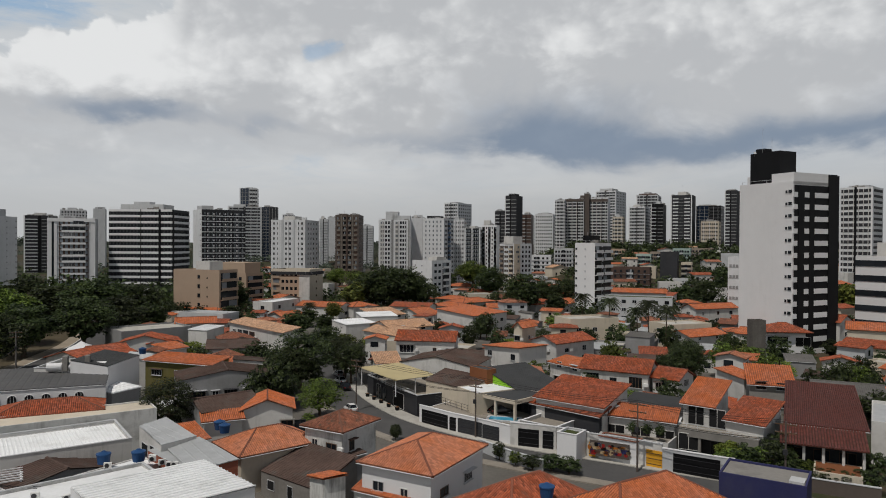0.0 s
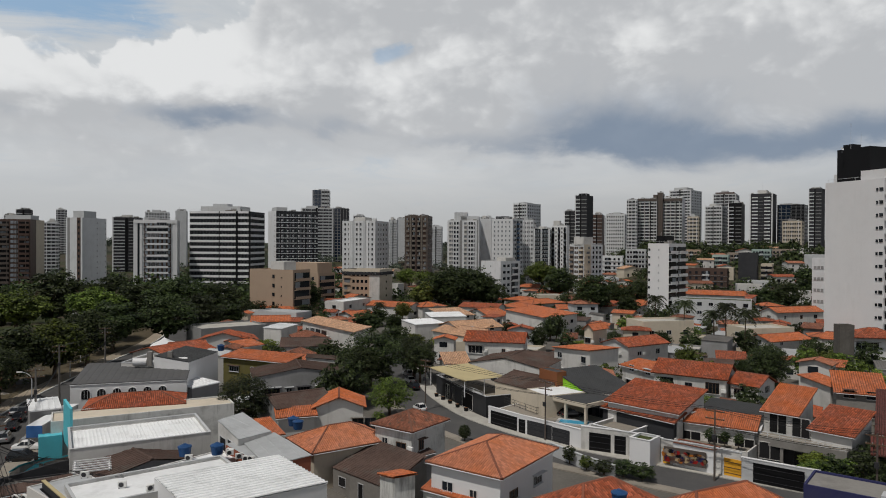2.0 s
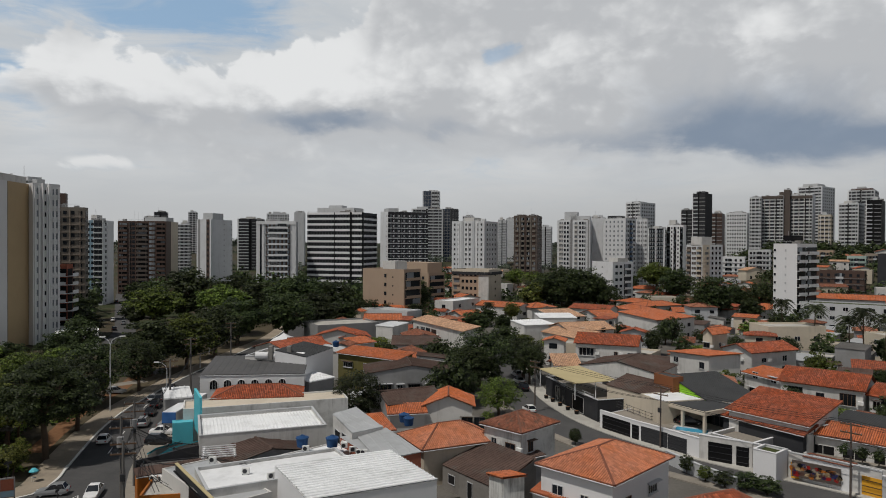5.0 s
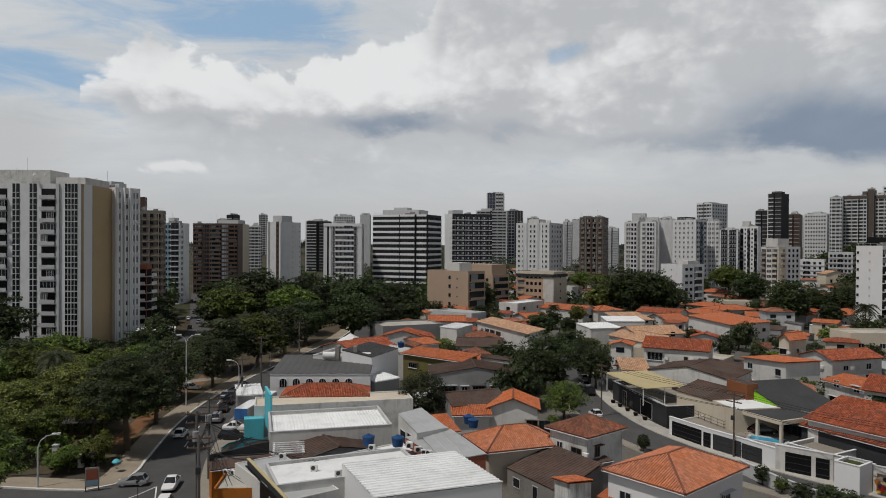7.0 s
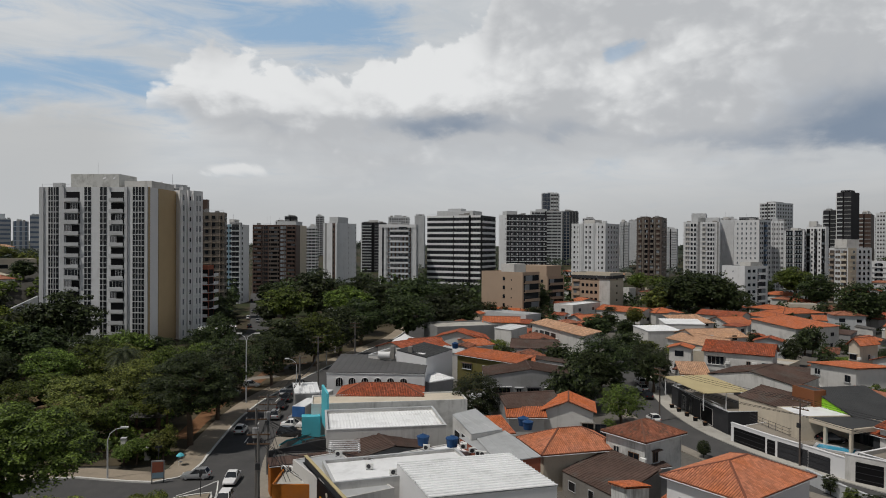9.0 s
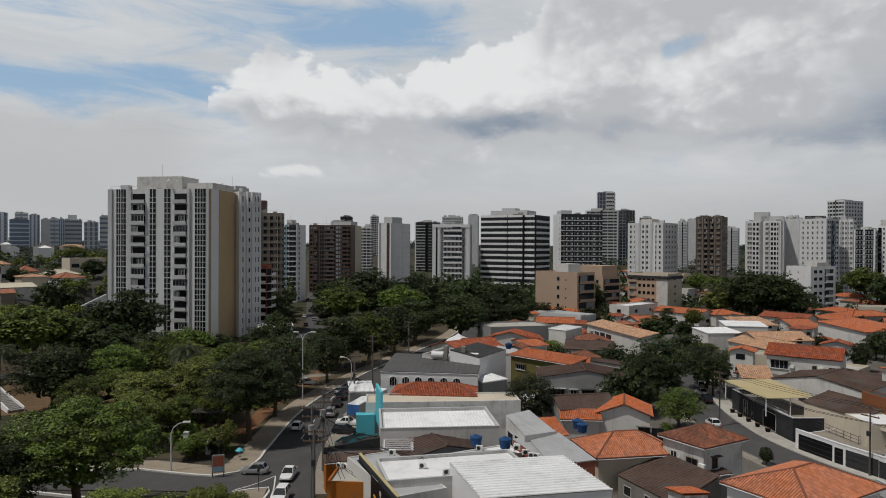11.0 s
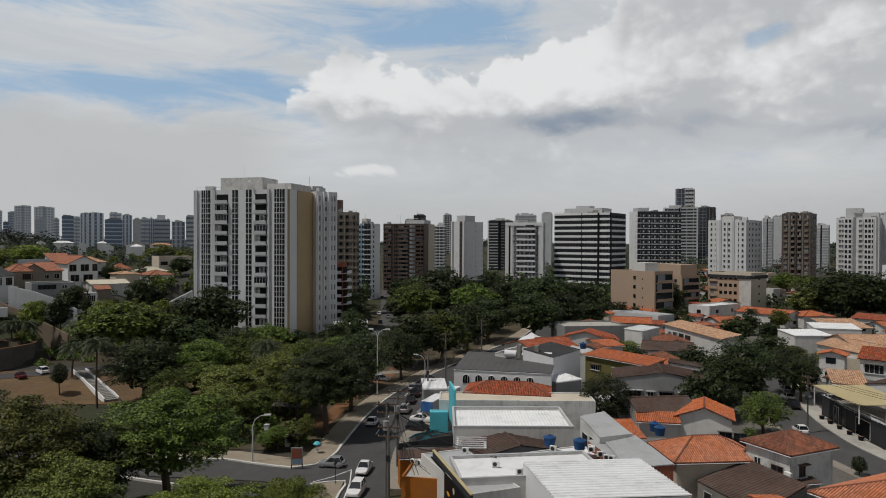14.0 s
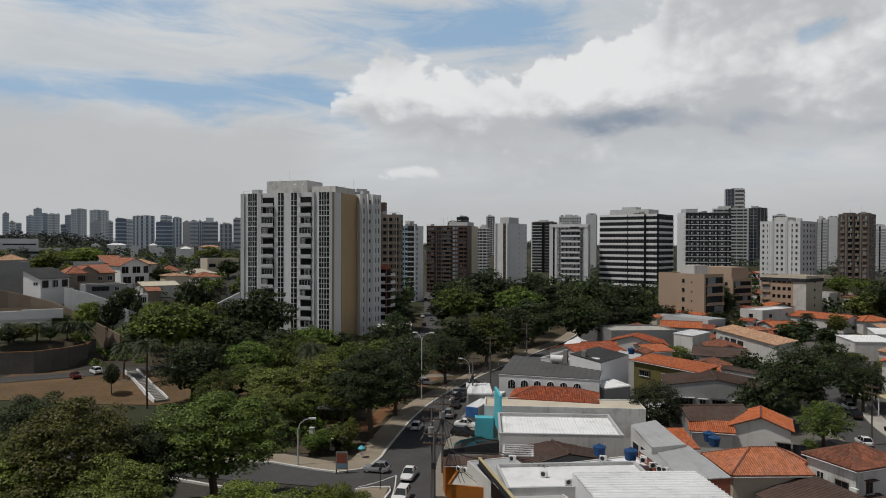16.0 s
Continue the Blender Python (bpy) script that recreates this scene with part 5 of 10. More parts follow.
def gazebo(x, y, rot):
    th = thing("gazebo", "park shelter with a grey shingled hipped roof", "shelter", pose(x, y, 0, 0, 0, rot))
    tiled_roof(th, 5.2, 4.2, 2.5, "hip", 1.1, FIBRE, 0.4)
    for px in (0.4, 4.8):
        for py in (0.4, 3.8):
            part("post", Geo().box(px - 0.12, py - 0.12, -0.2, px + 0.12, py + 0.12, 2.5), WOOD, th)
    part("bench", Geo().box(1.0, 1.2, 0, 4.2, 1.7, 0.5), WOOD, th)
    return th


def staircase(a, b, za, zb, wide=4.2, n=22):
    """Outdoor concrete stairs from a up to b with white stepped side walls."""
    a, b = Vector((*a, za)), Vector((*b, zb))
    d = b - a
    L = math.hypot(d.x, d.y)
    th = thing("staircase", "outdoor concrete stairs with white zigzag side walls on a red slope", "stairs", pose(a.x, a.y, za, 0, 0, math.degrees(math.atan2(d.y, d.x))))
    for k in range(n):
        part("step", Geo().box(L * k / n, -wide / 2, -0.6, L * (k + 1.02) / n, wide / 2, d.z * (k + 1) / n + 0.05), CONCRETE, th)
    for sg in (-1, 1):
        for k in range(4):
            f0, f1 = k / 4, (k + 1) / 4
            x0, x1 = L * f0, L * f1
            h0, h1 = d.z * f0 + 0.4, d.z * f1 + 0.4
            xm = x0 + (x1 - x0) * 0.68
            g = Geo()
            for p0, p1, q0, q1 in ((x0, xm, h0, h1), (xm, x1, h1, h1)):
                y0, y1 = sg * wide / 2 - 0.11, sg * wide / 2 + 0.11
                c = [(p0, y0), (p1, y0), (p1, y1), (p0, y1)]
                zt = [q0, q1, q1, q0]
                g.face([(*c[i], zt[i]) for i in range(4)])
                for i in range(4):
                    j = (i + 1) % 4
                    g.face([(*c[i], -0.8), (*c[j], -0.8), (*c[j], zt[j]), (*c[i], zt[i])])
            part("side_wall", g, CLEAN, th)
    return th


def bare_tree(x, y, h):
    th = thing("bare_tree", "leafless pale tree with fine spreading twigs", "tree", pose(x, y, 0))
    rng = random.Random(5)
    g = Geo()
    g.tube([(0, 0, -0.3), (0.1, 0, h * 0.35)], 0.3, 0.2, 7)
    for k in range(26):
        a = k * 2.4
        p0 = Vector((0.1, 0, h * rng.uniform(0.28, 0.4)))
        p2 = p0 + Vector((math.cos(a) * h * rng.uniform(0.15, 0.42), math.sin(a) * h * rng.uniform(0.15, 0.42), h * rng.uniform(0.25, 0.6)))
        p1 = p0.lerp(p2, 0.5) + Vector((0, 0, -h * 0.03))
        g.tube([p0, p1, p2], 0.11, 0.03, 4)
        for _ in range(6):
            q = p1.lerp(p2, rng.random())
            g.tube([q, q + Vector((rng.uniform(-1, 1), rng.uniform(-1, 1), rng.uniform(0.2, 1.2))) * h * 0.11], 0.045, 0.02, 3)
    part("branches", g, BARE, th)
    return th


def garden_pillar(x, y, h):
    th = thing("garden_pillar", "short weathered white concrete pillar among shrubs", "pillar", pose(x, y, 0, 0, 0, 25), "garden pillars")
    part("shaft", Geo().box(-0.3, -0.3, -0.2, 0.3, 0.3, h - 0.12), WHITE, th)
    part("cap", Geo().box(-0.36, -0.36, h - 0.12, 0.36, 0.36, h), PALE, th)
    return th


def parasol(x, y):
    th = thing("parasol", "faded turquoise parasol of a street stall", "parasol", pose(x, y, 0.17) @ Matrix.Diagonal((0.5, 0.5, 0.72, 1)))
    part("pole", Geo().cyl(0, 0, 0, 2.2, 0.03, n=6), STEEL, th)
    g = Geo()
    for k in range(8):
        a, b = math.pi * k / 4, math.pi * (k + 1) / 4
        p, q = (math.cos(a), math.sin(a)), (math.cos(b), math.sin(b))
        g.face([(p[0], p[1], 1.75), (q[0], q[1], 1.75), (q[0] * 0.5, q[1] * 0.5, 2.1), (p[0] * 0.5, p[1] * 0.5, 2.1)])
        g.face([(p[0] * 0.5, p[1] * 0.5, 2.1), (q[0] * 0.5, q[1] * 0.5, 2.1), (0, 0, 2.22)])
        g.face([(p[0], p[1], 1.6), (q[0], q[1], 1.6), (q[0], q[1], 1.75), (p[0], p[1], 1.75)])
    part("canopy", g, TEAL, th)
    part("table", Geo().box(-0.4, -0.3, 0.6, 0.4, 0.3, 0.68).box(-0.35, -0.25, 0, -0.3, -0.2, 0.6).box(0.3, 0.2, 0, 0.35, 0.25, 0.6), PLASTIC, th)
    return th


def street_sign(x, y, h, rot):
    th = thing("street_sign", "dark street sign plates on a slim steel post", "sign", pose(x, y, 0.1, 0, 0, rot), "street signs")
    part("post", Geo().cyl(0, 0, -0.1, h, 0.045, n=6), METAL, th)
    part("plate", Geo().box(-0.42, -0.02, h - 0.28, 0.42, 0.02, h), DARKGREY, th)
    part("plate", Geo().box(-0.02, -0.4, h - 0.6, 0.02, 0.4, h - 0.32), DARKGREY, th)
    return th


def notice_board(x, y, rot):
    th = thing("notice_board", "red and dark street notice board on two legs", "sign", pose(x, y, 0.1, 0, 0, rot))
    part("panel", Geo().box(-0.72, -0.07, 0.5, 0.72, 0.07, 2.6), GREY, th)
    part("poster", Geo().box(-0.6, -0.085, 1.25, 0.6, -0.075, 2.45), BRICK, th, "faded red poster")
    part("poster", Geo().box(-0.6, -0.085, 0.6, 0.6, -0.075, 1.2), SKYBLUE, th, "grey-blue poster")
    for sx in (-0.65, 0.65):
        part("leg", Geo().box(sx - 0.06, -0.06, -0.2, sx + 0.06, 0.06, 0.5), METAL, th)
    return th


def quad_hall(label, corners, roof, wall, base=0.0, rib=0.5, high=0.035, openings=(), name="sheet_roofed_building"):
    """A low hall under one sloping sheet: corners are the eave's left and right, then the upper edge's right and left; walls go down to base.
    openings: (side 0 to 3 from the eave on, from, to as shares of the side, sill, height)."""
    q = [Vector(c) for c in corners]
    o = Vector((q[0].x, q[0].y, 0))
    q = [c - o for c in q]
    th = thing(name, label, "building", pose(o.x, o.y, 0))
    mid = (q[0] + q[2]) / 2 + o
    FOOT.append((mid.x, mid.y, 0.45 * (q[0] - q[2]).length))
    part("roof_slope", Geo().slope(q[0], q[1], q[2], q[3], rib, high, sheet=True), roof, th)
    cen = (q[0] + q[1] + q[2] + q[3]) / 4
    w = [c + (cen - c) * 0.02 - Vector((0, 0, 0.13)) for c in q]
    g = Geo()
    for i in range(4):
        a, b = w[i], w[(i + 1) % 4]
        g.face([(a.x, a.y, base - 0.5), (b.x, b.y, base - 0.5), b, a])
    part("wall", g, wall, th)
    for side, f0, f1, sill, hh in openings:
        a, b = w[side], w[(side + 1) % 4]
        p, r = a.lerp(b, f0), a.lerp(b, f1)
        L = math.hypot(r.x - p.x, r.y - p.y)
        window(th, pose((p.x + r.x) / 2, (p.y + r.y) / 2, sill, 0, 0, math.degrees(math.atan2(b.y - a.y, b.x - a.x))), L, hh, PALE, VOID, bars=0)
    return th


def sloped_wall(label, pts, drop, mat, thick=0.4, coping=None, name="retaining_wall"):
    """A wall whose top climbs along points (x, y, z)."""
    p = [Vector(c) for c in pts]
    o = Vector((p[0].x, p[0].y, 0))
    th = thing(name, label, "wall", pose(o.x, o.y, 0))
    g, c = Geo(), Geo()
    side = []
    for i, a in enumerate(p):
        d = p[min(i + 1, len(p) - 1)] - p[max(i - 1, 0)]
        side.append(Vector((-d.y, d.x, 0)).normalized() * thick / 2)
    for i in range(len(p) - 1):
        a0, a1, b0, b1 = p[i] - side[i] - o, p[i] + side[i] - o, p[i + 1] - side[i + 1] - o, p[i + 1] + side[i + 1] - o
        dn = Vector((0, 0, -drop))
        g.face([a0 + dn, b0 + dn, b0, a0]).face([b1 + dn, a1 + dn, a1, b1]).face([a0, b0, b1, a1])
        if coping:
            up, k0, k1 = Vector((0, 0, 0.1)), side[i] * 0.25, side[i + 1] * 0.25
            c.face([a0 - k0 + up, b0 - k1 + up, b1 + k1 + up, a1 + k0 + up]).face([a0 - k0, b0 - k1, b0 - k1 + up, a0 - k0 + up]).face([b1 + k1, a1 + k0, a1 + k0 + up, b1 + k1 + up])
    for k in (0, -1):
        a0, a1 = p[k] - side[k] - o, p[k] + side[k] - o
        g.face([a0, a1, a1 - Vector((0, 0, drop)), a0 - Vector((0, 0, drop))])
    part("wall", g, mat, th)
    if coping:
        part("coping", c, coping, th)
    return th


def railing(label, pts, z, h=1.0, mat=None, gap=1.4, r=0.03):
    """A thin rail on posts along plan points; z is the floor."""
    p = [Vector((*c, z)) for c in pts]
    th = thing("railing", label, "railing", pose(*p[0]), "railings")
    for a, b in zip(p, p[1:]):
        n = max(1, round((b - a).length / gap))
        for k in range(n + 1):
            q = a.lerp(b, k / n) - p[0]
            part("post", Geo().cyl(q.x, q.y, 0, h, r, n=5), mat or METAL, th)
        for zz in (h, h * 0.55, h * 0.15):
            up = Vector((0, 0, zz))
            part("rail", Geo().tube([a - p[0] + up, b - p[0] + up], r, n=4), mat or METAL, th)
    return th


def carport(label, x, y, rot, w, d, h, wall, roof, z=0.0, thick=0.55, posts=2):
    """A deep flat roof on end walls and columns, open to the front; a dark-painted rear wall stands for the shaded
    room.
    """
    th = thing("open_veranda", label, "veranda", pose(x, y, z, 0, 0, rot))
    part("slab", Geo().box(0, 0, h - thick, w, d, h), wall, th)
    part("roof_deck", Geo().box(0.3, 0.3, h, w - 0.3, d - 0.3, h + 0.05), roof, th)
    # Dark grey puts the shade of the room into the wall colour.
    part("rear_wall", Geo().box(0.3, d * 0.7, 0, w - 0.3, d * 0.7 + 0.2, h - thick), DARKGREY, th)
    part("end_wall", Geo().box(0, 0.1, 0, 0.3, d, h - thick), wall, th)
    for k in range(1, posts + 1):
        px = w * k / posts - 0.45
        part("column", Geo().box(px, 0.1, 0, px + 0.35, 0.45, h - thick), wall, th)
    part("floor_slab", Geo().box(0, 0, -0.6, w, d, 0.02), PAVING, th)
    for k in range(3):
        at = side_pose("f", w, d) @ pose(w * (0.2 + 0.28 * k), d * 0.7 - 0.02, 0.1)
        window(th, at, 1.7, 2.0, METAL)
    return th


def pool(x, y, z, rot, w, d):
    th = thing("swimming_pool", "small bright blue swimming pool with a pale stone rim", "swimming pool", pose(x, y, z, 0, 0, rot))
    g = Geo()
    for b in ((-0.4, -0.4, w + 0.4, 0), (-0.4, d, w + 0.4, d + 0.4), (-0.4, 0, 0, d), (w, 0, w + 0.4, d)):
        g.box(b[0], b[1], -0.5, b[2], b[3], 0.1)
    part("rim", g, PALE, th)
    part("water", Geo().box(0, 0, -0.5, w, d, 0.04), WATER, th)
    return th


def arched_window(parent, at, w, h):
    g, f = Geo(), Geo()
    arc = [(w / 2 * math.cos(math.pi * k / 10), h - w / 2 + w / 2 * math.sin(math.pi * k / 10)) for k in range(11)]
    ring = [(w / 2, 0)] + arc + [(-w / 2, 0)]
    # Dark face paints the shade of the room behind the arch.
    g.face([(-a, -0.04, b) for a, b in ring][::-1])
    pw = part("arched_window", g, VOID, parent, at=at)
    line = [(a, -0.06, b) for a, b in ring]
    part("surround", f.tube(line, 0.07, n=4), CLEAN, pw)
    for k in (-1, 1):
        part("bar", Geo().box(k * w / 6 - 0.03, -0.08, 0, k * w / 6 + 0.03, -0.04, h - 0.15), PALE, pw)
    return pw


def ducts(x, y, z, rot, w):
    """White drums and grey uprights along a roof edge."""
    th = thing("roof_ducts", "white drums and grey upright ducts on a terrace roof", "ducts", pose(x, y, z, 0, 0, rot))
    n = 3
    for k in range(n):
        u0, u1 = w * k / n + 0.5, w * (k + 1) / n - 0.5
        part("drum", Geo().tube([(u0, 0, 0.62), (u1, 0, 0.62)], 0.6, n=14), CLEAN, th)
    for k in range(1, n):
        part("duct", Geo().box(w * k / n - 0.35, -0.7, 0, w * k / n + 0.35, 0.5, 2.3), CONCRETE, th)
    return th


def coloured_panels(label, a, b, z0, z1, n, mats, seed=3):
    """Painted patches along a wall from a to b, just proud of it."""
    a, b = Vector((*a, 0)), Vector((*b, 0))
    L = (b - a).length
    rng = random.Random(seed)
    th = thing("painted_mural", label, "mural", pose(a.x, a.y, 0, 0, 0, math.degrees(math.atan2(b.y - a.y, b.x - a.x))))
    part("ground_coat", Geo().box(0, -0.06, z0, L, 0.1, z1), mats[0], th)
    for k in range(n):
        u, zz = L * (k + rng.uniform(0.1, 0.9)) / n, rng.uniform(z0 + 0.3, z1 - 0.4)
        rx, rz = rng.uniform(0.25, 0.6), rng.uniform(0.2, 0.45)
        m = rng.randint(5, 9)
        ring = [(u + rx * math.cos(2 * math.pi * i / m) * rng.uniform(0.7, 1.1), -0.065, zz + rz * math.sin(2 * math.pi * i / m) * rng.uniform(0.7, 1.1)) for i in range(m)]
        part("patch", Geo().face(ring), mats[1 + k % (len(mats) - 1)], th)
    return th


def villa_block(label, x, y, rot, w, d, h, wall, roof, wins=(), coping=None):
    return block(label, x, y, rot, w, d, 3.4, wall, roof, wins, parapet=0.8, coping=coping)


def fascia_canopy(label, x, y, rot, w, d, h):
    """A cantilevered roof strip with a deep coloured fascia on posts."""
    th = thing("shop_canopy", label, "canopy", pose(x, y, 0, 0, 0, rot))
    part("roof_strip", Geo().box(0, 0, h - 0.2, w, d, h), LIGHTROOF, th)
    part("fascia", Geo().box(-0.05, -0.12, h - 1.5, w + 0.05, 0, h - 0.02), BLUE, th)
    part("side_fascia", Geo().box(-0.1, 0, h - 1.0, 0, d, h - 0.02), WHITE, th)
    part("rear_wall", Geo().box(w - 0.2, 0.2, 0, w, d, h - 0.2), WHITE, th)
    for k in range(4):
        part("post", Geo().box(0.05, d * k / 3.2 + 0.1, 0, 0.2, d * k / 3.2 + 0.25, h - 0.2), STEEL, th)
    return th




def red_veranda(label, x, y, rot, w, d, h, *_):
    """An open veranda under a tiled lean-to roof; the shade at its back is painted as a dark rear wall."""
    th = thing("house", label, "house", pose(x, y, 0, 0, 0, rot), "houses of the quarter")
    mid = th.matrix_basis @ Vector((w / 2, d / 2, 0))
    FOOT.append((mid.x, mid.y, 0.5 * math.hypot(w, d)))
    tiled_roof(th, w, d, h, "shed", 1.1, TILE_RED, 0.32)
    part("rear_wall", Geo().box(0.2, d - 0.4, 0, w - 0.2, d - 0.15, h + 0.9), DARKGREY, th)
    part("floor_slab", Geo().box(0, 0, -0.4, w, d, 0.25), BROWN, th)
    for k in range(5):
        part("column", Geo().box(0.4 + (w - 1.1) * k / 4, 0.5, 0.2, 0.7 + (w - 1.1) * k / 4, 0.8, h - 0.05), WHITE, th)
    for k in range(3):
        window(th, pose(w * (0.2 + 0.3 * k), d - 0.42, 0.4), 1.8, 2.1, WOOD)
    return th


def planter(x, y):
    th = thing("planter", "dark round planter on the villa pavement", "planter", pose(x, y, 0.17), "planters")
    part("tub", Geo().cyl(0, 0, 0, 0.55, 0.32, 0.4, 10), BLACK, th)
    part("soil", Geo().cyl(0, 0, 0.5, 0.56, 0.33, 0.3, 10), EARTH, th)
    return th
# ---- ground and roads ----
def ground_sheet():
    g_v, g_f = [(0.0, 0.0, 0.0)], []
    rings = [20, 40, 55] + [60 + 4 * k for k in range(60)] + [310 + 20 * k for k in range(35)] + [1050, 1200, 1400, 1700, 2200, 3000, 4500]
    nseg = 240
    for r in rings:
        for k in range(nseg):
            a = 2 * math.pi * k / nseg
            x, y = r * math.sin(a), r * math.cos(a)
            g_v.append((x, y, ground_z(x, y) - 0.05))
    for k in range(nseg):
        g_f.append((0, 1 + (k + 1) % nseg, 1 + k))
    for i in range(len(rings) - 1):
        for k in range(nseg):
            a, b = 1 + i * nseg + k, 1 + i * nseg + (k + 1) % nseg
            g_f.append((a, b, b + nseg, a + nseg))
    me = bpy.data.meshes.new("ground")
    me.from_pydata(g_v, [], g_f)
    me.materials.append(GROUND)
    me.shade_smooth()
    return tagged(new("ground", me), "uneven ground of grass, red earth and paved yards", kind="structure")


def ground_material():
    m = bpy.data.materials.new("town_ground")
    n = Net(nodes_of(m))
    place = n.node("ShaderNodeNewGeometry").outputs["Position"]
    fine = n.noise(place, 1.5, 6.0, 0.65)
    broad = n.noise(place, 0.055, 5.0, 0.6)
    far = n.noise(place, 0.011, 4.0, 0.6)
    c = n.mix(n.ramp(broad, 0.42, 0.58), (0.035, 0.045, 0.016), (0.07, 0.052, 0.034))
    c = n.mix(n.ramp(far, 0.50, 0.62), c, (0.06, 0.057, 0.05))
    c = n.mix(n.ramp(fine, 0.3, 0.75), c, n.mix(0.5, c, (0.03, 0.03, 0.02)))
    b = n.node("ShaderNodeBsdfPrincipled")
    n.put(c, b.inputs["Base Color"])
    b.inputs["Roughness"].default_value, b.inputs["Specular IOR Level"].default_value = 0.95, 0.2
    bp = n.node("ShaderNodeBump")
    bp.inputs["Strength"].default_value, bp.inputs["Distance"].default_value = 0.8, 0.08
    n.put(fine, bp.inputs["Height"])
    n.tree.links.new(bp.outputs[0], b.inputs["Normal"])
    n.tree.links.new(b.outputs[0], n.node("ShaderNodeOutputMaterial").inputs[0])
    return m


GROUND = ground_material()
ground_sheet()
# the avenue, its pavements and the curved street
AVENUE = [(-44, 44), (-52.5, 58), (-60.5, 69), (-66.5, 79.5), (-71.6, 89.2), (-75.9, 99.6), (-79.2, 110.8), (-82.8, 124.9), (-86.2, 140.7), (-89.7, 160.6), (-94.8, 185.6), (-106, 215), (-125, 250)]
road_avenue = structure("road_avenue", ribbon(AVENUE, 4.1, 3.6, None, 0.05), ASPHALT, "two-lane asphalt avenue with faded markings")
structure("pavement_park", ribbon(AVENUE[2:], 7.4, -4.1, -0.2, 0.17), SANDY, "worn concrete pavement beside the park")
structure("pavement_shops", ribbon(AVENUE[1:9], -3.6, 7.4, -0.2, 0.17), PAVING, "concrete pavement before the shops")
structure("kerb_park", ribbon(AVENUE[2:], 4.1, -3.85, -0.2, 0.21), KERB, "whitewashed kerb along the park")
structure("road_side_street", ribbon([(-50, 58), (-58, 60), (-66, 57), (-80, 49.5), (-92, 43.5), (-104, 36.5), (-120, 26)], 4.0, 4.2, None, 0.045), ASPHALT, "asphalt side street that leaves the avenue")
CORNER = [(-66.2, 70.7), (-63.9, 67.1), (-62.6, 64.1), (-62.4, 61.6), (-63.8, 59.2), (-66.6, 58.2), (-70.0, 57.3), (-73.0, 56.6), (-78.0, 53.2), (-83.2, 50.5), (-90.6, 49.6), (-104, 43)]
structure("kerb_corner", ribbon(CORNER, 0.15, 0.15, -0.2, 0.22), KERB, "whitewashed kerb round the corner")
structure("kerb_side_street", ribbon([(-60, 50.5), (-66, 48.6), (-75, 46.0), (-80, 44.6), (-92, 39.5), (-104, 32.5)], 0.15, 0.15, -0.2, 0.22), KERB, "whitewashed kerb of the side street")
structure("edge_line", ribbon([(-80, 50.8), (-84.8, 49.2), (-90, 47.8)], 0.06, 0.06, None, 0.056), LINE, "thin white edge line of the side street")
structure("pavement_corner", ribbon(CORNER, -0.15, 3.4, -0.2, 0.18), SANDY, "sandy corner pavement by the park")
structure("traffic_island", Geo().prism([(-57.7, 56.4), (-54.0, 50.5), (-51.6, 53.6), (-55.3, 59.2)], -0.2, 0.18), SANDY, "tan paved traffic island")
structure("kerb_island", ribbon([(-57.8, 56.3), (-55.3, 59.35), (-53.4, 56.6), (-51.5, 53.5)], 0.12, 0.12, -0.2, 0.24, step=1.5), KERB, "white kerb of the traffic island")
for k, (a, b) in enumerate((((-65.2, 76.5), (-66.5, 78.8)), ((-69.2, 83.6), (-70.5, 86.0)), ((-73.4, 91.2), (-74.7, 93.6)), ((-77.2, 98.6), (-78.3, 101)), ((-80.6, 106.4), (-81.5, 108.8)))):
    structure(f"lane_mark_{k + 1}", ribbon([a, b], 0.07, 0.07, None, 0.056), LINE, "short white lane mark")
structure("chevron_line_1", ribbon([(-58.3, 57.2), (-57.7, 59.7), (-57.6, 63.0)], 0.07, 0.07, None, 0.056, step=1), LINE, "worn white line round the traffic island")
structure("chevron_line_2", ribbon([(-57.6, 63.0), (-54.6, 59.4), (-51.2, 54.6)], 0.07, 0.07, None, 0.056, step=1), LINE, "worn white line round the traffic island")
STREET = [(44, 70), (34, 76.5), (27, 80.3), (19.5, 84.6), (12, 88.6), (3.5, 94), (-3, 99.5), (-9.5, 107), (-14.5, 115.5), (-19, 126), (-22.5, 138), (-26, 155), (-30, 180), (-35, 212), (-41, 245), (-52, 285)]
structure("road_street", ribbon(STREET, 3.4, 3.4, None, 0.05), ASPHALT, "narrow grey street that curves between the houses")
structure("pavement_villas", ribbon(STREET[1:12], -3.4, 6.2, -0.2, 0.17), SCREED, "pale concrete pavement before the villas")
structure("pavement_houses", ribbon(STREET[1:12], 5.2, -3.4, -0.2, 0.16), PAVING, "narrow pavement on the near side")
structure("road_far_avenue", ribbon([(-133, 158), (-150, 183), (-180, 219), (-225, 273), (-270, 328), (-330, 400)], 3.2, 3.2, None, 0.06), ASPHALT, "far avenue with traffic beside the tower")
structure("park_path", ribbon([(-92, 118), (-98, 108), (-108, 98), (-113, 86), (-112, 76)], 1.6, 1.6, None, 0.06), PAVING, "sandy path through the park")
structure("park_lane", ribbon([(-74.5, 74), (-80, 84), (-87, 97), (-90.5, 108), (-97, 122), (-107, 140)], 1.3, 1.3, None, 0.045), EARTH, "red earth path under the trees")
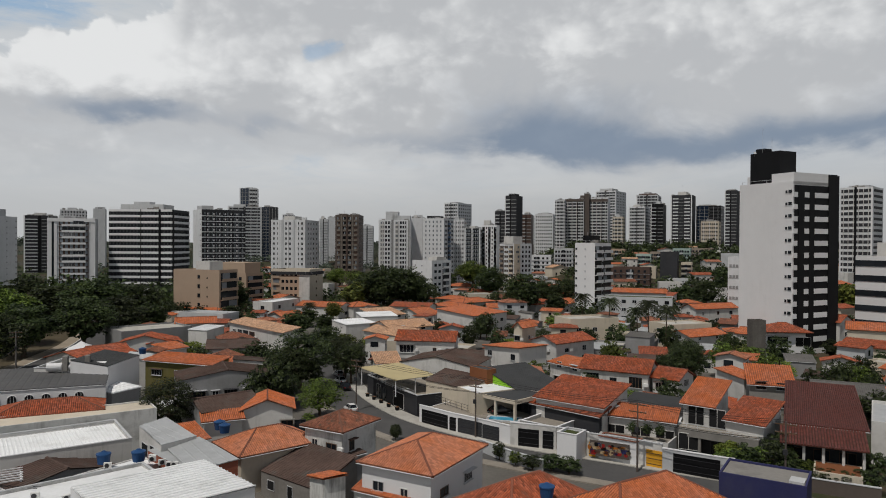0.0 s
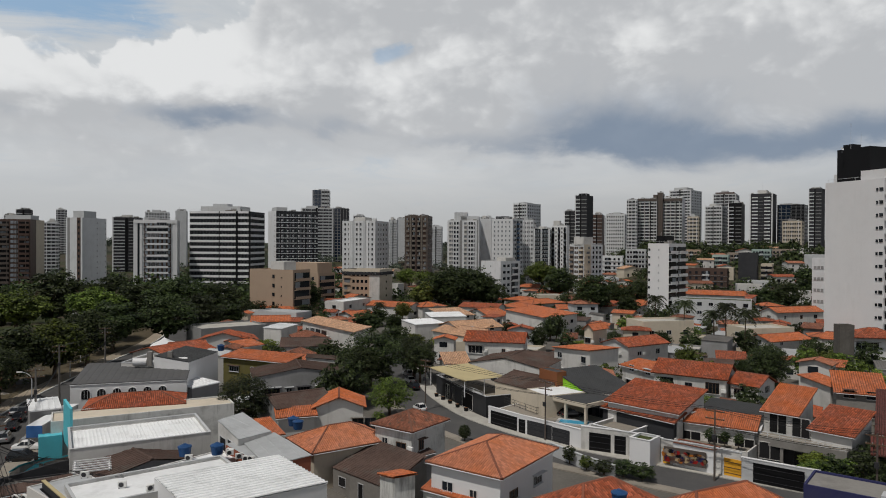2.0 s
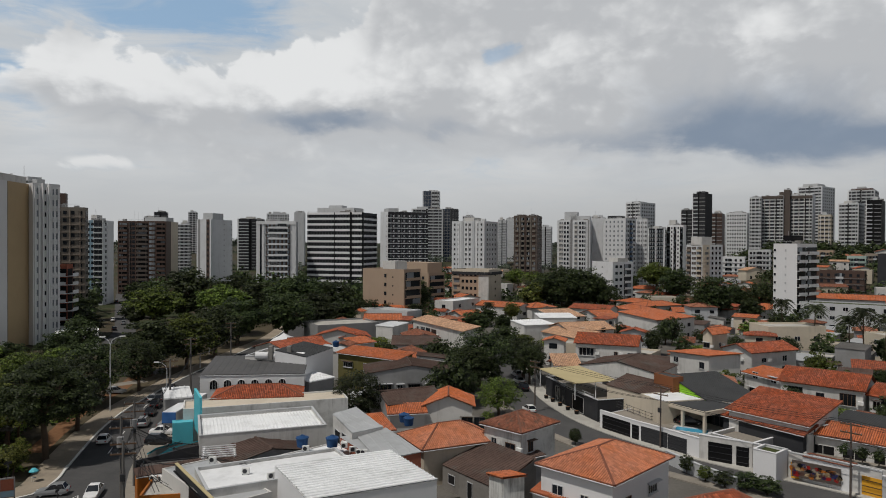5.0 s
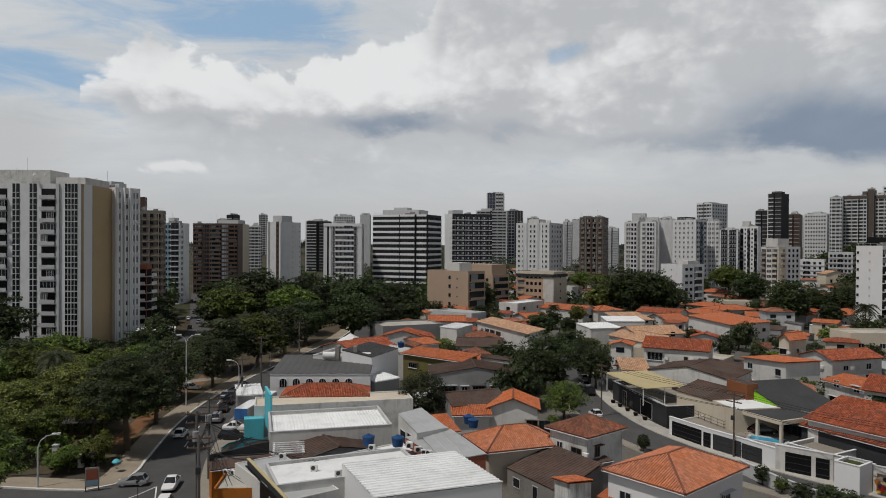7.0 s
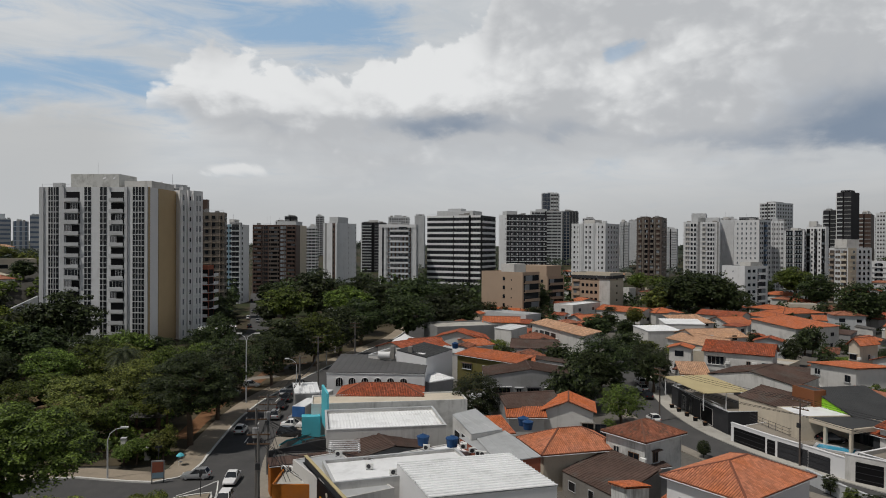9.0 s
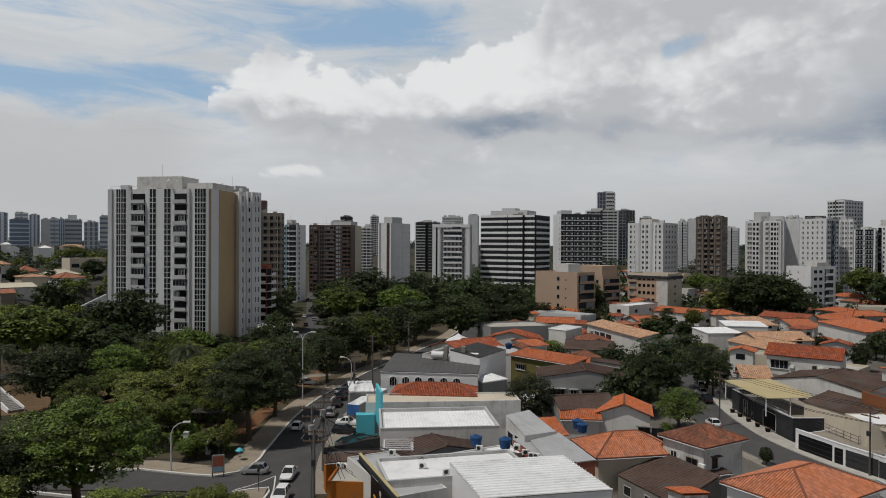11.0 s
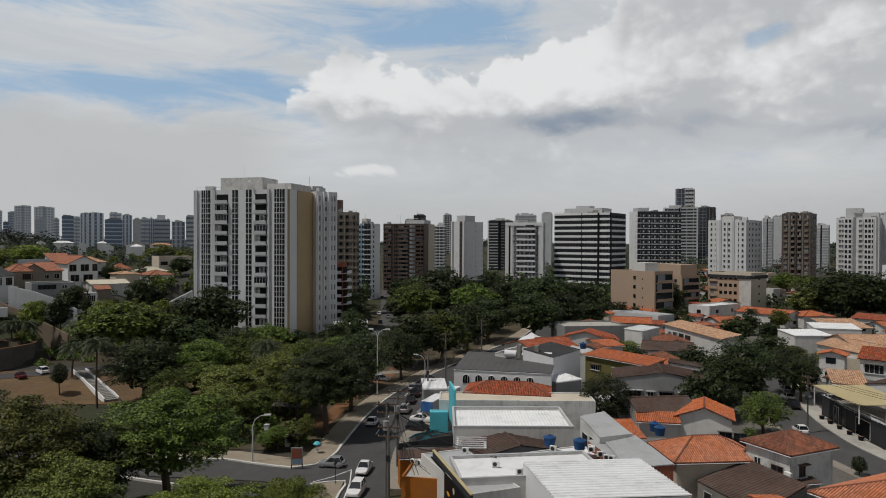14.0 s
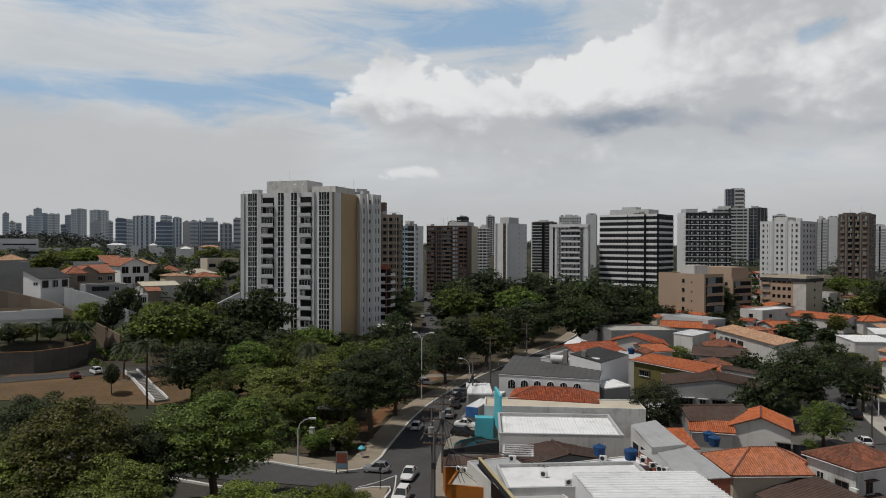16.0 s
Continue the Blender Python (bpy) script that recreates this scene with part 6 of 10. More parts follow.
structure("yard_paving", ribbon([(-40, 62), (-55, 92), (-60, 120), (-62, 150)], 2, 66, None, 0.02), YARD, "paved yards between the sheds")
structure("yard_paving_east", ribbon([(-10, 60), (10, 60), (40, 60)], 40, 10, None, 0.012), YARD, "paved yards between the houses")
slope_geo = Geo()
for k in range(8):
    strip = ribbon([(-100, 86), (-116, 77), (-131, 66), (-150, 50)], 12 - 23 * k / 8, 23 * (k + 1) / 8 - 12, None, 0.06, lift=ground_z, drape=True)
    base_i = len(slope_geo.v)
    slope_geo.v += strip.v
    slope_geo.f += [tuple(i + base_i for i in f) for f in strip.f]
    slope_geo.uv += strip.uv
structure("red_slope", slope_geo, SLOPE, "bare red earth slope by the stairs")
structure("hill_lane", ribbon([(-95, 128), (-122, 104), (-135, 88), (-141, 72), (-148, 55), (-155, 38)], 3.0, 3.0, None, 0.14, lift=ground_z), ASPHALT, "lane along the foot of the hill")
structure("park_floor", ribbon(AVENUE[2:12], 24.0, -7.4, None, 0.036), PARKSOIL, "park soil darkened for grass and tree shade")
structure("yard_paving_north", ribbon([(-60, 150), (-20, 150), (60, 130)], 90, 40, None, 0.028), YARD, "paved yards among the houses beyond")
# ---- facade patterns: strips across a side, from 0 at its left end to 1 at its right ----
RT_FACES = {"f": [("win", 0.86, 0.92, 1, 0.5, 0.7, GLASS), ("win", 0.92, 0.99, 1, 0.9, 0.8, GLASS)],
            "r": [("strip", 0.03, 1.0, BLACK, 0.06, 0, 42.9), ("rail", 0.0, 0.09, 1.25, CLEAN), ("rail", 0.25, 0.34, 1.3, CLEAN), ("rail", 0.47, 0.76, 1.3, CLEAN), ("win", 0.47, 0.53, 1, 0.7, 1.5, BLACK), ("strip", 0.77, 1.0, BLACK, 0.3, 0, 45.8),
                  ("strip", 0.12, 0.24, BLACK, 0.12, 0, 42.8), ("strip", 0.36, 0.45, BLACK, 0.12, 0, 42.8)]}
RT_TOP = ((0.18, 0.74, 0.03, 0.38, 9.0, BLACK), (0.06, 0.18, 0.1, 0.38, 3.0, CLEAN), (0.6, 1.0, 0.02, 0.77, 3.1, CLEAN), (0.6, 1.0, 0.78, 0.98, 3.1, BLACK), (0.24, 0.4, 0.08, 0.25, 10.2, BLACK))
LT_FACES = {"f": [("strip", 0.0, 0.04, PALE, 0.4), ("strip", 0.08, 0.175, DARKGLASS, 0.08), ("rail", 0.08, 0.175, 0.25, PALE), ("mid", 0.08, 0.175, 0.12, PALE), ("strip", 0.102, 0.106, PALE, 0.2), ("strip", 0.124, 0.131, PALE, 0.2), ("strip", 0.149, 0.153, PALE, 0.2), ("strip", 0.2, 0.235, PALE, 0.5), ("balc", 0.24, 0.375, 0.9, PALE),
                  ("strip", 0.415, 0.475, DARKGLASS, 0.08), ("rail", 0.415, 0.475, 0.25, PALE), ("mid", 0.415, 0.475, 0.12, PALE), ("strip", 0.442, 0.448, PALE, 0.2), ("strip", 0.56, 0.62, DARKGLASS, 0.08), ("rail", 0.56, 0.62, 0.25, PALE), ("mid", 0.56, 0.62, 0.12, PALE), ("strip", 0.587, 0.593, PALE, 0.2),
                  ("balc", 0.655, 0.785, 0.9, PALE), ("strip", 0.79, 0.815, PALE, 0.5), ("strip", 0.86, 0.965, DARKGLASS, 0.08), ("rail", 0.86, 0.965, 0.25, PALE), ("mid", 0.86, 0.965, 0.12, PALE), ("strip", 0.884, 0.888, PALE, 0.2), ("strip", 0.91, 0.916, PALE, 0.2), ("strip", 0.938, 0.942, PALE, 0.2), ("strip", 0.975, 1.0, PALE, 0.4)],
            "r": [("strip", 0.3, 1.0, TAN, 0.15), ("strip", 0.05, 0.28, CLEAN, 0.12), ("strip", 0.0, 0.05, TAN, 0.1)]}
LT_TOP = ((0.25, 0.7, 0.1, 0.6, 4.5, STAINED), (0.75, 1.0, 0.1, 0.8, 2.6, WHITE))
LW_FACES = {"r": [("row", 0.08, 0.28, 1, 0.6, 1.6, WINGREY), ("row", 0.33, 0.5, 2, 0.4, 1.2, GLASS), ("row", 0.57, 0.95, 3, 0.55, 1.6, WINGREY), ("slabs", 0.57, 0.95, 0.5, CLEAN), ("bars", 0.0, 1.0, 7, 0.4, CLEAN), ("strip", 0.3, 0.33, CLEAN, 0.9), ("strip", 0.52, 0.56, CLEAN, 0.9)], "f": [("row", 0.1, 0.9, 4, 1.0, 1.4, GLASS)]}
BROWN_ROWS = {"f": [("row", 0.02, 0.98, 5, 1.1, 1.2, GLASS), ("slabs", 0.0, 1.0, 0.12, TAUPE), ("bars", 0.0, 1.0, 4, 0.25, TAUPE)], "r": [("row", 0.1, 0.9, 2, 1.0, 1.1, GLASS)]}
STACK = {"r": [("balc", 0.05, 0.95, 1.6, CLEAN)], "f": [("balc", 0.4, 1.0, 1.2, CLEAN)]}
BLUESTRIPE = {"f": [("strip", 0.15, 0.4, SKYBLUE), ("strip", 0.45, 0.95, DARKGREY), ("row", 0.02, 0.95, 4, 1.0, 1.2, GLASS), ("slabs", 0.45, 0.95, 0.5, PALE)], "r": [("strip", 0.4, 1.0, CLEAN), ("row", 0.1, 0.4, 1, 1.0, 1.2, GLASS)]}
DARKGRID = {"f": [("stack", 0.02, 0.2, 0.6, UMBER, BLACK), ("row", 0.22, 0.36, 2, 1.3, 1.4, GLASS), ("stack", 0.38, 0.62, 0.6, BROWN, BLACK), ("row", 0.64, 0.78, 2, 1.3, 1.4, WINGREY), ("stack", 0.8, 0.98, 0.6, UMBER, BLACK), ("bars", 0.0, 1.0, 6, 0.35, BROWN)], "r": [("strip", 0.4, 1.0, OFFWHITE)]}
SLOT = {"f": [("strip", 0.68, 0.9, UMBER), ("strip", 0.1, 0.25, GREY), ("row", 0.66, 0.92, 1, 0.8, 1.2, GLASS)], "r": [("row", 0.55, 0.65, 1, 0.5, 0.6, GREY), ("row", 0.9, 1.0, 1, 0.6, 0.7, GREY)]}
FRAMED = {"f": [("strip", 0.09, 0.14, GLASS), ("strip", 0.24, 0.86, UMBER, 0.05), ("row", 0.24, 0.86, 6, 1.2, 1.7, WINGREY), ("balc", 0.30, 0.80, 1.4, CLEAN), ("slabs", 0.2, 0.88, 0.3, PALE), ("strip", 0.0, 0.09, CLEAN, 0.5), ("strip", 0.14, 0.2, CLEAN, 0.4), ("strip", 0.9, 1.0, CLEAN, 0.5), ("strip", 0.0, 1.0, CLEAN, 0.7, 36.6, 38.3)]}
STRIPED = {"f": [("rail", 0.0, 1.0, 1.15, CLEAN), ("row", 0.02, 0.98, 18, 0.9, 1.6, DARKGLASS), ("strip", 0.50, 0.512, BLACK, 0.3), ("strip", 0.79, 0.82, BLACK, 0.6), ("strip", 0.0, 1.0, CLEAN, 0.25, 42.3, 43.45)], "r": [("rail", 0.0, 1.0, 1.15, CLEAN), ("strip", 0.0, 0.06, BLACK, 0.5), ("row", 0.1, 0.95, 10, 0.9, 1.6, DARKGLASS)]}
RAILS = {"r": [("strip", 0.0, 1.0, DARKGREY, 0.05), ("rail", 0.0, 1.0, 0.5, CLEAN), ("row", 0.03, 0.97, 11, 0.7, 1.3, WINGREY), ("row", 0.07, 1.0, 7, 0.8, 0.9, CLEAN), ("bars", 0.0, 1.0, 5, 0.18, BLACK)], "f": [("row", 0.75, 0.95, 1, 0.6, 0.7, GREY)]}
WINS = {"f": [("row", 0.03, 0.97, 8, 0.9, 1.3, CURTAIN), ("strip", 0.30, 0.36, PALE, 0.3), ("strip", 0.64, 0.70, PALE, 0.3), ("row", 0.26, 0.40, 1, 0.5, 0.6, GLASS), ("row", 0.6, 0.74, 1, 0.5, 0.6, GLASS), ("bars", 0.08, 0.92, 3, 0.5, CLEAN)], "r": [("row", 0.1, 0.9, 4, 0.95, 1.3, CURTAIN)]}
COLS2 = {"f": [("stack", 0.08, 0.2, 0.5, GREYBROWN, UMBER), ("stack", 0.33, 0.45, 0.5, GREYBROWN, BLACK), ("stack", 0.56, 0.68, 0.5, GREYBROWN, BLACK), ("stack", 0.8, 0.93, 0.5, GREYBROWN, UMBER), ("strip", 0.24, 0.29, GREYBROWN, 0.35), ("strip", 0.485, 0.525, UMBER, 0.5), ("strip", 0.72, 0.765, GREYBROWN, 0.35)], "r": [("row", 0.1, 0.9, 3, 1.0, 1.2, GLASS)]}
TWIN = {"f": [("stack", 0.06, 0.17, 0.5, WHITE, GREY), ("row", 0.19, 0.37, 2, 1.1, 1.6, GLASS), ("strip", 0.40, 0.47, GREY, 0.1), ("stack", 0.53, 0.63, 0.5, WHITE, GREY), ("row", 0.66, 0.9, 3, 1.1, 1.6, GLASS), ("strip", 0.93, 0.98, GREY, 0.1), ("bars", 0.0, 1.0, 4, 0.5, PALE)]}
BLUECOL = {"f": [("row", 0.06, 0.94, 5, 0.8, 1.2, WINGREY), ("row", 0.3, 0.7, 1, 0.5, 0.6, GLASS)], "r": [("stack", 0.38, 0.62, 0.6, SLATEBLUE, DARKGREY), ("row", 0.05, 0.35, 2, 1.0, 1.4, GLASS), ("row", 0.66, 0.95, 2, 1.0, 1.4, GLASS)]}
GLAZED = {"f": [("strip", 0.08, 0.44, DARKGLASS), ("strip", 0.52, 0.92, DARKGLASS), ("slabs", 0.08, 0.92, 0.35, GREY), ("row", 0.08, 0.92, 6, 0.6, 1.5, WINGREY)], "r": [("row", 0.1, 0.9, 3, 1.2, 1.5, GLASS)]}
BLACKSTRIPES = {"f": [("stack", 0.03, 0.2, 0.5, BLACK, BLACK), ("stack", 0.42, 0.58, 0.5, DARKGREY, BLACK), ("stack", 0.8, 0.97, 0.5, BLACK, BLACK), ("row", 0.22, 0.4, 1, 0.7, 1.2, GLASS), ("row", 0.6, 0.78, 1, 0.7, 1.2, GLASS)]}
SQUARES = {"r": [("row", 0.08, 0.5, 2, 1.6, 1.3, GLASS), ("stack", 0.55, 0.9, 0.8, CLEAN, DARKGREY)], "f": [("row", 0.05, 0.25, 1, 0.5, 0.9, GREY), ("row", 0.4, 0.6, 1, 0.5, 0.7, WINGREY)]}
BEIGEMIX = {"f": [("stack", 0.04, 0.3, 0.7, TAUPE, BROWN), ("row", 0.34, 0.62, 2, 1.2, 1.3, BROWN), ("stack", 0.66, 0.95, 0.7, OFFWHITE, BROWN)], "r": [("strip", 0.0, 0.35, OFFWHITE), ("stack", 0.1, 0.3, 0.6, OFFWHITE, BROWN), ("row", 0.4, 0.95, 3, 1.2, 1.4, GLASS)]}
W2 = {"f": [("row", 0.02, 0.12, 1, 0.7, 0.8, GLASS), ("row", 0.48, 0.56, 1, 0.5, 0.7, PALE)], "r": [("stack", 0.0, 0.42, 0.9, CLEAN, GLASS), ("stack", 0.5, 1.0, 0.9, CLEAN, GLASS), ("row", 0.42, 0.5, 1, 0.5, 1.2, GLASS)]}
FARBANDS = {"f": [("band", 0.05, 0.95, 1.6, DARKGREY), ("bars", 0.05, 0.95, 5, 0.45, PALE), ("strip", 0.0, 0.05, CLEAN, 0.3), ("strip", 0.46, 0.52, BLACK, 0.3)], "r": [("row", 0.05, 0.95, 6, 1.4, 1.4, DARKGREY)]}
FARRAILS = {"f": [("slabs", 0.04, 0.42, 0.8, PALE), ("slabs", 0.55, 1.0, 0.55, GREY), ("strip", 0.44, 0.53, BLACK, 0.2), ("strip", 0.0, 0.04, CLEAN, 0.3)]}
FARRAILS2 = {"f": [("band", 0.02, 0.98, 1.75, DARKGREY), ("bars", 0.02, 0.98, 4, 0.5, WHITE), ("strip", 0.36, 0.4, UMBER, 0.2), ("strip", 0.66, 0.7, BLACK, 0.4), ("strip", 0.0, 1.0, BROWN, 0.5, 66.0, 68.4)]}
FARWINS = {"f": [("row", 0.04, 0.96, 8, 1.2, 1.5, DARKGREY), ("bars", 0.0, 1.0, 3, 0.4, CLEAN)], "r": [("row", 0.1, 0.9, 4, 1.5, 1.5, DARKGREY)]}
# Skyline patterns whose colours carry painted distance haze.
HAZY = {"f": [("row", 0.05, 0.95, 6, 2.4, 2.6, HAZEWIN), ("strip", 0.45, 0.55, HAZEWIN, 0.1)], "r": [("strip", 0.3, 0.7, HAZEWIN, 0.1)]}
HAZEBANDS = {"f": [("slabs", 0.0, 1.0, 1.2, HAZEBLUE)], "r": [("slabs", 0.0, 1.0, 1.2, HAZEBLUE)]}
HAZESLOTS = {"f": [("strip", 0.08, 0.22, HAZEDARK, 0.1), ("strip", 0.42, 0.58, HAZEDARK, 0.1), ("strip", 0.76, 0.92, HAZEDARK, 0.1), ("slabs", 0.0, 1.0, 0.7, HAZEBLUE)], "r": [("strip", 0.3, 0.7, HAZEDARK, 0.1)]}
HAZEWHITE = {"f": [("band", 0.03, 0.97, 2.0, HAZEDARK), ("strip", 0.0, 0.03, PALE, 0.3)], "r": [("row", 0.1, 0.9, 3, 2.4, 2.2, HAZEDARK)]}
FARBALC = {"f": [("slabs", 0.1, 0.36, 0.9, CLEAN), ("slabs", 0.64, 0.9, 0.9, CLEAN), ("slabs", 0.4, 0.6, 0.3, GREY), ("strip", 0.0, 0.05, CLEAN, 0.3), ("strip", 0.95, 1.0, CLEAN, 0.3)]}
FARGRID = {"f": [("band", 0.05, 0.45, 1.7, DARKGREY), ("band", 0.52, 0.95, 1.7, DARKGREY), ("bars", 0.05, 0.95, 6, 0.3, WHITE), ("strip", 0.45, 0.52, BLACK, 0.2), ("strip", 0.95, 1.0, CLEAN, 0.3)], "r": [("band", 0.1, 0.9, 1.4, DARKGREY)]}
FARGLASS = {"f": [("strip", 0.06, 0.5, BLUEGLASS), ("slabs", 0.06, 0.5, 0.3, GREY), ("band", 0.55, 0.98, 1.6, DARKGREY), ("bars", 0.06, 0.98, 5, 0.3, GREY)], "r": [("row", 0.05, 0.95, 5, 1.6, 1.6, BLUEGLASS)]}
LOWBANDS = {"f": [("band", 0.0, 1.0, 1.6, GLASS)], "r": [("band", 0.05, 0.95, 1.3, GLASS)]}
SMALLW = {"f": [("win", 0.1, 0.9, 3, 0.8, 1.0, GREY)]}
BEIGE_A = {"f": [("win", 0.46, 0.66, 1, 1.0, 1.3, GLASS), ("row", 0.70, 0.78, 1, 0.4, 0.5, GLASS)], "r": [("stack", 0.08, 0.95, 0.8, BEIGE, GLASS)]}
BEIGE_B = {"r": [("stack", 0.08, 0.95, 0.8, BEIGE, GLASS)], "f": [("win", 0.5, 0.9, 2, 1.2, 1.2, GLASS)]}
BRICK_A = {"f": [("strip", 0.0, 0.72, BEIGE, 0.08, 0, 13.2), ("strip", 0.0, 1.0, DARKGREY, 0.5, 13.6, 14.9), ("stack", 0.04, 0.22, 0.6, BEIGE, DARKGREY), ("row", 0.25, 0.7, 4, 1.2, 1.3, GLASS), ("strip", 0.74, 1.0, WHITE, 0.1, 0, 13.5)], "r": [("win", 0.2, 0.8, 1, 0.8, 0.8, GLASS), ("strip", 0.0, 1.0, DARKGREY, 0.5, 13.6, 14.9)]}
HOUSE_A_WINS = (("f", 2.4, 3.6, 1.3, 1.0), ("f", 5.4, 2.2, 0.9, 2.2), ("r", 3.0, 3.4, 1.6, 0.9), ("r", 8.0, 3.4, 1.8, 1.0))
MIDWINS = {"f": [("row", 0.05, 0.95, 6, 1.3, 1.4, GLASS), ("slabs", 0.0, 1.0, 0.15, GREY), ("stack", 0.42, 0.58, 0.6, PALE, DARKGREY)], "r": [("row", 0.1, 0.9, 3, 1.3, 1.4, GLASS)]}
# ---- openings of the nearer houses: side, centre from the left, sill, width, height ----
BLACKVILLA = (("f", 5.0, 0.1, 1.5, 2.6), ("f", 7.4, 0.1, 1.5, 2.6), ("f", 13.0, 0.1, 4.0, 2.6))
BUNGALOW = (("f", 2.6, 0.9, 2.6, 2.2), ("f", 6.0, 0.9, 2.6, 2.2), ("f", 9.2, 0.9, 2.4, 2.2), ("f", 12.2, 0.9, 2.6, 2.2))
VERANDA = (("f", 2.2, 3.5, 2.2, 2.5), ("f", 5.0, 3.5, 2.2, 2.5))
VERANDA_LOW = (("f", 2.2, 0.2, 3.4, 2.4), ("f", 6.1, 0.2, 3.4, 2.4), ("f", 10.0, 0.2, 3.4, 2.4))
LONGHOUSE = (("f", 2.6, 3.6, 2.2, 1.7), ("f", 6.2, 4.1, 1.2, 0.7), ("f", 10.0, 3.4, 2.2, 1.8), ("f", 13.8, 3.2, 1.0, 1.5))
HOUSE_C = (("f", 2.8, 3.6, 3.2, 1.7), ("f", 9.0, 4.0, 0.8, 0.8), ("f", 12.0, 3.6, 1.2, 1.2))
GLAZEDHOUSE = (("f", 3.6, 3.3, 1.8, 1.8), ("f", 6.6, 3.3, 2.6, 2.0), ("f", 9.8, 3.3, 2.6, 2.0), ("f", 13.2, 3.3, 2.8, 2.0), ("l", 3.2, 3.2, 1.0, 1.0))
BALCONYHOUSE = (("f", 3.4, 4.6, 4.6, 1.9), ("f", 3.4, 1.0, 4.6, 1.9), ("f", 9.0, 4.2, 3.4, 2.2), ("f", 9.0, 0.6, 3.4, 2.2), ("r", 2.5, 4.2, 2.2, 2.2), ("r", 6.0, 4.2, 2.2, 2.2), ("r", 3.5, 0.6, 3.0, 2.2))
OLIVEHOUSE = (("f", 3.0, 4.0, 2.2, 1.0), ("f", 7.4, 3.6, 1.0, 1.6))
AWNINGS = (("f", 3.2, 2.0, 2.6, 1.7), ("f", 6.0, 2.6, 1.0, 1.0), ("f", 8.4, 1.8, 2.0, 1.9), ("f", 11.0, 2.4, 1.0, 1.2), ("f", 13.6, 1.8, 3.6, 1.9))
PORCH = (("f", 6.6, 0.2, 1.6, 2.6), ("f", 8.4, 0.2, 1.6, 2.6))
# ---- the quarter ----
# tall blocks
tower("white tower with black corner bays and small windows", 80.5, 187.9, -64.2, 16.2, 17.4, 43.8, CLEAN, 14, RT_FACES, top=RT_TOP, z0=0, cap=SCREED)
tower("grey-white tower with columns of balconies and an ochre panel", -177.1, 125.5, 19.5, 30.5, 18.1, 42.7, TOWERWHITE, 14, LT_FACES, top=LT_TOP)
tower("grey-white rear wing of the tower with tall windows", -165.0, 153.9, -16.8, 14.2, 7.2, 43.0, CLEAN, 14, LW_FACES)
tower("brown tower with small windows in rows", -186.7, 189.3, 30.0, 12.3, 4.4, 38.9, GREYBROWN, 15, BROWN_ROWS, top=((.2,.5,.2,.8,5.5,UMBER),))
tower("low block with stacked white balconies", -159.3, 162.9, 23.1, 5.0, 4.5, 20.9, BRICK, 8, STACK)
tower("slim white tower with a light blue stripe", -222.9, 248.0, 20.8, 6.9, 12.3, 36.4, TOWERWHITE, 15, BLUESTRIPE)
tower("wide dark brown block with recessed balconies", -255.0, 305.5, 21.4, 24.2, 23.7, 38.0, UMBER, 16, DARKGRID, top=((.5,.95,.2,.8,3,PALE),))
tower("white slab tower with one dark vertical slot", -208.5, 305.9, -1.8, 8.4, 18.5, 38.6, TOWERWHITE, 14, SLOT, top=((.3,.95,.1,.6,4,PALE),))
tower("white-framed tower with stacked white balconies", -185.9, 324.9, 22.7, 20.2, 17.0, 38.3, TOWERWHITE, 13, FRAMED)
tower("office tower wrapped in white and dark bands", -166.8, 345.3, -0.6, 31.8, 22.4, 43.4, DARKGREY, 14, STRIPED, top=((.12,.8,.2,.8,3.6,PALE),(.3,.55,.3,.6,5,PALE)))
tower("dark tower with white balcony rails and a white flank", -142.5, 394.5, -52.8, 14.8, 24.9, 45.4, TOWERWHITE, 15, RAILS, top=((.2,.8,.05,.3,3,PALE),))
tower("white tower with paired window columns", -94.7, 380.9, -8.8, 19.6, 22.8, 39.7, TOWERWHITE, 14, WINS, top=((.3,.6,.2,.7,3,WHITE),))
tower("dark brown tower with two window columns", -62.1, 398.6, -5.1, 13.6, 13.9, 43.3, BROWN, 15, COLS2, top=((.1,.4,.2,.8,1.6,BROWN),(.6,.9,.2,.8,1.4,BROWN)))
tower("white twin tower with dark window columns", -39.6, 425.3, -1.3, 19.5, 18.6, 41.5, TOWERWHITE, 15, TWIN, top=((.2,.6,.2,.7,6,PALE),(.4,.98,.2,.7,3.5,PALE)))
tower("plain pale side block of the twin tower", -20.2, 440.4, -2.3, 7.2, 13.8, 43.1, TOWERWHITE, 15, None)
tower("white tower with a blue window column", -12.6, 431.5, -25.1, 14.5, 14.5, 42.6, TOWERWHITE, 15, BLUECOL, top=((.1,.6,.2,.8,2.5,DARKGREY),))
tower("white side tower beside dark glass bays", 5.4, 446.8, -11.8, 8.3, 9.7, 42.5, TOWERWHITE, 15, WINS)
tower("dark blue glazed tower with white edges", 13.7, 441.6, -11.1, 10.1, 12.0, 36.8, TOWERWHITE, 14, GLAZED)
tower("white tower with black vertical stripes", 25.0, 446.1, -12.5, 9.8, 12.1, 39.0, CLEAN, 15, BLACKSTRIPES, top=((.1,.5,.2,.7,4,WHITE),))
tower("white block with square windows", -14.9, 338.7, -41.1, 12.8, 14.1, 19.1, TOWERWHITE, 6, SQUARES, top=((.5,.95,.3,.8,2.5,WHITE),))
tower("beige and white block with windows and a roof tank", 32.0, 390.8, -45.9, 10.5, 15.7, 27.2, TOWERWHITE, 10, BEIGEMIX, top=((.3,.95,.0,.5,5,WHITE),))
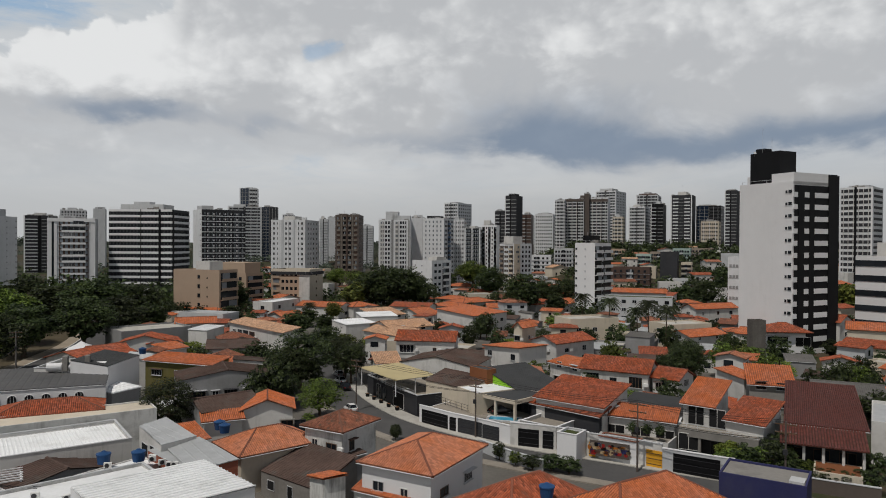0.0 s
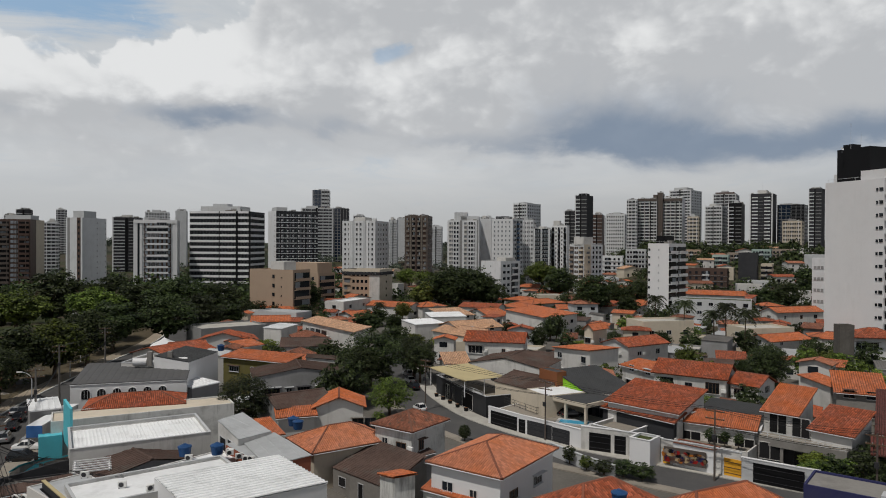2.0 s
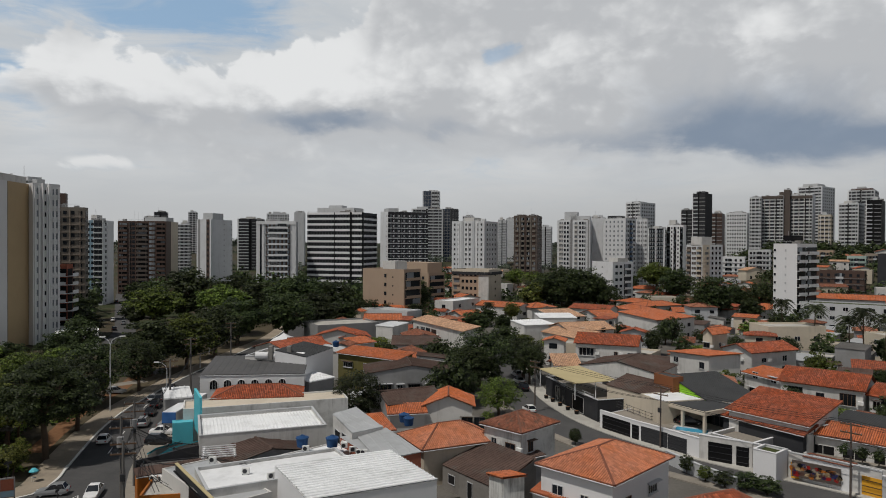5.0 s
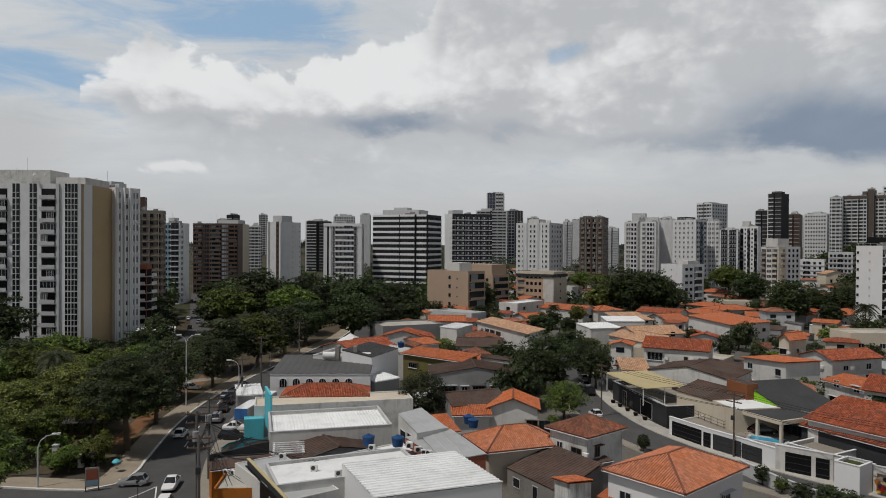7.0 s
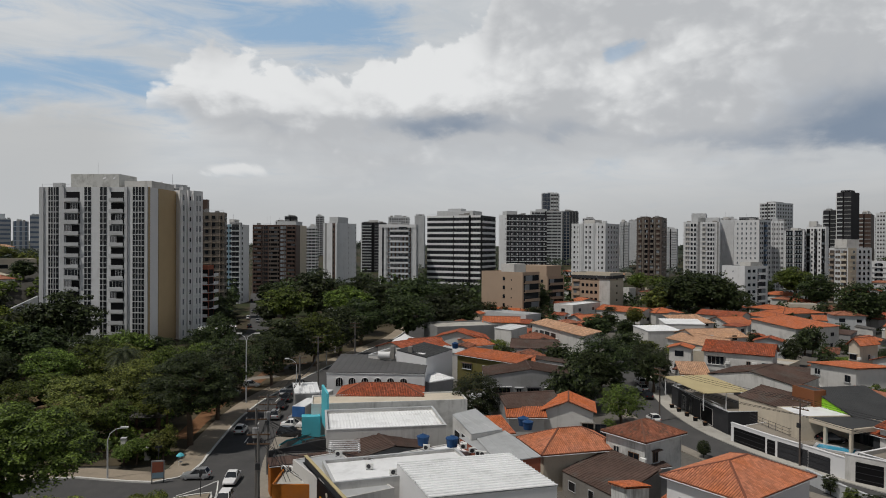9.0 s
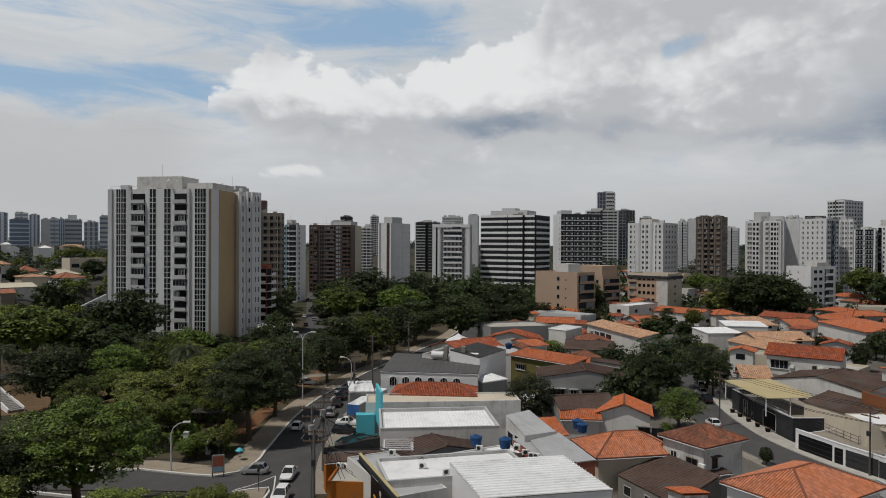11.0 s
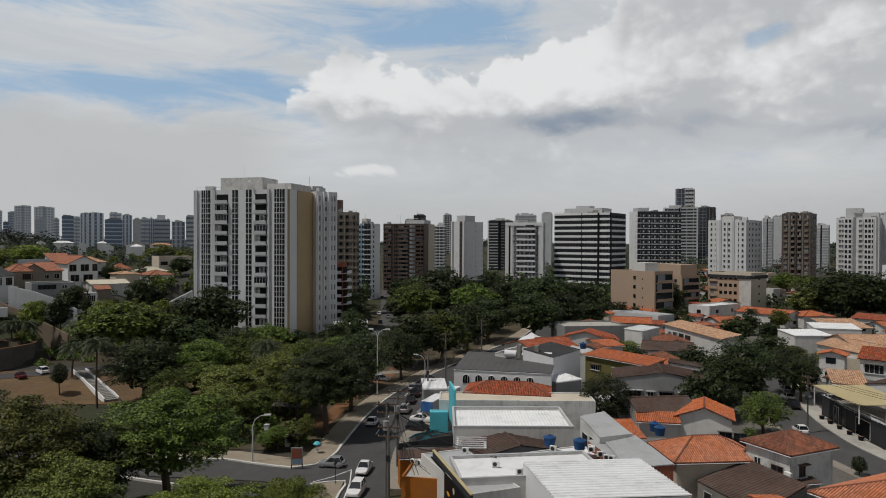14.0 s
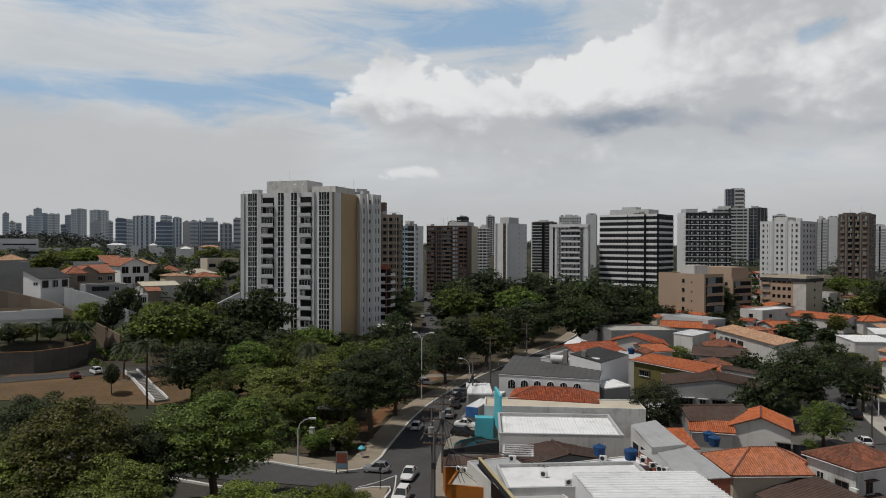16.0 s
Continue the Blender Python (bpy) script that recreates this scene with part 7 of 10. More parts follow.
tower("white tower with ribbed balconies on one side", 48.7, 254.9, -42.5, 8.3, 11.6, 28.0, CLEAN, 10, W2, top=((.15,.6,.3,.8,3.6,BLACK),))
tower("grey far tower with dark windows", 1.1, 617.3, -31.2, 13.7, 25.3, 62.6, TOWERWHITE, 21, FARBANDS, top=((.2,.6,.2,.8,2,PALE),))
tower("black tower with pale balcony edges", 50.3, 561.4, -26.1, 9.6, 14.8, 65.9, DARKGREY, 22, FARRAILS, top=((.2,.8,.2,.8,2.5,BLACK),))
tower("dark lower block beside the black tower", 43.9, 589.6, -10.2, 9.6, 25.2, 54.6, DARKGREY, 18, FARRAILS)
tower("dark brown far tower", 67.3, 597.3, -12.3, 8.7, 25.3, 52.1, UMBER, 17, FARRAILS)
tower("white far slab on the skyline", 94.8, 715.9, -14.1, 18.8, 42.7, 57.3, TOWERWHITE, 16, FARWINS)
# the wooded ridge
tower("pale ridge tower on the skyline", 102.2, 632.7, -15.0, 9.0, 26.0, 67.0, PALE, 22, FARWINS)
tower("white and brown ridge tower", 113.1, 641.8, -16.5, 16.9, 19.9, 68.6, TOWERWHITE, 24, FARRAILS2, top=((.8,1.,.1,.6,4,BROWN),))
tower("brown column block on the skyline", 130.3, 639.3, -16.9, 4.5, 19.9, 73.4, BROWN, 24, None)
tower("white banded ridge tower", 136.2, 642.3, -18.4, 16.2, 26.1, 69.8, TOWERWHITE, 24, FARRAILS2, top=((.2,.8,.2,.8,2,PALE),))
tower("stepped white ridge tower", 160.8, 730.3, -34.0, 22.0, 31.6, 82.2, TOWERWHITE, 28, FARBANDS, top=((.1,.7,.2,.8,4,PALE),))
tower("cream ridge block on the skyline", 147.7, 603.0, -19.6, 8.9, 18.7, 50.8, OFFWHITE, 16, FARWINS)
tower("grey ridge tower with windows", 171.9, 640.0, -26.3, 14.6, 24.7, 61.5, TOWERWHITE, 20, FARBANDS, top=((.2,.6,.2,.8,3,WHITE),))
tower("dark topped ridge tower", 188.7, 676.3, -22.3, 20.5, 33.4, 74.8, PALE, 26, FARBANDS, top=((.1,.9,.1,.9,2.5,UMBER),(.3,.6,.3,.6,4.5,PALE)))
tower("black glass ridge tower", 184.4, 613.9, -22.7, 10.4, 30.5, 62.8, BLACK, 20, FARRAILS)
tower("dark ridge tower with white balconies", 200.8, 610.6, -27.8, 17.8, 21.9, 70.4, DARKGREY, 24, FARBALC, top=((.3,.7,.2,.8,4,WHITE),))
tower("stepped white and dark ridge block", 241.6, 660.6, -29.9, 22.0, 23.3, 63.8, BLACK, 20, FARGLASS)
tower("cream stepped ridge block", 227.4, 610.5, -26.7, 14.7, 23.9, 47.5, OFFWHITE, 14, FARWINS)
tower("dark banded ridge tower", 226.9, 557.2, -33.0, 8.8, 13.2, 70.7, DARKGREY, 26, FARRAILS, top=((.2,.8,.2,.8,2,PALE),))
tower("wide grey grid tower", 215.8, 376.7, -45.8, 15.8, 20.1, 58.7, TOWERWHITE, 19, FARGRID, top=((.2,.8,.2,.8,2,PALE),))
tower("low white block with window bands", 112.2, 188.0, -53.7, 11.6, 23.0, 24.9, CLEAN, 6, LOWBANDS, top=((.3,.7,.2,.8,4.5,WHITE),))
tower("small white block on the skyline", 100.0, 242.6, -28.3, 3.9, 9.4, 23.4, TOWERWHITE, 6, SMALLW)
# mid-height blocks among the trees
tower("beige block with square windows in a column", -98.3, 252.4, -20.1, 20.2, 10.4, 17.6, BEIGE, 5, BEIGE_A, top=((.45,.75,.1,.8,3.8,WHITE),))
tower("beige rear wing with dark window bands", -91.3, 280.1, -24.1, 14.6, 10.5, 15.1, BEIGE, 5, BEIGE_B, top=((-.1,.9,.1,1.,5,BEIGE),))
tower("brick-red and white block with a dark roof edge", -74.2, 299.0, -14.1, 18.0, 13.5, 16.0, OFFWHITE, 5, BRICK_A, cap=DARKGREY)
tower("pale green low apartment block", 129.2, 463.1, -20.8, 9.7, 13.0, 20.8, SEAGREEN, 5, MIDWINS, step=3.0)
tower("taupe low apartment block with windows", 143.7, 479.9, -21.9, 11.1, 13.0, 22.1, TAUPE, 5, MIDWINS, step=3.0)
tower("dark slate mid-rise block", 126.1, 401.4, -22.7, 9.5, 13.0, 23.1, DARKGREY, 5, None, step=3.0)
tower("pale green mid-rise block with window rows", 161.0, 484.9, -23.7, 11.8, 13.0, 24.5, SEAGREEN, 5, MIDWINS, step=3.0)
tower("beige low apartment block with windows", 121.0, 506.7, -18.8, 11.9, 13.0, 23.7, BEIGE, 5, MIDWINS, step=3.0)
tower("taupe block of flats before the ridge", 182.5, 509.6, -25.3, 15.4, 13.0, 24.5, TAUPE, 5, MIDWINS, step=3.0)
tower("grey low apartment block with windows", 74.6, 465.1, -14.7, 12.6, 13.0, 24.2, PALE, 5, MIDWINS, step=3.0)
tower("white long low block before the towers", 55.3, 478.5, -12.9, 19.3, 13.0, 19.4, TOWERWHITE, 5, MIDWINS, step=3.0)
tower("brown low block with a flat roof", 94.7, 390.8, -20.7, 21.4, 13.0, 14.5, UMBER, 5, MIDWINS, step=3.0)
tower("cream low apartment block with windows", 140.2, 407.0, -23.8, 5.8, 13.0, 16.8, OFFWHITE, 5, MIDWINS, step=3.0)
# far office slabs
tower("dark banded far office block on the skyline", -311.8, 514.3, 26.2, 21.3, 18.0, 46.2, DARKGREY, 18, FARRAILS)
tower("grey far block on the skyline", -320.5, 578.5, 24.3, 19.3, 18.0, 53.3, PALE, 19, FARWINS)
tower("pale far slab on the skyline", -289.1, 571.7, 22.9, 9.0, 18.0, 53.9, PALE, 19, None)
tower("stepped banded far tower on the skyline", -205.4, 659.6, 13.1, 31.5, 18.0, 60.8, PALE, 20, FARBANDS)
tower("tall far tower with blue glass on the skyline", -197.9, 672.6, 12.0, 16.9, 18.0, 79.2, PALE, 21, FARGLASS)
tower("blue glass far tower on the skyline", -176.4, 668.1, 10.5, 15.9, 18.0, 60.8, DARKGREY, 20, FARGLASS)
tower("white far block on the skyline", -172.0, 741.0, 9.2, 11.8, 18.0, 56.5, PALE, 22, FARWINS)
tower("banded far block on the skyline", -114.6, 640.3, 6.5, 7.7, 18.0, 48.6, PALE, 19, FARRAILS)
tower("pale far tower on the skyline", -115.2, 690.9, 5.8, 7.7, 18.0, 52.0, PALE, 21, None)
tower("grey far block on the skyline", -74.9, 636.2, 2.8, 10.3, 18.0, 42.5, PALE, 19, FARRAILS)
tower("grey far block on the skyline", -25.7, 640.0, -1.5, 8.8, 18.0, 50.7, PALE, 19, FARWINS)
tower("white far block on the skyline", 96.5, 734.4, -11.4, 11.7, 18.0, 54.7, PALE, 22, FARWINS)
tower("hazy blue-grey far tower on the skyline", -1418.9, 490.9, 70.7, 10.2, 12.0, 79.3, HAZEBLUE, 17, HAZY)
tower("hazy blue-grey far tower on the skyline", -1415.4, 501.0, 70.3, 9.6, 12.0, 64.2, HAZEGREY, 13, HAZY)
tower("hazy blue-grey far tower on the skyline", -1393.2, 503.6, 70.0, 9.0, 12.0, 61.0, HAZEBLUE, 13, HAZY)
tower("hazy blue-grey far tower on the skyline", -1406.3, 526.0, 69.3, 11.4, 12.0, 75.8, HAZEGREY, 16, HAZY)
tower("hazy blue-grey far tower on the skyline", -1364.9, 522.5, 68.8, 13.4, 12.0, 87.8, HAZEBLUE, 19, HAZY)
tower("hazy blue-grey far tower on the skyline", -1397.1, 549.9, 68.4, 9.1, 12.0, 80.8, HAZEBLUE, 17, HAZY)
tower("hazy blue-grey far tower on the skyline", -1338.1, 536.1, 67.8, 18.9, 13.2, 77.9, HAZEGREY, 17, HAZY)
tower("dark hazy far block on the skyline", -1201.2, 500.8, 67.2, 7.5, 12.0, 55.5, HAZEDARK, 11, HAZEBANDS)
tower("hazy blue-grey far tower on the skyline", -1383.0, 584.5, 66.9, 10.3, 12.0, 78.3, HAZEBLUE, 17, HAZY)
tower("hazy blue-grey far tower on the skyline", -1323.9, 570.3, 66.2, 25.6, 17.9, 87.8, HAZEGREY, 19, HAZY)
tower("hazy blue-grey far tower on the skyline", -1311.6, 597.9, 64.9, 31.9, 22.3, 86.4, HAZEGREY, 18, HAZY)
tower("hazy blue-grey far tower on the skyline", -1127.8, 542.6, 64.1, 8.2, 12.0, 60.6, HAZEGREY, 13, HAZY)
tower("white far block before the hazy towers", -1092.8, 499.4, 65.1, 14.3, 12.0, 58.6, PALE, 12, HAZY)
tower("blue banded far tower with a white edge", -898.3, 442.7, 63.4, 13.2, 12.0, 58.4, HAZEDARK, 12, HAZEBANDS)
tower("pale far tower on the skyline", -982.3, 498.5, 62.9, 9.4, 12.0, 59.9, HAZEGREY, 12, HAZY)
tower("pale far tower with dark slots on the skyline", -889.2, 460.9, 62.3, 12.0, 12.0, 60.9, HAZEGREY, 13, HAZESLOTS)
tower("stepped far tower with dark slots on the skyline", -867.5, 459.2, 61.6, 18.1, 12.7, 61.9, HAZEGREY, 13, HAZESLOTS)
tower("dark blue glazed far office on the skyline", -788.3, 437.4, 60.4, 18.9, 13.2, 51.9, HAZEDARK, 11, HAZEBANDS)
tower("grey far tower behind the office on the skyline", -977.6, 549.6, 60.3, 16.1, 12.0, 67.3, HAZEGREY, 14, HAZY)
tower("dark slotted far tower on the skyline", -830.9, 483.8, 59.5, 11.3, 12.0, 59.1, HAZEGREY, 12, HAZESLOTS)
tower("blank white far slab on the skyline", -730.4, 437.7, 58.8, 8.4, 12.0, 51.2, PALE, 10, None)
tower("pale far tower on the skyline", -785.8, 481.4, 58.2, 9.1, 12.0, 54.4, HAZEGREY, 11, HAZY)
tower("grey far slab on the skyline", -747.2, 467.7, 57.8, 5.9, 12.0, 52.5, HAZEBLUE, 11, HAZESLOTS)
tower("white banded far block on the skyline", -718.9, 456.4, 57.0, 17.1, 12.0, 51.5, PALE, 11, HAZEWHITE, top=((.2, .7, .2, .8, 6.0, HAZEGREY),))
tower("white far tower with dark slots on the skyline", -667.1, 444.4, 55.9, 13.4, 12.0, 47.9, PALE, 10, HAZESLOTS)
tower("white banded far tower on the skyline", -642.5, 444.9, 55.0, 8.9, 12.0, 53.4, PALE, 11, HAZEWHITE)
tower("dark banded far tower on the skyline", -377.3, 494.0, 33.4, 10.3, 18.0, 51.4, DARKGREY, 18, FARRAILS)
tower("pale far block on the skyline", -395.7, 505.1, 34.1, 10.1, 18.0, 47.5, PALE, 19, FARWINS)
tower("white far tower on the skyline", -458.5, 657.4, 31.2, 8.7, 18.0, 58.9, PALE, 24, FARWINS)
tower("white far block on the skyline", -327.2, 456.3, 31.7, 8.7, 18.0, 40.5, TOWERWHITE, 16, FARWINS)
# houses along the curved street
house("white house with a bright orange hipped tile roof", -8.5, 68.2, -29.3, 8.8, 11.9, 6.2, "hip", 1.7, wall=CLEAN, tile=TILE_SALMON, wins=HOUSE_A_WINS)
house("white house with an old blackened tile roof", -16.7, 80.9, -30.2, 6.4, 7.4, 6.4, "hip", 1.4, wall=STAINED, tile=TILE_OLD, auto=(2, 1, 2))
house("cream house with a salmon hipped roof", -26.9, 80.7, -50.0, 7.6, 10.5, 4.4, "hip", 1.8, wall=OFFWHITE, tile=TILE_SALMON, auto=(1, 1, 2))
house("low house under old orange tiles with a roof tank", 0.9, 61.5, -52.1, 7.6, 11.0, 5.0, "hip", 2.1, tile=TILE_MID, auto=(1, 1, 1))
house("house with a broad orange tile roof beside white walls", 10.2, 60.9, -57.7, 7.6, 13.6, 5.0, "hip", 2.2, auto=(1, 1, 1))
house("small tiled shelter on grey walls behind the houses", -13.5, 68.8, -55.6, 4.0, 2.7, 4.6, "shed_left", 0.8, wall=STAINED, o=0.25)
house("tiled lean-to along a stained concrete wall", -9.0, 68.4, -30.3, 7.7, 2.6, 3.4, "shed", 0.7, wall=STAINED, o=0.2)
quad_hall("low house under dark stained fibre cement sheets", [(-20.0, 76.0, 2.7), (-12.8, 70.1, 2.7), (-9.2, 76.0, 4.4), (-16.8, 81.9, 4.4)], BROWNROOF, CONCRETE, rib=0.45, high=0.05, openings=((0, 0.12, 0.26, 0.9, 1.1), (0, 0.5, 0.6, 0.1, 2.0)))
sheet_roof("low grey annex under brown sheets", -12.3, 76.2, 46.0, 5.3, 6.0, 3.6, 0.7, BROWNROOF, GREY, rib=0.5)
# villas on the far side of the street
villa_block("black street front villa with a roof terrace", -13.8, 127.4, -60.1, 19.7, 9.0, 0.0, DARKGREY, PAVING, BLACKVILLA, coping=PALE)
canopy("straw-coloured awning over a roof terrace", -7.7, 112.8, 35.4, 8.3, 12.1, 3.1, STRAW, 0.35, CLEAN, z=2.6)
railing("pale thin railing round the roof terrace", [(-13.2, 126.1), (-9.2, 117.9), (-4.6, 110.9)], 3.4, 0.7, PALE)
carport("cream flat roof over a wide dark veranda with parked cars", 5.3, 104.0, -45.5, 7.4, 7.5, 3.0, OFFWHITE, SLATE, z=2.3)
block("cream blank-walled wing of the villa", 2.4, 107.5, -60.4, 5.6, 7.0, 3.3, OFFWHITE, LIGHTROOF, parapet=0.12, z=2.2)
block("white pool terrace over the garages", -2.7, 106.8, -38.9, 16.1, 8.0, 2.3, CLEAN, PAVING, parapet=0.08)
pool(6.7, 99.7, 2.35, -14, 4.2, 2.0)
railing("dark thin railing along the pool terrace", [(-1.1, 111.1), (3.8, 104.2), (5.2, 106.2)], 2.35, 1.0, METAL)
railing("dark thin railing across the terrace", [(-1.5, 111.8), (1.3, 114.4)], 2.35, 1.0, METAL)
car(7.6, 104.6, 20, CARBLACK, "hatch", z=2.36, label="dark car parked under the villa veranda")
car(8.9, 103.5, 20, CARBLACK, "hatch", z=2.36, label="dark car parked under the villa veranda")
block("timber-clad tall wall beside the green gable", 4.5, 113.0, -51.9, 4.2, 2.0, 7.7, DECK, SLATE, parapet=0.1)
sheet_roof("house with a charcoal sheet roof and a lime green gable", 12.0, 104.7, 35.0, 9.4, 9.6, 5.2, 2.4, SLATE, LIME, kind="shed", rib=0.35, o=0.12)
sheet_roof("house under brown sheets behind the villa", -2.9, 115.4, -46.9, 10.6, 9.0, 5.0, 1.3, BROWNROOF, OFFWHITE, kind="gable", rib=0.45)
sheet_roof("long house under stained brown sheets with white gable", -8.1, 129.2, -21.5, 14.7, 11.0, 5.6, 1.4, BROWNROOF, WHITE, kind="gable_y", rib=0.45)
house("pale lattice roof shelter beside the street", -12.7, 130.6, 14.9, 5.4, 6.0, 4.8, "shed", 1.4, tile=TILE_PALE)
house("house with a steep weathered tile roof", 13.1, 100.4, -39.5, 11.4, 8.7, 5.6, "shed", 2.0, tile=TILE_MID, auto=(0, 0, 1))
# Dark wall colour stands for the shade under this veranda.
house("tiled veranda roof over a wall darkened for shade", 12.7, 101.2, -44.1, 11.9, 3.2, 4.5, "shed", 0.9, tile=TILE_MID, wall=DARKGREY, o=0.3)
sheet_roof("yard cover of charcoal sheets between houses", 26.2, 101.4, -35.6, 8.4, 6.0, 4.3, 0.9, SLATE, WHITE, rib=0.3)
house("white bungalow with a tiled lean-to front and big windows", 21.3, 95.6, -26.6, 10.8, 3.6, 4.3, "shed", 1.2, wins=BUNGALOW)
block("white front terrace of the bungalow", 21.3, 93.3, -33.6, 9.2, 4.5, 2.4, WHITE, PAVING)
house("two-storey house with a tiled gable over a veranda", 32.4, 94.4, -40.0, 4.9, 7.0, 6.2, "shed", 2.6, auto=(0, 0, 1), wins=VERANDA)
block("grey-white lower storey with a terrace", 32.4, 94.5, -23.2, 10.2, 7.0, 3.3, CONCRETE, PAVING, VERANDA_LOW, coping=CLEAN)
carport("grey terrace slab on columns over a deep dark porch", 30.9, 91.6, -37.0, 10.4, 2.6, 3.6, CONCRETE, PAVING, thick=0.95, posts=3)
railing("pale thin railing along the upper terrace", [(31.0, 91.7), (39.2, 85.6)], 3.6, 0.7, PALE)
house("tiled shed roof over a side terrace", 36.3, 89.6, -43.4, 5.5, 7.5, 5.2, "shed", 1.9, tile=TILE_MID)
house("house with a broad dark red tile roof", 43.6, 88.1, -26.8, 9.5, 23.4, 5.2, "shed", 1.3, tile=TILE_RED)
red_veranda("dark red tiled veranda roof", 40.9, 83.5, -26.0, 9.4, 5.0, 4.0, None)
block("stained white party wall block", 54.6, 87.7, -32.0, 3.5, 14.0, 5.6, WHITE, ZINC)
block("navy blue flat-roofed shop", 27.0, 67.1, -32.4, 7.6, 5.2, 5.8, NAVY, CONCRETE, parapet=0.25)
house("white house with a long old tile roof and window groups", 23.8, 121.6, -28.1, 12.5, 8.5, 5.9, "gable", 1.9, tile=TILE_MID, wins=LONGHOUSE)
house("lower end of the white house under old tiles", 35.1, 117.4, -43.2, 5.4, 7.0, 5.2, "gable", 1.5, tile=TILE_MID, auto=(1, 0, 1))
house("white two-storey house with arched openings and orange roof", 8.5, 149.1, -54.2, 11.9, 8.6, 5.8, "shed_left", 0.8, auto=(3, 1, 1))
house("white house with a weathered roof and a corner window", 19.5, 155.9, -52.4, 8.4, 13.3, 6.0, "gable_y", 1.4, tile=TILE_MID, auto=(1, 1, 2))
house("cream house with a bright orange double roof", 17.0, 170.4, -39.6, 3.3, 7.0, 7.0, "gable_y", 1.5, wall=OFFWHITE, auto=(1, 1, 1))
house("white house with an orange gable and small windows", 9.0, 200.6, 50.0, 17.9, 14.7, 6.5, "shed", 1.3, auto=(3, 1, 1))
sheet_roof("white house under grey sheets", 2.0, 213.2, -32.9, 11.0, 9.0, 5.8, 0.9, FIBRE, WHITE, rib=0.5)
house("long white house with a weathered orange gable roof", -10.7, 152.3, -8.4, 13.8, 8.0, 6.2, "gable", 1.9, tile=TILE_MID, wins=HOUSE_C)
house("orange roofed wing behind the arches", 20.6, 136.0, -57.5, 10.5, 5.0, 4.6, "shed", 0.9, auto=(2, 0, 0))
block("white-edged terrace over paired garages", 11.0, 96.2, -40.5, 5.7, 6.5, 3.2, WHITE, PAVING, coping=CLEAN, parapet=0.5)
block("white planter box with clipped grass", 14.9, 89.2, -34.8, 2.7, 3.0, 3.5, CLEAN, GRASS, coping=CLEAN, parapet=0.3)
block("timber deck terrace before the red house", 42.7, 79.2, -29.5, 4.9, 4.5, 2.0, OFFWHITE, DECK, parapet=0.08)
block("pale roof hatch on the navy shop", 32.6, 64.7, -34.1, 1.3, 1.6, 5.8, PALE, PALE, parapet=0.05)
block("white terrace front with parapet", 20.3, 89.3, -35.3, 5.1, 2.0, 3.0, CLEAN, PAVING, coping=TILE_MID, parapet=0.5)
# white house with balconies and its neighbours
house("white two-storey house with balconies and a worn hipped roof", 74.4, 159.8, -8.0, 10.8, 9.0, 7.6, "hip", 1.8, tile=TILE_MID, wins=BALCONYHOUSE, wall=CLEAN, o=1.3)
house("white house behind with a weathered tile roof", 94.6, 190.6, -53.2, 14.4, 8.0, 7.6, "gable", 1.8, tile=TILE_MID, auto=(3, 1, 1))
block("old dark concrete water tower", 69.1, 153.8, 3.0, 3.0, 2.6, 11.0, SOOT, CONCRETE)
house("house with wide orange tiles at the street corner", 50.8, 115.1, -19.1, 7.6, 8.0, 4.6, "shed", 2.2, auto=(2, 0, 0), wall=CONCRETE)
house("low tiled roof between garden walls", 49.9, 127.2, -63.2, 6.9, 5.0, 4.2, "shed_right", 0.9)
sheet_roof("house under weathered grey sheets", 57.6, 107.6, -24.8, 10.4, 11.0, 4.6, 1.3, FIBRE, CONCRETE, kind="gable", rib=0.3)
house("ochre house with tiled roofs in two tiers", 92.3, 161.3, -46.9, 11.2, 6.0, 4.6, "shed", 1.2, tile=TILE_MID, wall=OFFWHITE, auto=(3, 1, 1))
house("upper tiled tier of the ochre house", 98.7, 169.3, -30.4, 9.8, 9.0, 7.2, "gable", 1.6, wall=OFFWHITE, auto=(3, 1, 1))
house("long orange tiled roof beside the tower", 75.7, 179.1, -41.3, 6.3, 8.0, 4.8, "gable", 1.4)
house("white house with a long orange roof by the tower", 61.0, 170.0, 29.0, 14.0, 8.0, 4.8, "gable", 1.3, auto=(2, 1, 1))
block("cream flat-roofed house with a dark gable", 60.2, 183.3, 19.1, 13.7, 9.0, 6.4, OFFWHITE, SCREED, auto=(3, 1, 1))
house("orange roof row before the white tower", 84.5, 230.4, 21.7, 19.1, 8.0, 6.0, "gable", 1.5, auto=(3, 1, 1))
block("cream house with palms before it", 34.4, 185.6, 19.2, 15.0, 9.0, 7.5, OFFWHITE, SCREED, auto=(3, 1, 1))
block("long green and white two-storey block", 55.6, 247.8, -19.0, 25.4, 10.0, 9.0, PALE, GRASS, auto=(7, 0, 1))
house("orange roof beyond the green block", 63.9, 268.1, -19.2, 21.9, 9.0, 9.0, "gable", 1.5)
# roofs beyond the street
house("white house with a pale tiled roof, among trees", -22.1, 188.9, -47.5, 17.6, 12.0, 3.7, "gable", tile=TILE_PALE, auto=(2, 1, 1))
house("house with pale orange tiles, among trees", -14.1, 185.4, 33.9, 14.5, 12.0, 4.5, "gable", tile=TILE_PALE, auto=(2, 1, 1))
house("house with faded orange tiles, among trees", -21.0, 215.7, 37.6, 12.0, 10.0, 4.7, "shed", tile=TILE_PALE, auto=(2, 1, 1))
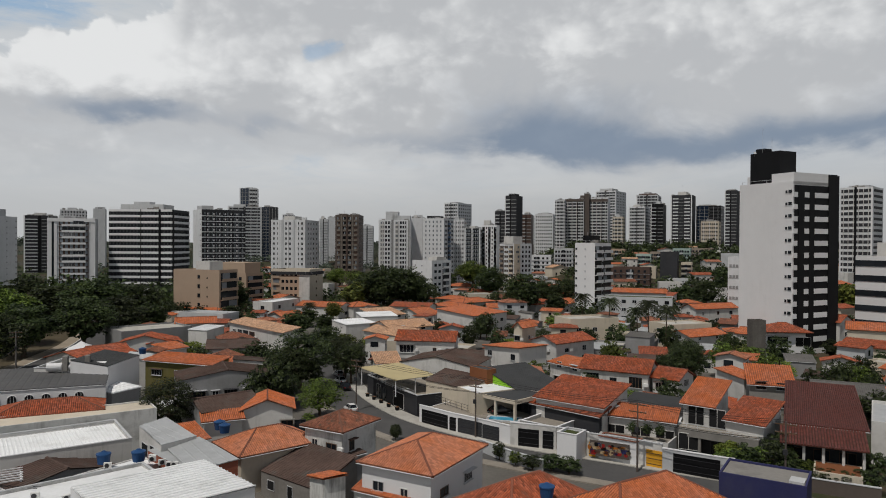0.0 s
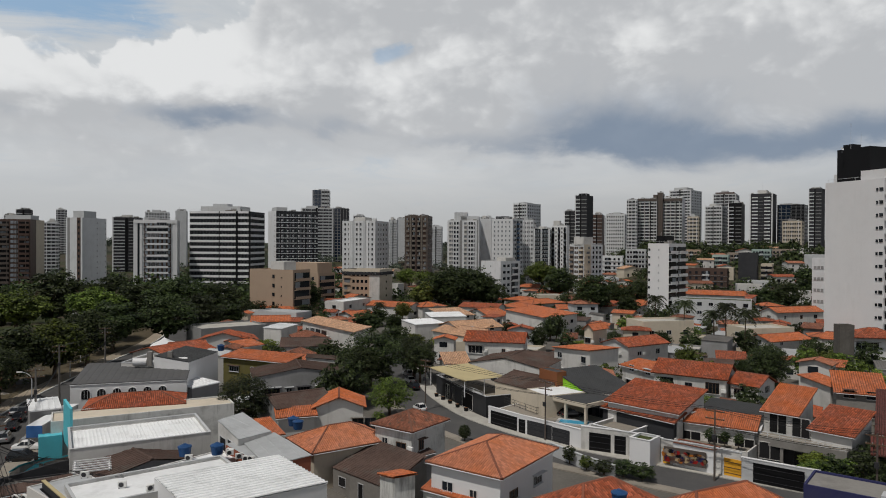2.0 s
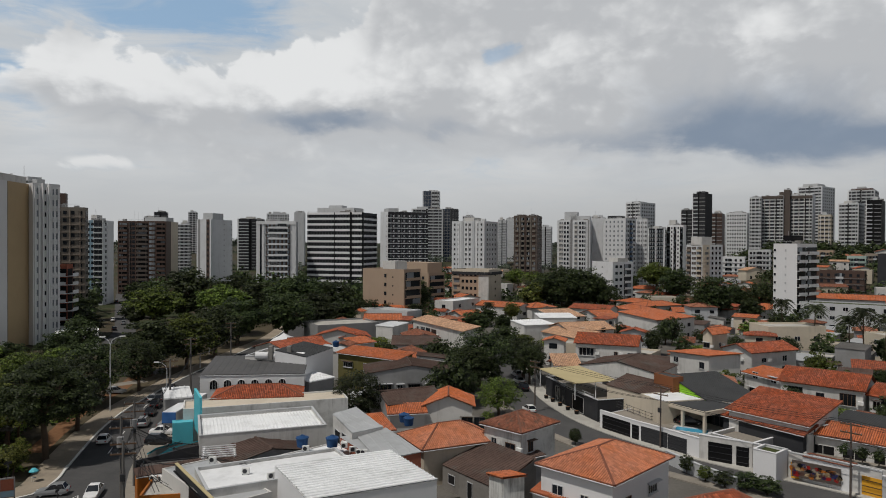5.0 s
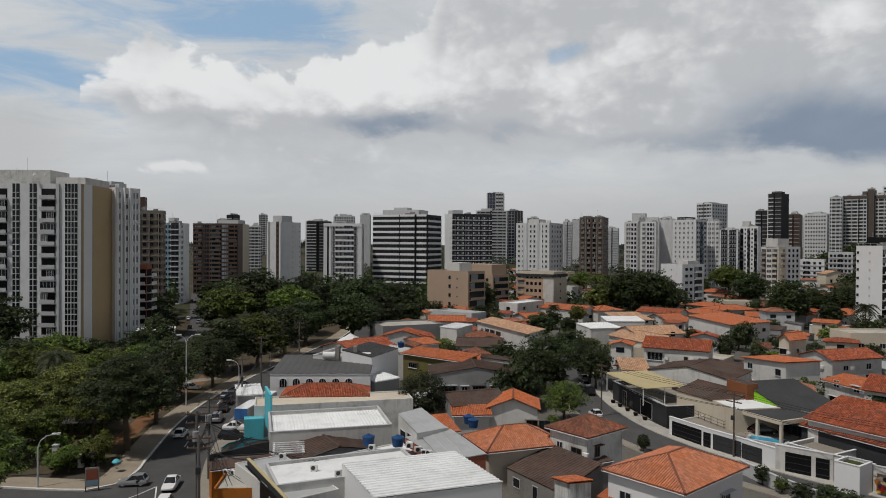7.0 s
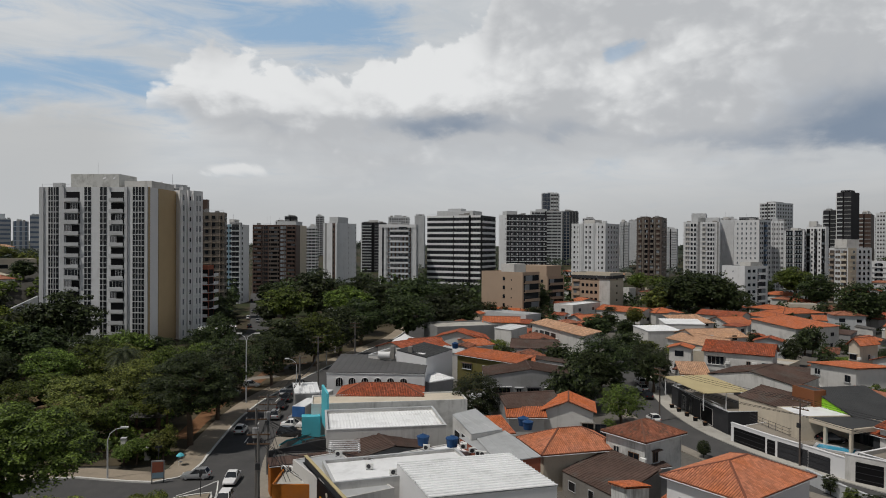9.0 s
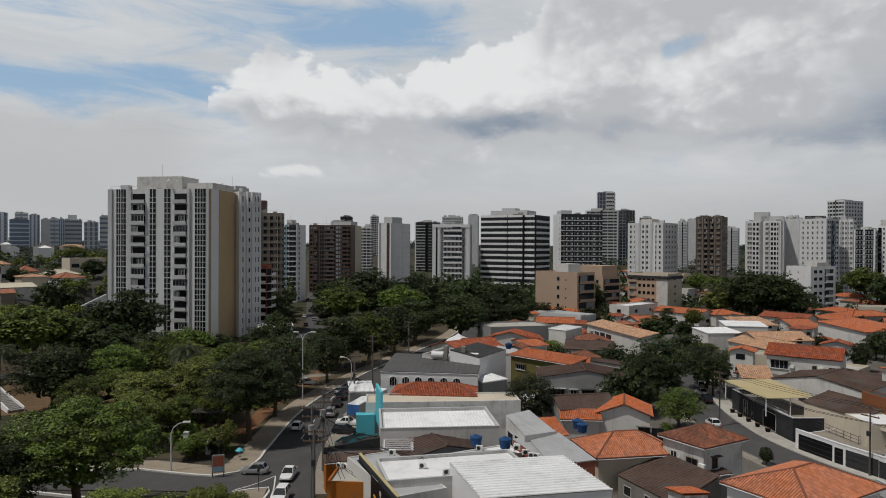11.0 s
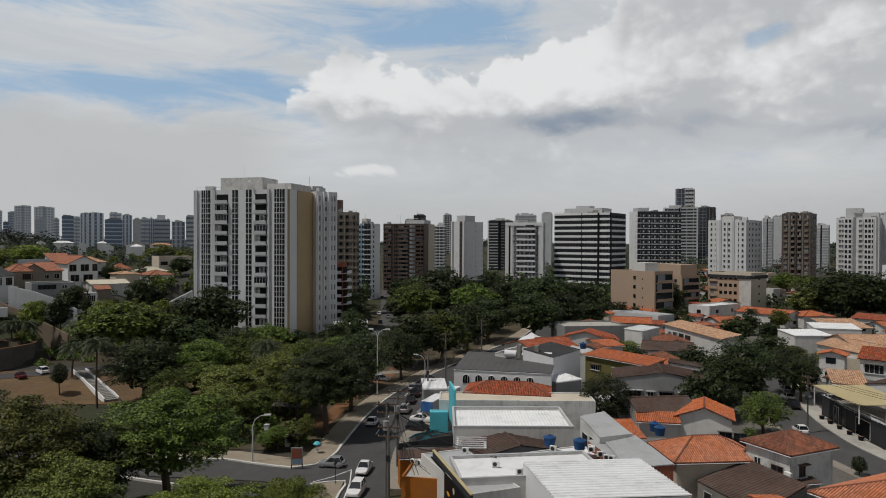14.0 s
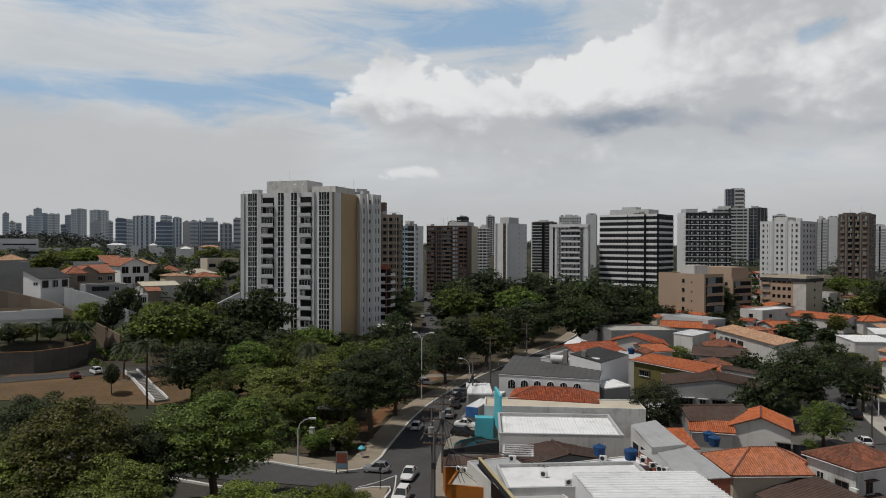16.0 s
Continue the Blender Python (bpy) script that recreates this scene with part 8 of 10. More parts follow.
house("small white house with an orange edge, among trees", -16.0, 239.9, -52.4, 13.5, 9.0, 3.7, "gable_y", tile=TILE, auto=(2, 1, 1))
house("house with brown tiles, among trees", -20.0, 256.5, -21.1, 15.9, 10.0, 4.1, "gable", tile=TILE_MID, auto=(2, 1, 1))
house("cream house with orange tiles, among trees", -5.4, 262.0, -43.0, 15.5, 10.0, 4.1, "hip", tile=TILE, auto=(2, 1, 1))
house("house with orange hipped tiles, among trees", -3.7, 293.8, -43.9, 15.3, 10.0, 4.1, "hip", tile=TILE, auto=(2, 1, 1))
house("blue house with an orange roof, among trees", 0.4, 365.1, -27.3, 17.1, 11.0, 4.9, "hip", tile=TILE, auto=(2, 1, 1))
house("house with orange tiles in a row, among trees", 8.1, 270.2, 38.7, 18.1, 11.0, 4.1, "hip", tile=TILE, auto=(2, 1, 1))
house("house with faded tiles in a row, among trees", 16.6, 258.4, 3.5, 6.0, 10.0, 3.5, "gable", tile=TILE, auto=(2, 1, 1))
house("house with brick-coloured tiles, among trees", 36.1, 264.7, 50.5, 17.1, 11.0, 4.1, "hip", tile=TILE_MID, auto=(2, 1, 1))
house("house with orange gable, among trees", 45.9, 265.3, 56.2, 22.5, 11.0, 4.1, "gable", tile=TILE, auto=(2, 1, 1))
house("white house with an orange tiled roof, among trees", -55.5, 257.6, -23.3, 19.6, 11.0, 4.0, "gable", tile=TILE, auto=(2, 1, 1))
house("white house with a red-orange roof, among trees", -32.7, 252.3, 39.0, 11.6, 11.0, 4.0, "hip", tile=TILE, auto=(2, 1, 1))
house("house with an orange roof by the brick block, among trees", -51.4, 221.8, 47.0, 9.9, 10.0, 3.5, "gable", tile=TILE, auto=(2, 1, 1))
house("grey-walled house with brown tiles, among trees", -51.3, 161.7, 28.1, 8.5, 11.0, 4.1, "gable_y", tile=TILE_OLD, auto=(2, 1, 1))
house("house with brown hipped tiles, among trees", -48.4, 140.0, 17.7, 4.9, 10.0, 3.5, "hip", tile=TILE_OLD, auto=(2, 1, 1))
house("orange-roofed house by the grey block, among trees", -98.1, 251.4, -25.6, 21.3, 11.0, 3.5, "hip", tile=TILE, auto=(2, 1, 1))
house("house with orange tiles behind the yard, among trees", -62.8, 154.1, 46.5, 5.9, 10.0, 3.5, "hip", tile=TILE, auto=(2, 1, 1))
house("long house with brown-orange tiles, among trees", -68.6, 132.4, 69.1, 13.4, 11.0, 4.7, "gable", tile=TILE_MID, auto=(2, 1, 1))
house("house with a worn tiled roof, among trees", -66.9, 155.7, 28.1, 8.1, 10.0, 4.5, "gable_y", tile=TILE_MID, auto=(2, 1, 1))
sheet_roof("white sheet roof by the street", -26.7, 190.8, 35.2, 10.0, 9.0, 5.0, 0.5, LIGHTROOF, WHITE)
sheet_roof("bright sheet roof behind it", -24.3, 207.4, 19.3, 11.4, 9.0, 5.4, 0.6, LIGHTROOF, WHITE)
house("white house with a long straw-coloured tile roof and glazed front", -56.8, 182.2, -47.9, 29.3, 5.1, 6.6, "shed", 1.0, tile=TILE_PALE, wins=GLAZEDHOUSE)
block("long grey flat-roofed hall", -78.0, 167.8, 43.0, 17.5, 12.0, 5.8, GREY, SCREED)
block("white sheet annex by the beige block", -84.9, 223.0, -20.9, 17.1, 8.0, 5.0, PALE, ZINC)
block("white house with a pale flat roof", -59.9, 243.1, 71.4, 18.5, 8.0, 6.5, WHITE, LIGHTROOF, auto=(2, 1, 1))
# the near block of shops and sheds
sheet_roof("white hall under bright ribbed metal sheets", -24.4, 50.9, 44.2, 11.8, 9.9, 7.0, 0.3, LIGHTROOF, CLEAN, kind="shed_right", rib=0.6, o=0.05)
block("white flat-roofed building with tanks and roof units", -35.1, 53.1, 42.7, 14.1, 6.8, 6.2, WHITE, LIGHTROOF, coping=PALE, parapet=0.3)
block("pale coated roof between the halls", -35.4, 59.2, 57.7, 13.0, 3.6, 5.4, WHITE, LIGHTROOF, parapet=0.15)
block("white shop under patched grey roof sheets", -33.2, 51.7, 56.4, 5.1, 12.7, 5.6, WHITE, ZINC, parapet=0.12)
wall_line("black shop side wall with a mustard top edge", [(-42.2, 58.6), (-32.1, 50.2)], 6.2, DARKGREY, 0.2, coping=STRAW)
coloured_panels("mustard patches on a black shop wall", (-42.3, 58.5), (-32.2, 50.1), 2.4, 5.6, 9, (BLACK, MUSTARD, OFFWHITE, MUSTARD, RUST))
block("rust-orange shop front by the avenue", -43.2, 54.6, 24.5, 3.9, 5.7, 4.4, RUST, SCREED, parapet=0.3)
block("low dark yard roof by the pole", -50.0, 63.0, 31.9, 7.2, 4.0, 3.2, DARKGREY, FIBRE, parapet=0.2)
sheet_roof("brown fibre cement gabled roof", -40.3, 64.5, 50.5, 10.2, 8.5, 4.3, 1.0, BROWNROOF, GREY, kind="gable_y", rib=0.5)
shop = block("turquoise shop with a white ribbed roof", -46.1, 68.3, 35.1, 14.3, 9.8, 6.0, WHITE, LIGHTROOF, coping=PALE)
for k in range(34):
    part("roof_rib", box_mesh("roof_rib", 0.1, 9.2, 0.09, LIGHTROOF), None, shop, at=pose(0.5 + 0.4 * k, 0.3, 5.58))
block("turquoise shop front box", -56.2, 77.4, 36.8, 2.5, 1.6, 4.4, TEAL, TEAL, parapet=0.1)
quad_hall("sloping turquoise awning sheet beside the shop", [(-53.7, 69.3, 3.0), (-52.6, 73.4, 3.0), (-51.7, 73.3, 3.6), (-52.9, 69.8, 3.6)], TEAL, CONCRETE, rib=0.6)
quad_hall("sloping turquoise awning sheet beside the shop", [(-52.1, 69.0, 3.0), (-49.9, 74.7, 3.0), (-49.9, 74.3, 3.6), (-51.5, 70.6, 3.6)], TEAL, CONCRETE, rib=0.6)
sloped_wall("dark yard wall beside the pole", [(-52.2, 65.4, 3.6), (-50.8, 67.5, 3.7), (-48.7, 69.1, 4.2), (-46.8, 70.8, 4.4)], 4.6, DARKGREY, 0.3)
sheet_roof("low yard roof of rust-brown sheets", -48.5, 60.9, 45.8, 9.0, 2.2, 3.6, 0.3, BROWNROOF, RUST, rib=0.5)
sloped_wall("upright turquoise sign wall", [(-51.5, 76.6, 8.2), (-54.3, 79.5, 8.6)], 5.0, TEAL, 0.3, name="sign_wall")
block("long cream flat roof with a stained parapet", -56.0, 79.3, 34.0, 21.9, 5.5, 5.8, STAINED, OFFWHITE, parapet=0.25)
fascia_canopy("dark blue canopy with a white roof strip over parked cars", -61.7, 82.8, 13.5, 1.8, 12.1, 4.2)
house("hall with an orange hipped tile roof", -56.2, 85.6, 24.8, 12.9, 7.0, 5.6, "hip", 1.3, tile=TILE_MID, auto=(0, 0, 1))
hall = sheet_roof("white hall with arched windows under a grey sheet roof", -65.7, 97.3, 21.8, 16.5, 12.6, 6.4, 1.0, HALLROOF, CLEAN, rib=1.1, o=0.05)
for k in range(6):
    arched_window(hall, pose(2.2 + 2.15 * k, 0.045, 4.1), 1.3, 1.5)
block("white terrace roof with ducts", -64.2, 108.5, 2.2, 11.5, 9.0, 7.8, WHITE, SCREED, coping=PALE)
ducts(-62.4, 108.0, 7.4, 15.9, 9.5)
sheet_roof("tall blank white side wall under a dark sheet roof", -52.5, 108.4, 89.2, 11.0, 6.0, 8.2, 0.9, SLATE, CLEAN, rib=0.4, o=0.03)
sheet_roof("small white sheet roof between walls", -50.1, 104.6, 65.1, 5.7, 7.0, 4.8, 0.5, LIGHTROOF, GREY)
house("olive house with an orange tiled roof", -53.8, 123.5, -19.8, 15.3, 5.5, 6.6, "shed", 0.7, wall=OLIVE, wins=OLIVEHOUSE)
grey_house = sheet_roof("grey house with a brown gable sheet roof and awnings", -42.3, 109.6, 23.6, 16.0, 9.0, 5.6, 1.3, BROWNROOF, GREY, kind="gable_y", rib=0.4, wins=AWNINGS)
for u, wide in ((3.2, 2.9), (8.4, 2.4), (13.6, 4.0)):
    part("awning", Geo().prism([(u - wide / 2, -0.85), (u + wide / 2, -0.85), (u + wide / 2, 0.15), (u - wide / 2, 0.15)], 3.78, 3.86), DARKGREY, grey_house)
sheet_roof("brown roofed annex below it", -32.6, 93.5, 39.6, 9.1, 8.0, 4.6, 1.2, BROWNROOF, GREY, kind="gable", rib=0.4)
house("orange tiled gable over a white porch", -28.1, 95.1, 14.0, 7.8, 7.0, 4.4, "gable_y", 1.5, wins=PORCH)
house("orange tiled lean-to beside brown roofs", -32.0, 91.6, 24.5, 5.8, 3.0, 3.8, "shed", 0.8)
house("low orange roof beside the tanks", -31.1, 82.9, 38.7, 3.5, 6.0, 3.6, "shed", 0.9)
quad_hall("pale sheet roof over a side hall with bare brick end", [(-24.0, 66.0, 5.9), (-20.3, 69.0, 6.2), (-26.8, 75.5, 6.6), (-30.5, 71.3, 6.4)], ZINC, BRICK, rib=1.2)
quad_hall("higher pale sheet roof over a white loft", [(-28.8, 70.8, 7.0), (-26.4, 74.3, 7.0), (-31.9, 79.8, 7.7), (-33.3, 75.8, 7.7)], ZINC, WHITE, rib=1.2, openings=((3, 0.12, 0.42, 4.6, 1.5), (3, 0.5, 0.8, 4.8, 1.5)))
sheet_roof("white sheet roof at the avenue corner", -64.5, 86.9, 39.2, 3.9, 6.0, 5.0, 0.4, LIGHTROOF, GREY)
house("tiled roof in two slopes beside the tent", -72.2, 141.6, 44.4, 8.2, 6.0, 4.6, "gable", 1.2, tile=TILE_MID)
house("pinkish tiled roof behind the terrace", -72.7, 154.7, 11.2, 11.2, 7.0, 5.0, "gable_y", 1.5, tile=TILE_MID)
house("small orange roof beside a bush", -60.1, 149.2, 56.4, 6.4, 5.0, 4.2, "shed", 0.9)
sheet_roof("broad house under faded brown sheets", -50.3, 146.2, 14.8, 10.8, 10.0, 5.0, 1.3, BROWNROOF, GREY, kind="gable", rib=0.45)
house("old brown-orange tiled roof between houses", -47.9, 135.7, -2.6, 7.2, 6.0, 4.6, "gable_y", 1.2, tile=TILE_OLD)
house("low orange roof behind the brown gable", -43.9, 131.0, 24.5, 5.0, 4.0, 4.4, "shed", 0.7)
sheet_roof("pale sheet roof beside the trees", -32.7, 123.1, 10.7, 2.9, 4.0, 4.4, 0.5, ZINC, WHITE, rib=0.6)
sheet_roof("white sheet roof behind the grey hall", -64.3, 174.2, -19.5, 6.0, 7.0, 5.6, 0.5, LIGHTROOF, WHITE, rib=0.6)
house("orange tiled roof behind the grey hall", -72.5, 186.4, 18.1, 11.1, 8.0, 5.4, "gable", 1.4)
planter(-13.4, 124.1)
planter(-12.0, 121.7)
planter(-10.5, 119.0)
planter(-9.0, 116.4)
planter(-7.4, 114.0)
# villas on the western hillside
house("grey-white villa with a dark low-pitched roof on the hillside", -191.1, 75.1, 108.0, 9.8, 7.3, 6.0, kind="shed", rise=2.6, tile=SLATE, rib=0.6, wall=CLEAN, o=0.6, wins=(("f", 1.2, 0.6, 1.4, 1.7), ("f", 3.5, 0.6, 1.8, 1.7), ("f", 6.2, 0.6, 1.8, 1.7), ("f", 8.6, 0.6, 1.5, 1.7), ("f", 2.0, 3.6, 1.8, 1.9), ("f", 4.9, 3.6, 1.8, 1.9), ("f", 7.8, 3.6, 1.8, 1.9), ("l", 5.0, 4.2, 1.6, 0.9)), z=12.7)
block("white balcony slab before the dark-roofed villa", -190.0, 74.8, 108.0, 9.8, 1.2, 3.3, CLEAN, SCREED, parapet=0.7, z=12.7)
block("grey flat-roofed institute with window rows", -399.3, 134.8, 70.1, 19.4, 14.0, 10.4, PALE, SCREED, wins=(("f", 11.0, 6.9, 15.0, 1.0), ("f", 11.0, 4.4, 15.0, 1.0), ("f", 2.0, 6.9, 1.2, 1.0)), z=19.3)
block("long low grey institute wing", -381.1, 126.2, 69.6, 30.6, 14.0, 7.4, PALE, LIGHTROOF, wins=(("f", 15.0, 4.4, 26.0, 1.5),), z=17.5)
block("grey flat-roofed villa block on the hillside", -205.4, 68.2, 85.2, 9.7, 9.0, 11.4, wall=GREY, roof=SCREED, z=11.5)
house("low straw-roofed villa on the hillside", -226.7, 77.2, 75.4, 8.0, 9.0, 10.1, kind="hip", rise=1.6, tile=TILE_PALE, z=12.7)
house("villa wing under salmon tiles on the hillside", -197.9, 84.0, 79.9, 6.0, 9.0, 8.0, kind="hip", rise=1.9, tile=TILE_SOFT, wall=TAUPE, wins=(("f", 4.2, 5.8, 2.0, 1.6),), z=11.5)
house("taupe villa under stepped salmon tiles on the hillside", -200.9, 88.4, 79.3, 5.9, 9.0, 8.0, kind="gable_y", rise=1.8, tile=TILE_SOFT, wall=TAUPE, wins=(("f", 1.8, 5.6, 2.0, 1.5),), z=11.6)
house("taupe villa with a salmon roof and a terrace on the hillside", -201.0, 93.0, 83.3, 6.5, 9.0, 7.7, kind="shed", rise=2.2, tile=TILE_SOFT, wall=TAUPE, wins=(("f", 2.0, 5.5, 1.2, 1.2), ("f", 4.6, 5.5, 1.4, 1.4),), z=11.6)
block("white garden wall block beside the villas", -230.6, 100.3, 65.5, 8.9, 3.0, 7.9, wall=PALE, roof=PALE, z=13.9)
house("white villa with a red-brown gable and balconies on the hillside", -216.0, 108.0, 86.7, 10.2, 12.0, 7.7, kind="gable_y", rise=2.4, tile=TILE_SOFT, wall=CLEAN, o=0.6, wins=(("f", 2.0, 5.3, 2.2, 2.2), ("f", 5.6, 5.3, 2.6, 2.2), ("f", 8.7, 5.3, 1.6, 2.2), ("f", 2.6, 2.1, 2.6, 2.2), ("f", 6.6, 2.1, 3.0, 2.2),), z=12.9)
house("faded wing of the white villa on the hillside", -226.8, 108.6, 78.6, 6.8, 10.0, 7.3, kind="shed", rise=2.4, tile=TILE_SOFT, wall=WHITE, z=13.9)
house("pale house with straw-coloured tiles on the hillside", -234.5, 120.3, 74.3, 9.8, 9.0, 5.3, kind="hip", rise=1.8, tile=TILE_PALE, auto=(3, 1, 1), z=15.1)
block("grey concrete terrace below the villas", -185.4, 83.9, 76.4, 10.1, 8.0, 5.4, wall=GREY, roof=SCREED, coping=PALE, wins=(("f", 3.5, 3.8, 4.2, 1.2), ("f", 7.5, 3.8, 1.2, 1.0),), z=11.5)
block("white terrace house with a glazed balcony", -175.9, 89.8, 84.8, 5.5, 8.0, 5.4, wall=CLEAN, roof=SCREED, coping=CLEAN, wins=(("f", 1.6, 3.2, 2.0, 1.6), ("f", 4.1, 3.2, 2.0, 1.6),), z=9.0)
house("house under a broad cream roof on the hillside", -197.2, 105.2, 75.4, 11.0, 10.0, 4.9, kind="gable", rise=1.0, tile=CREAMROOF, wall=WHITE, rib=0.8, z=10.3)
house("small orange-roofed outhouse on the hillside", -187.7, 101.7, 71.0, 4.1, 5.0, 4.1, kind="shed", rise=0.9, tile=TILE_SOFT, wall=TAUPE, z=10.2)
house("white house with an orange roof and windows on the hillside", -208.1, 130.3, 80.3, 8.9, 10.0, 5.6, kind="hip", rise=1.5, tile=TILE_SOFT, wall=CLEAN, auto=(4, 1, 2), z=10.9)
house("house under a pale cream roof on the hillside", -225.6, 136.2, 68.5, 11.3, 9.0, 2.9, kind="hip", rise=1.6, tile=CREAMROOF, wall=WHITE, rib=0.8, z=14.0)
house("low house with a straw-coloured roof on the hillside", -208.0, 118.7, 74.7, 8.0, 8.0, 4.5, kind="hip", rise=0.8, tile=TILE_PALE, wall=OFFWHITE, z=12.8)
house("house with faded pink tiles on the hillside", -229.1, 130.2, 73.1, 6.1, 8.0, 2.9, kind="hip", rise=1.8, tile=TILE_SOFT, auto=(2, 1, 1), z=15.1)
block("pale flat-roofed house with ochre panels on the hillside", -240.9, 155.1, 72.5, 12.3, 10.0, 5.3, wall=OFFWHITE, roof=SCREED, wins=(("f", 1.9, 1.9, 2.6, 1.4), ("f", 5.6, 1.9, 2.6, 1.4), ("f", 9.3, 1.9, 2.6, 1.4),), z=16.5)
house("white low hall far below the skyline", -474.2, 216.9, 65.1, 6.1, 9.0, 4.0, "gable_y", 1.4, tile=LIGHTROOF, rib=0.9, wall=CLEAN, z=21.8)
house("white far pavilion among the woods", -506.3, 242.8, 63.7, 13.8, 9.0, 8.6, "hip", 1.4, tile=LIGHTROOF, rib=0.9, wall=CLEAN, z=17.2)
house("white far roof among woods", -445.9, 229.5, 62.5, 5.5, 9.0, 7.6, "gable_y", 1.4, tile=LIGHTROOF, rib=0.9, wall=CLEAN, z=17.2)
house("pale far house among woods", -458.4, 248.7, 61.2, 6.5, 9.0, 8.6, "hip", 1.4, tile=LIGHTROOF, rib=0.9, wall=CLEAN, z=17.2)
house("orange far roofs among woods", -415.3, 243.7, 58.9, 12.0, 9.0, 7.6, "gable_y", 1.4, tile=TILE, rib=0.9, wall=CLEAN, z=17.2)
house("cream far roofs among woods", -399.6, 250.2, 57.1, 14.5, 9.0, 7.6, "hip", 1.4, tile=TILE_PALE, rib=0.9, wall=CLEAN, z=17.2)
house("white far roofs in the woods", -377.8, 208.5, 60.7, 6.0, 9.0, 6.7, "gable_y", 1.4, tile=LIGHTROOF, rib=0.9, wall=CLEAN, z=17.2)
house("white far yard roof in the woods", -379.5, 225.7, 58.8, 6.9, 9.0, 7.0, "hip", 1.4, tile=LIGHTROOF, rib=0.9, wall=CLEAN, z=17.2)
CLEARINGS = [(-65.1, 521), (-63.7, 562), (-62.5, 501), (-61.2, 522), (-58.9, 482), (-57.1, 471), (-60.7, 432), (-58.8, 442)]  # bearing and distance of far roofs that stand clear of the woods
# retaining walls, stairs and park furniture
wall_line("dark curved retaining wall below a planted terrace", [(-161.0, 46.8), (-158.8, 50.9), (-156.0, 53.9), (-152.1, 58.7), (-152.7, 65.4), (-155.0, 70.5), (-161.7, 75.5)], 4.4, SOOT, 0.5, coping=EARTH, z=1.6, name="retaining_wall")
sloped_wall("plain brown-grey wall climbing the hill", [(-197.3, 62.6, 16.8), (-193.2, 68.6, 15.8), (-189.7, 72.4, 14.5), (-185.1, 75.8, 13.1), (-180.8, 78.2, 11.4), (-174.3, 80.5, 8.8), (-168.3, 81.7, 7.2), (-163.6, 82.1, 6.0)], 8.0, WALLTAN)
sloped_wall("pale garden wall of the villas", [(-184.2, 78.1, 16.7), (-180.3, 81.8, 15.4), (-176.3, 85.6, 13.4), (-171.7, 88.3, 10.9)], 8.0, PALE)
sloped_wall("white retaining wall beside the tower garden", [(-166.3, 110.3, 11.6), (-190.9, 134.5, 12.1)], 5.0, PALE, 0.4)
wall_line("white terrace parapet above the planted bank", [(-182.0, 56.1), (-177.6, 66.0)], 1.4, CLEAN, 0.5, z=10.6, name="retaining_wall")
wall_line("white terrace parapet above the planted bank", [(-177.6, 66.0), (-174.5, 73.7)], 1.6, CLEAN, 0.5, z=10.6, name="retaining_wall")
block("low white terrace roof above the bank", -182.9, 56.3, 70.5, 16.9, 6.0, 2.2, CLEAN, LIGHTROOF, z=8.9)
staircase((-115.6, 65.4), (-138.0, 71.4), 0.3, 2.0, 2.3)
pergola(-43.3, 64.8, 4.6, 32, 3.2, 6.5)
tent(-82.6, 157.9, 2.9, 3.2)
gazebo(-83.5, 72.2, 28)
bare_tree(-39.0, 291.8, 14)
notice_board(-63.2, 59.3, 40)
for px, py, ph in ((-76.3, 65.9, 2.1), (-75.4, 66.8, 1.4), (-73.4, 66.0, 1.7), (-71.3, 65.2, 1.6)):
    garden_pillar(px, py, ph)
parasol(-65.5, 65.0)
street_sign(-55.5, 58.0, 2.9, 20)
street_sign(-66.6, 62.6, 3.0, 60)
# trees of the park along the avenue
tree(-65.1, 43.0, 7.2, 12.5, "near")
tree(-68.2, 30.0, 7.4, 13.9, "near_olive")
tree(-70.4, 25.8, 5.6, 10.8, "near_light")
tree(-67.8, 36.7, 4.8, 10.0, "near_dark")
tree(-50.2, 35.6, 5.7, 8.1, "near_light")
tree(-45.5, 42.1, 3.4, 7.7, "near_light")
tree(-60.5, 30.0, 5.4, 9.8, "near_olive")
tree(-80.4, 31.9, 5.7, 12.3, "near_dark")
tree(-70.9, 72.2, 6.6, 12.8, "near_dark")
tree(-77.1, 84.1, 5.2, 11.5, "dark")
tree(-81.1, 75.8, 4.3, 7.1, "light")
tree(-86.7, 77.2, 5.4, 10.2, "olive")
tree(-92.5, 72.6, 5.7, 8.5, "olive")
tree(-106.1, 77.0, 5.9, 10.5, "spread")
tree(-110.1, 68.2, 7.1, 11.3, "dark")
tree(-130.2, 88.7, 7.5, 12.0, "dark")
tree(-136.8, 80.1, 10.2, 14.1, "spread")
tree(-150.1, 112.5, 9.1, 16.8, "dark")
tree(-106.5, 86.3, 6.1, 10.6, "round")
tree(-102.6, 89.3, 6.0, 9.7, "olive")
tree(-110.2, 70.0, 5.0, 11.1, "dark")
tree(-87.0, 98.0, 6.0, 11.3, "dark")
tree(-86.4, 109.2, 5.0, 10.5, "dark")
tree(-94.5, 123.0, 8.0, 11.9, "dark")
tree(-91.5, 130.5, 7.0, 12.4, "round")
tree(-93.6, 144.5, 7.0, 12.9, "dark")
tree(-99.8, 164.5, 8.6, 13.1, "dark")
tree(-116.9, 128.3, 5.1, 11.3, "dark")
tree(-130.6, 172.0, 8.8, 14.8, "spread")
tree(-141.2, 202.6, 11.6, 18.9, "dark")
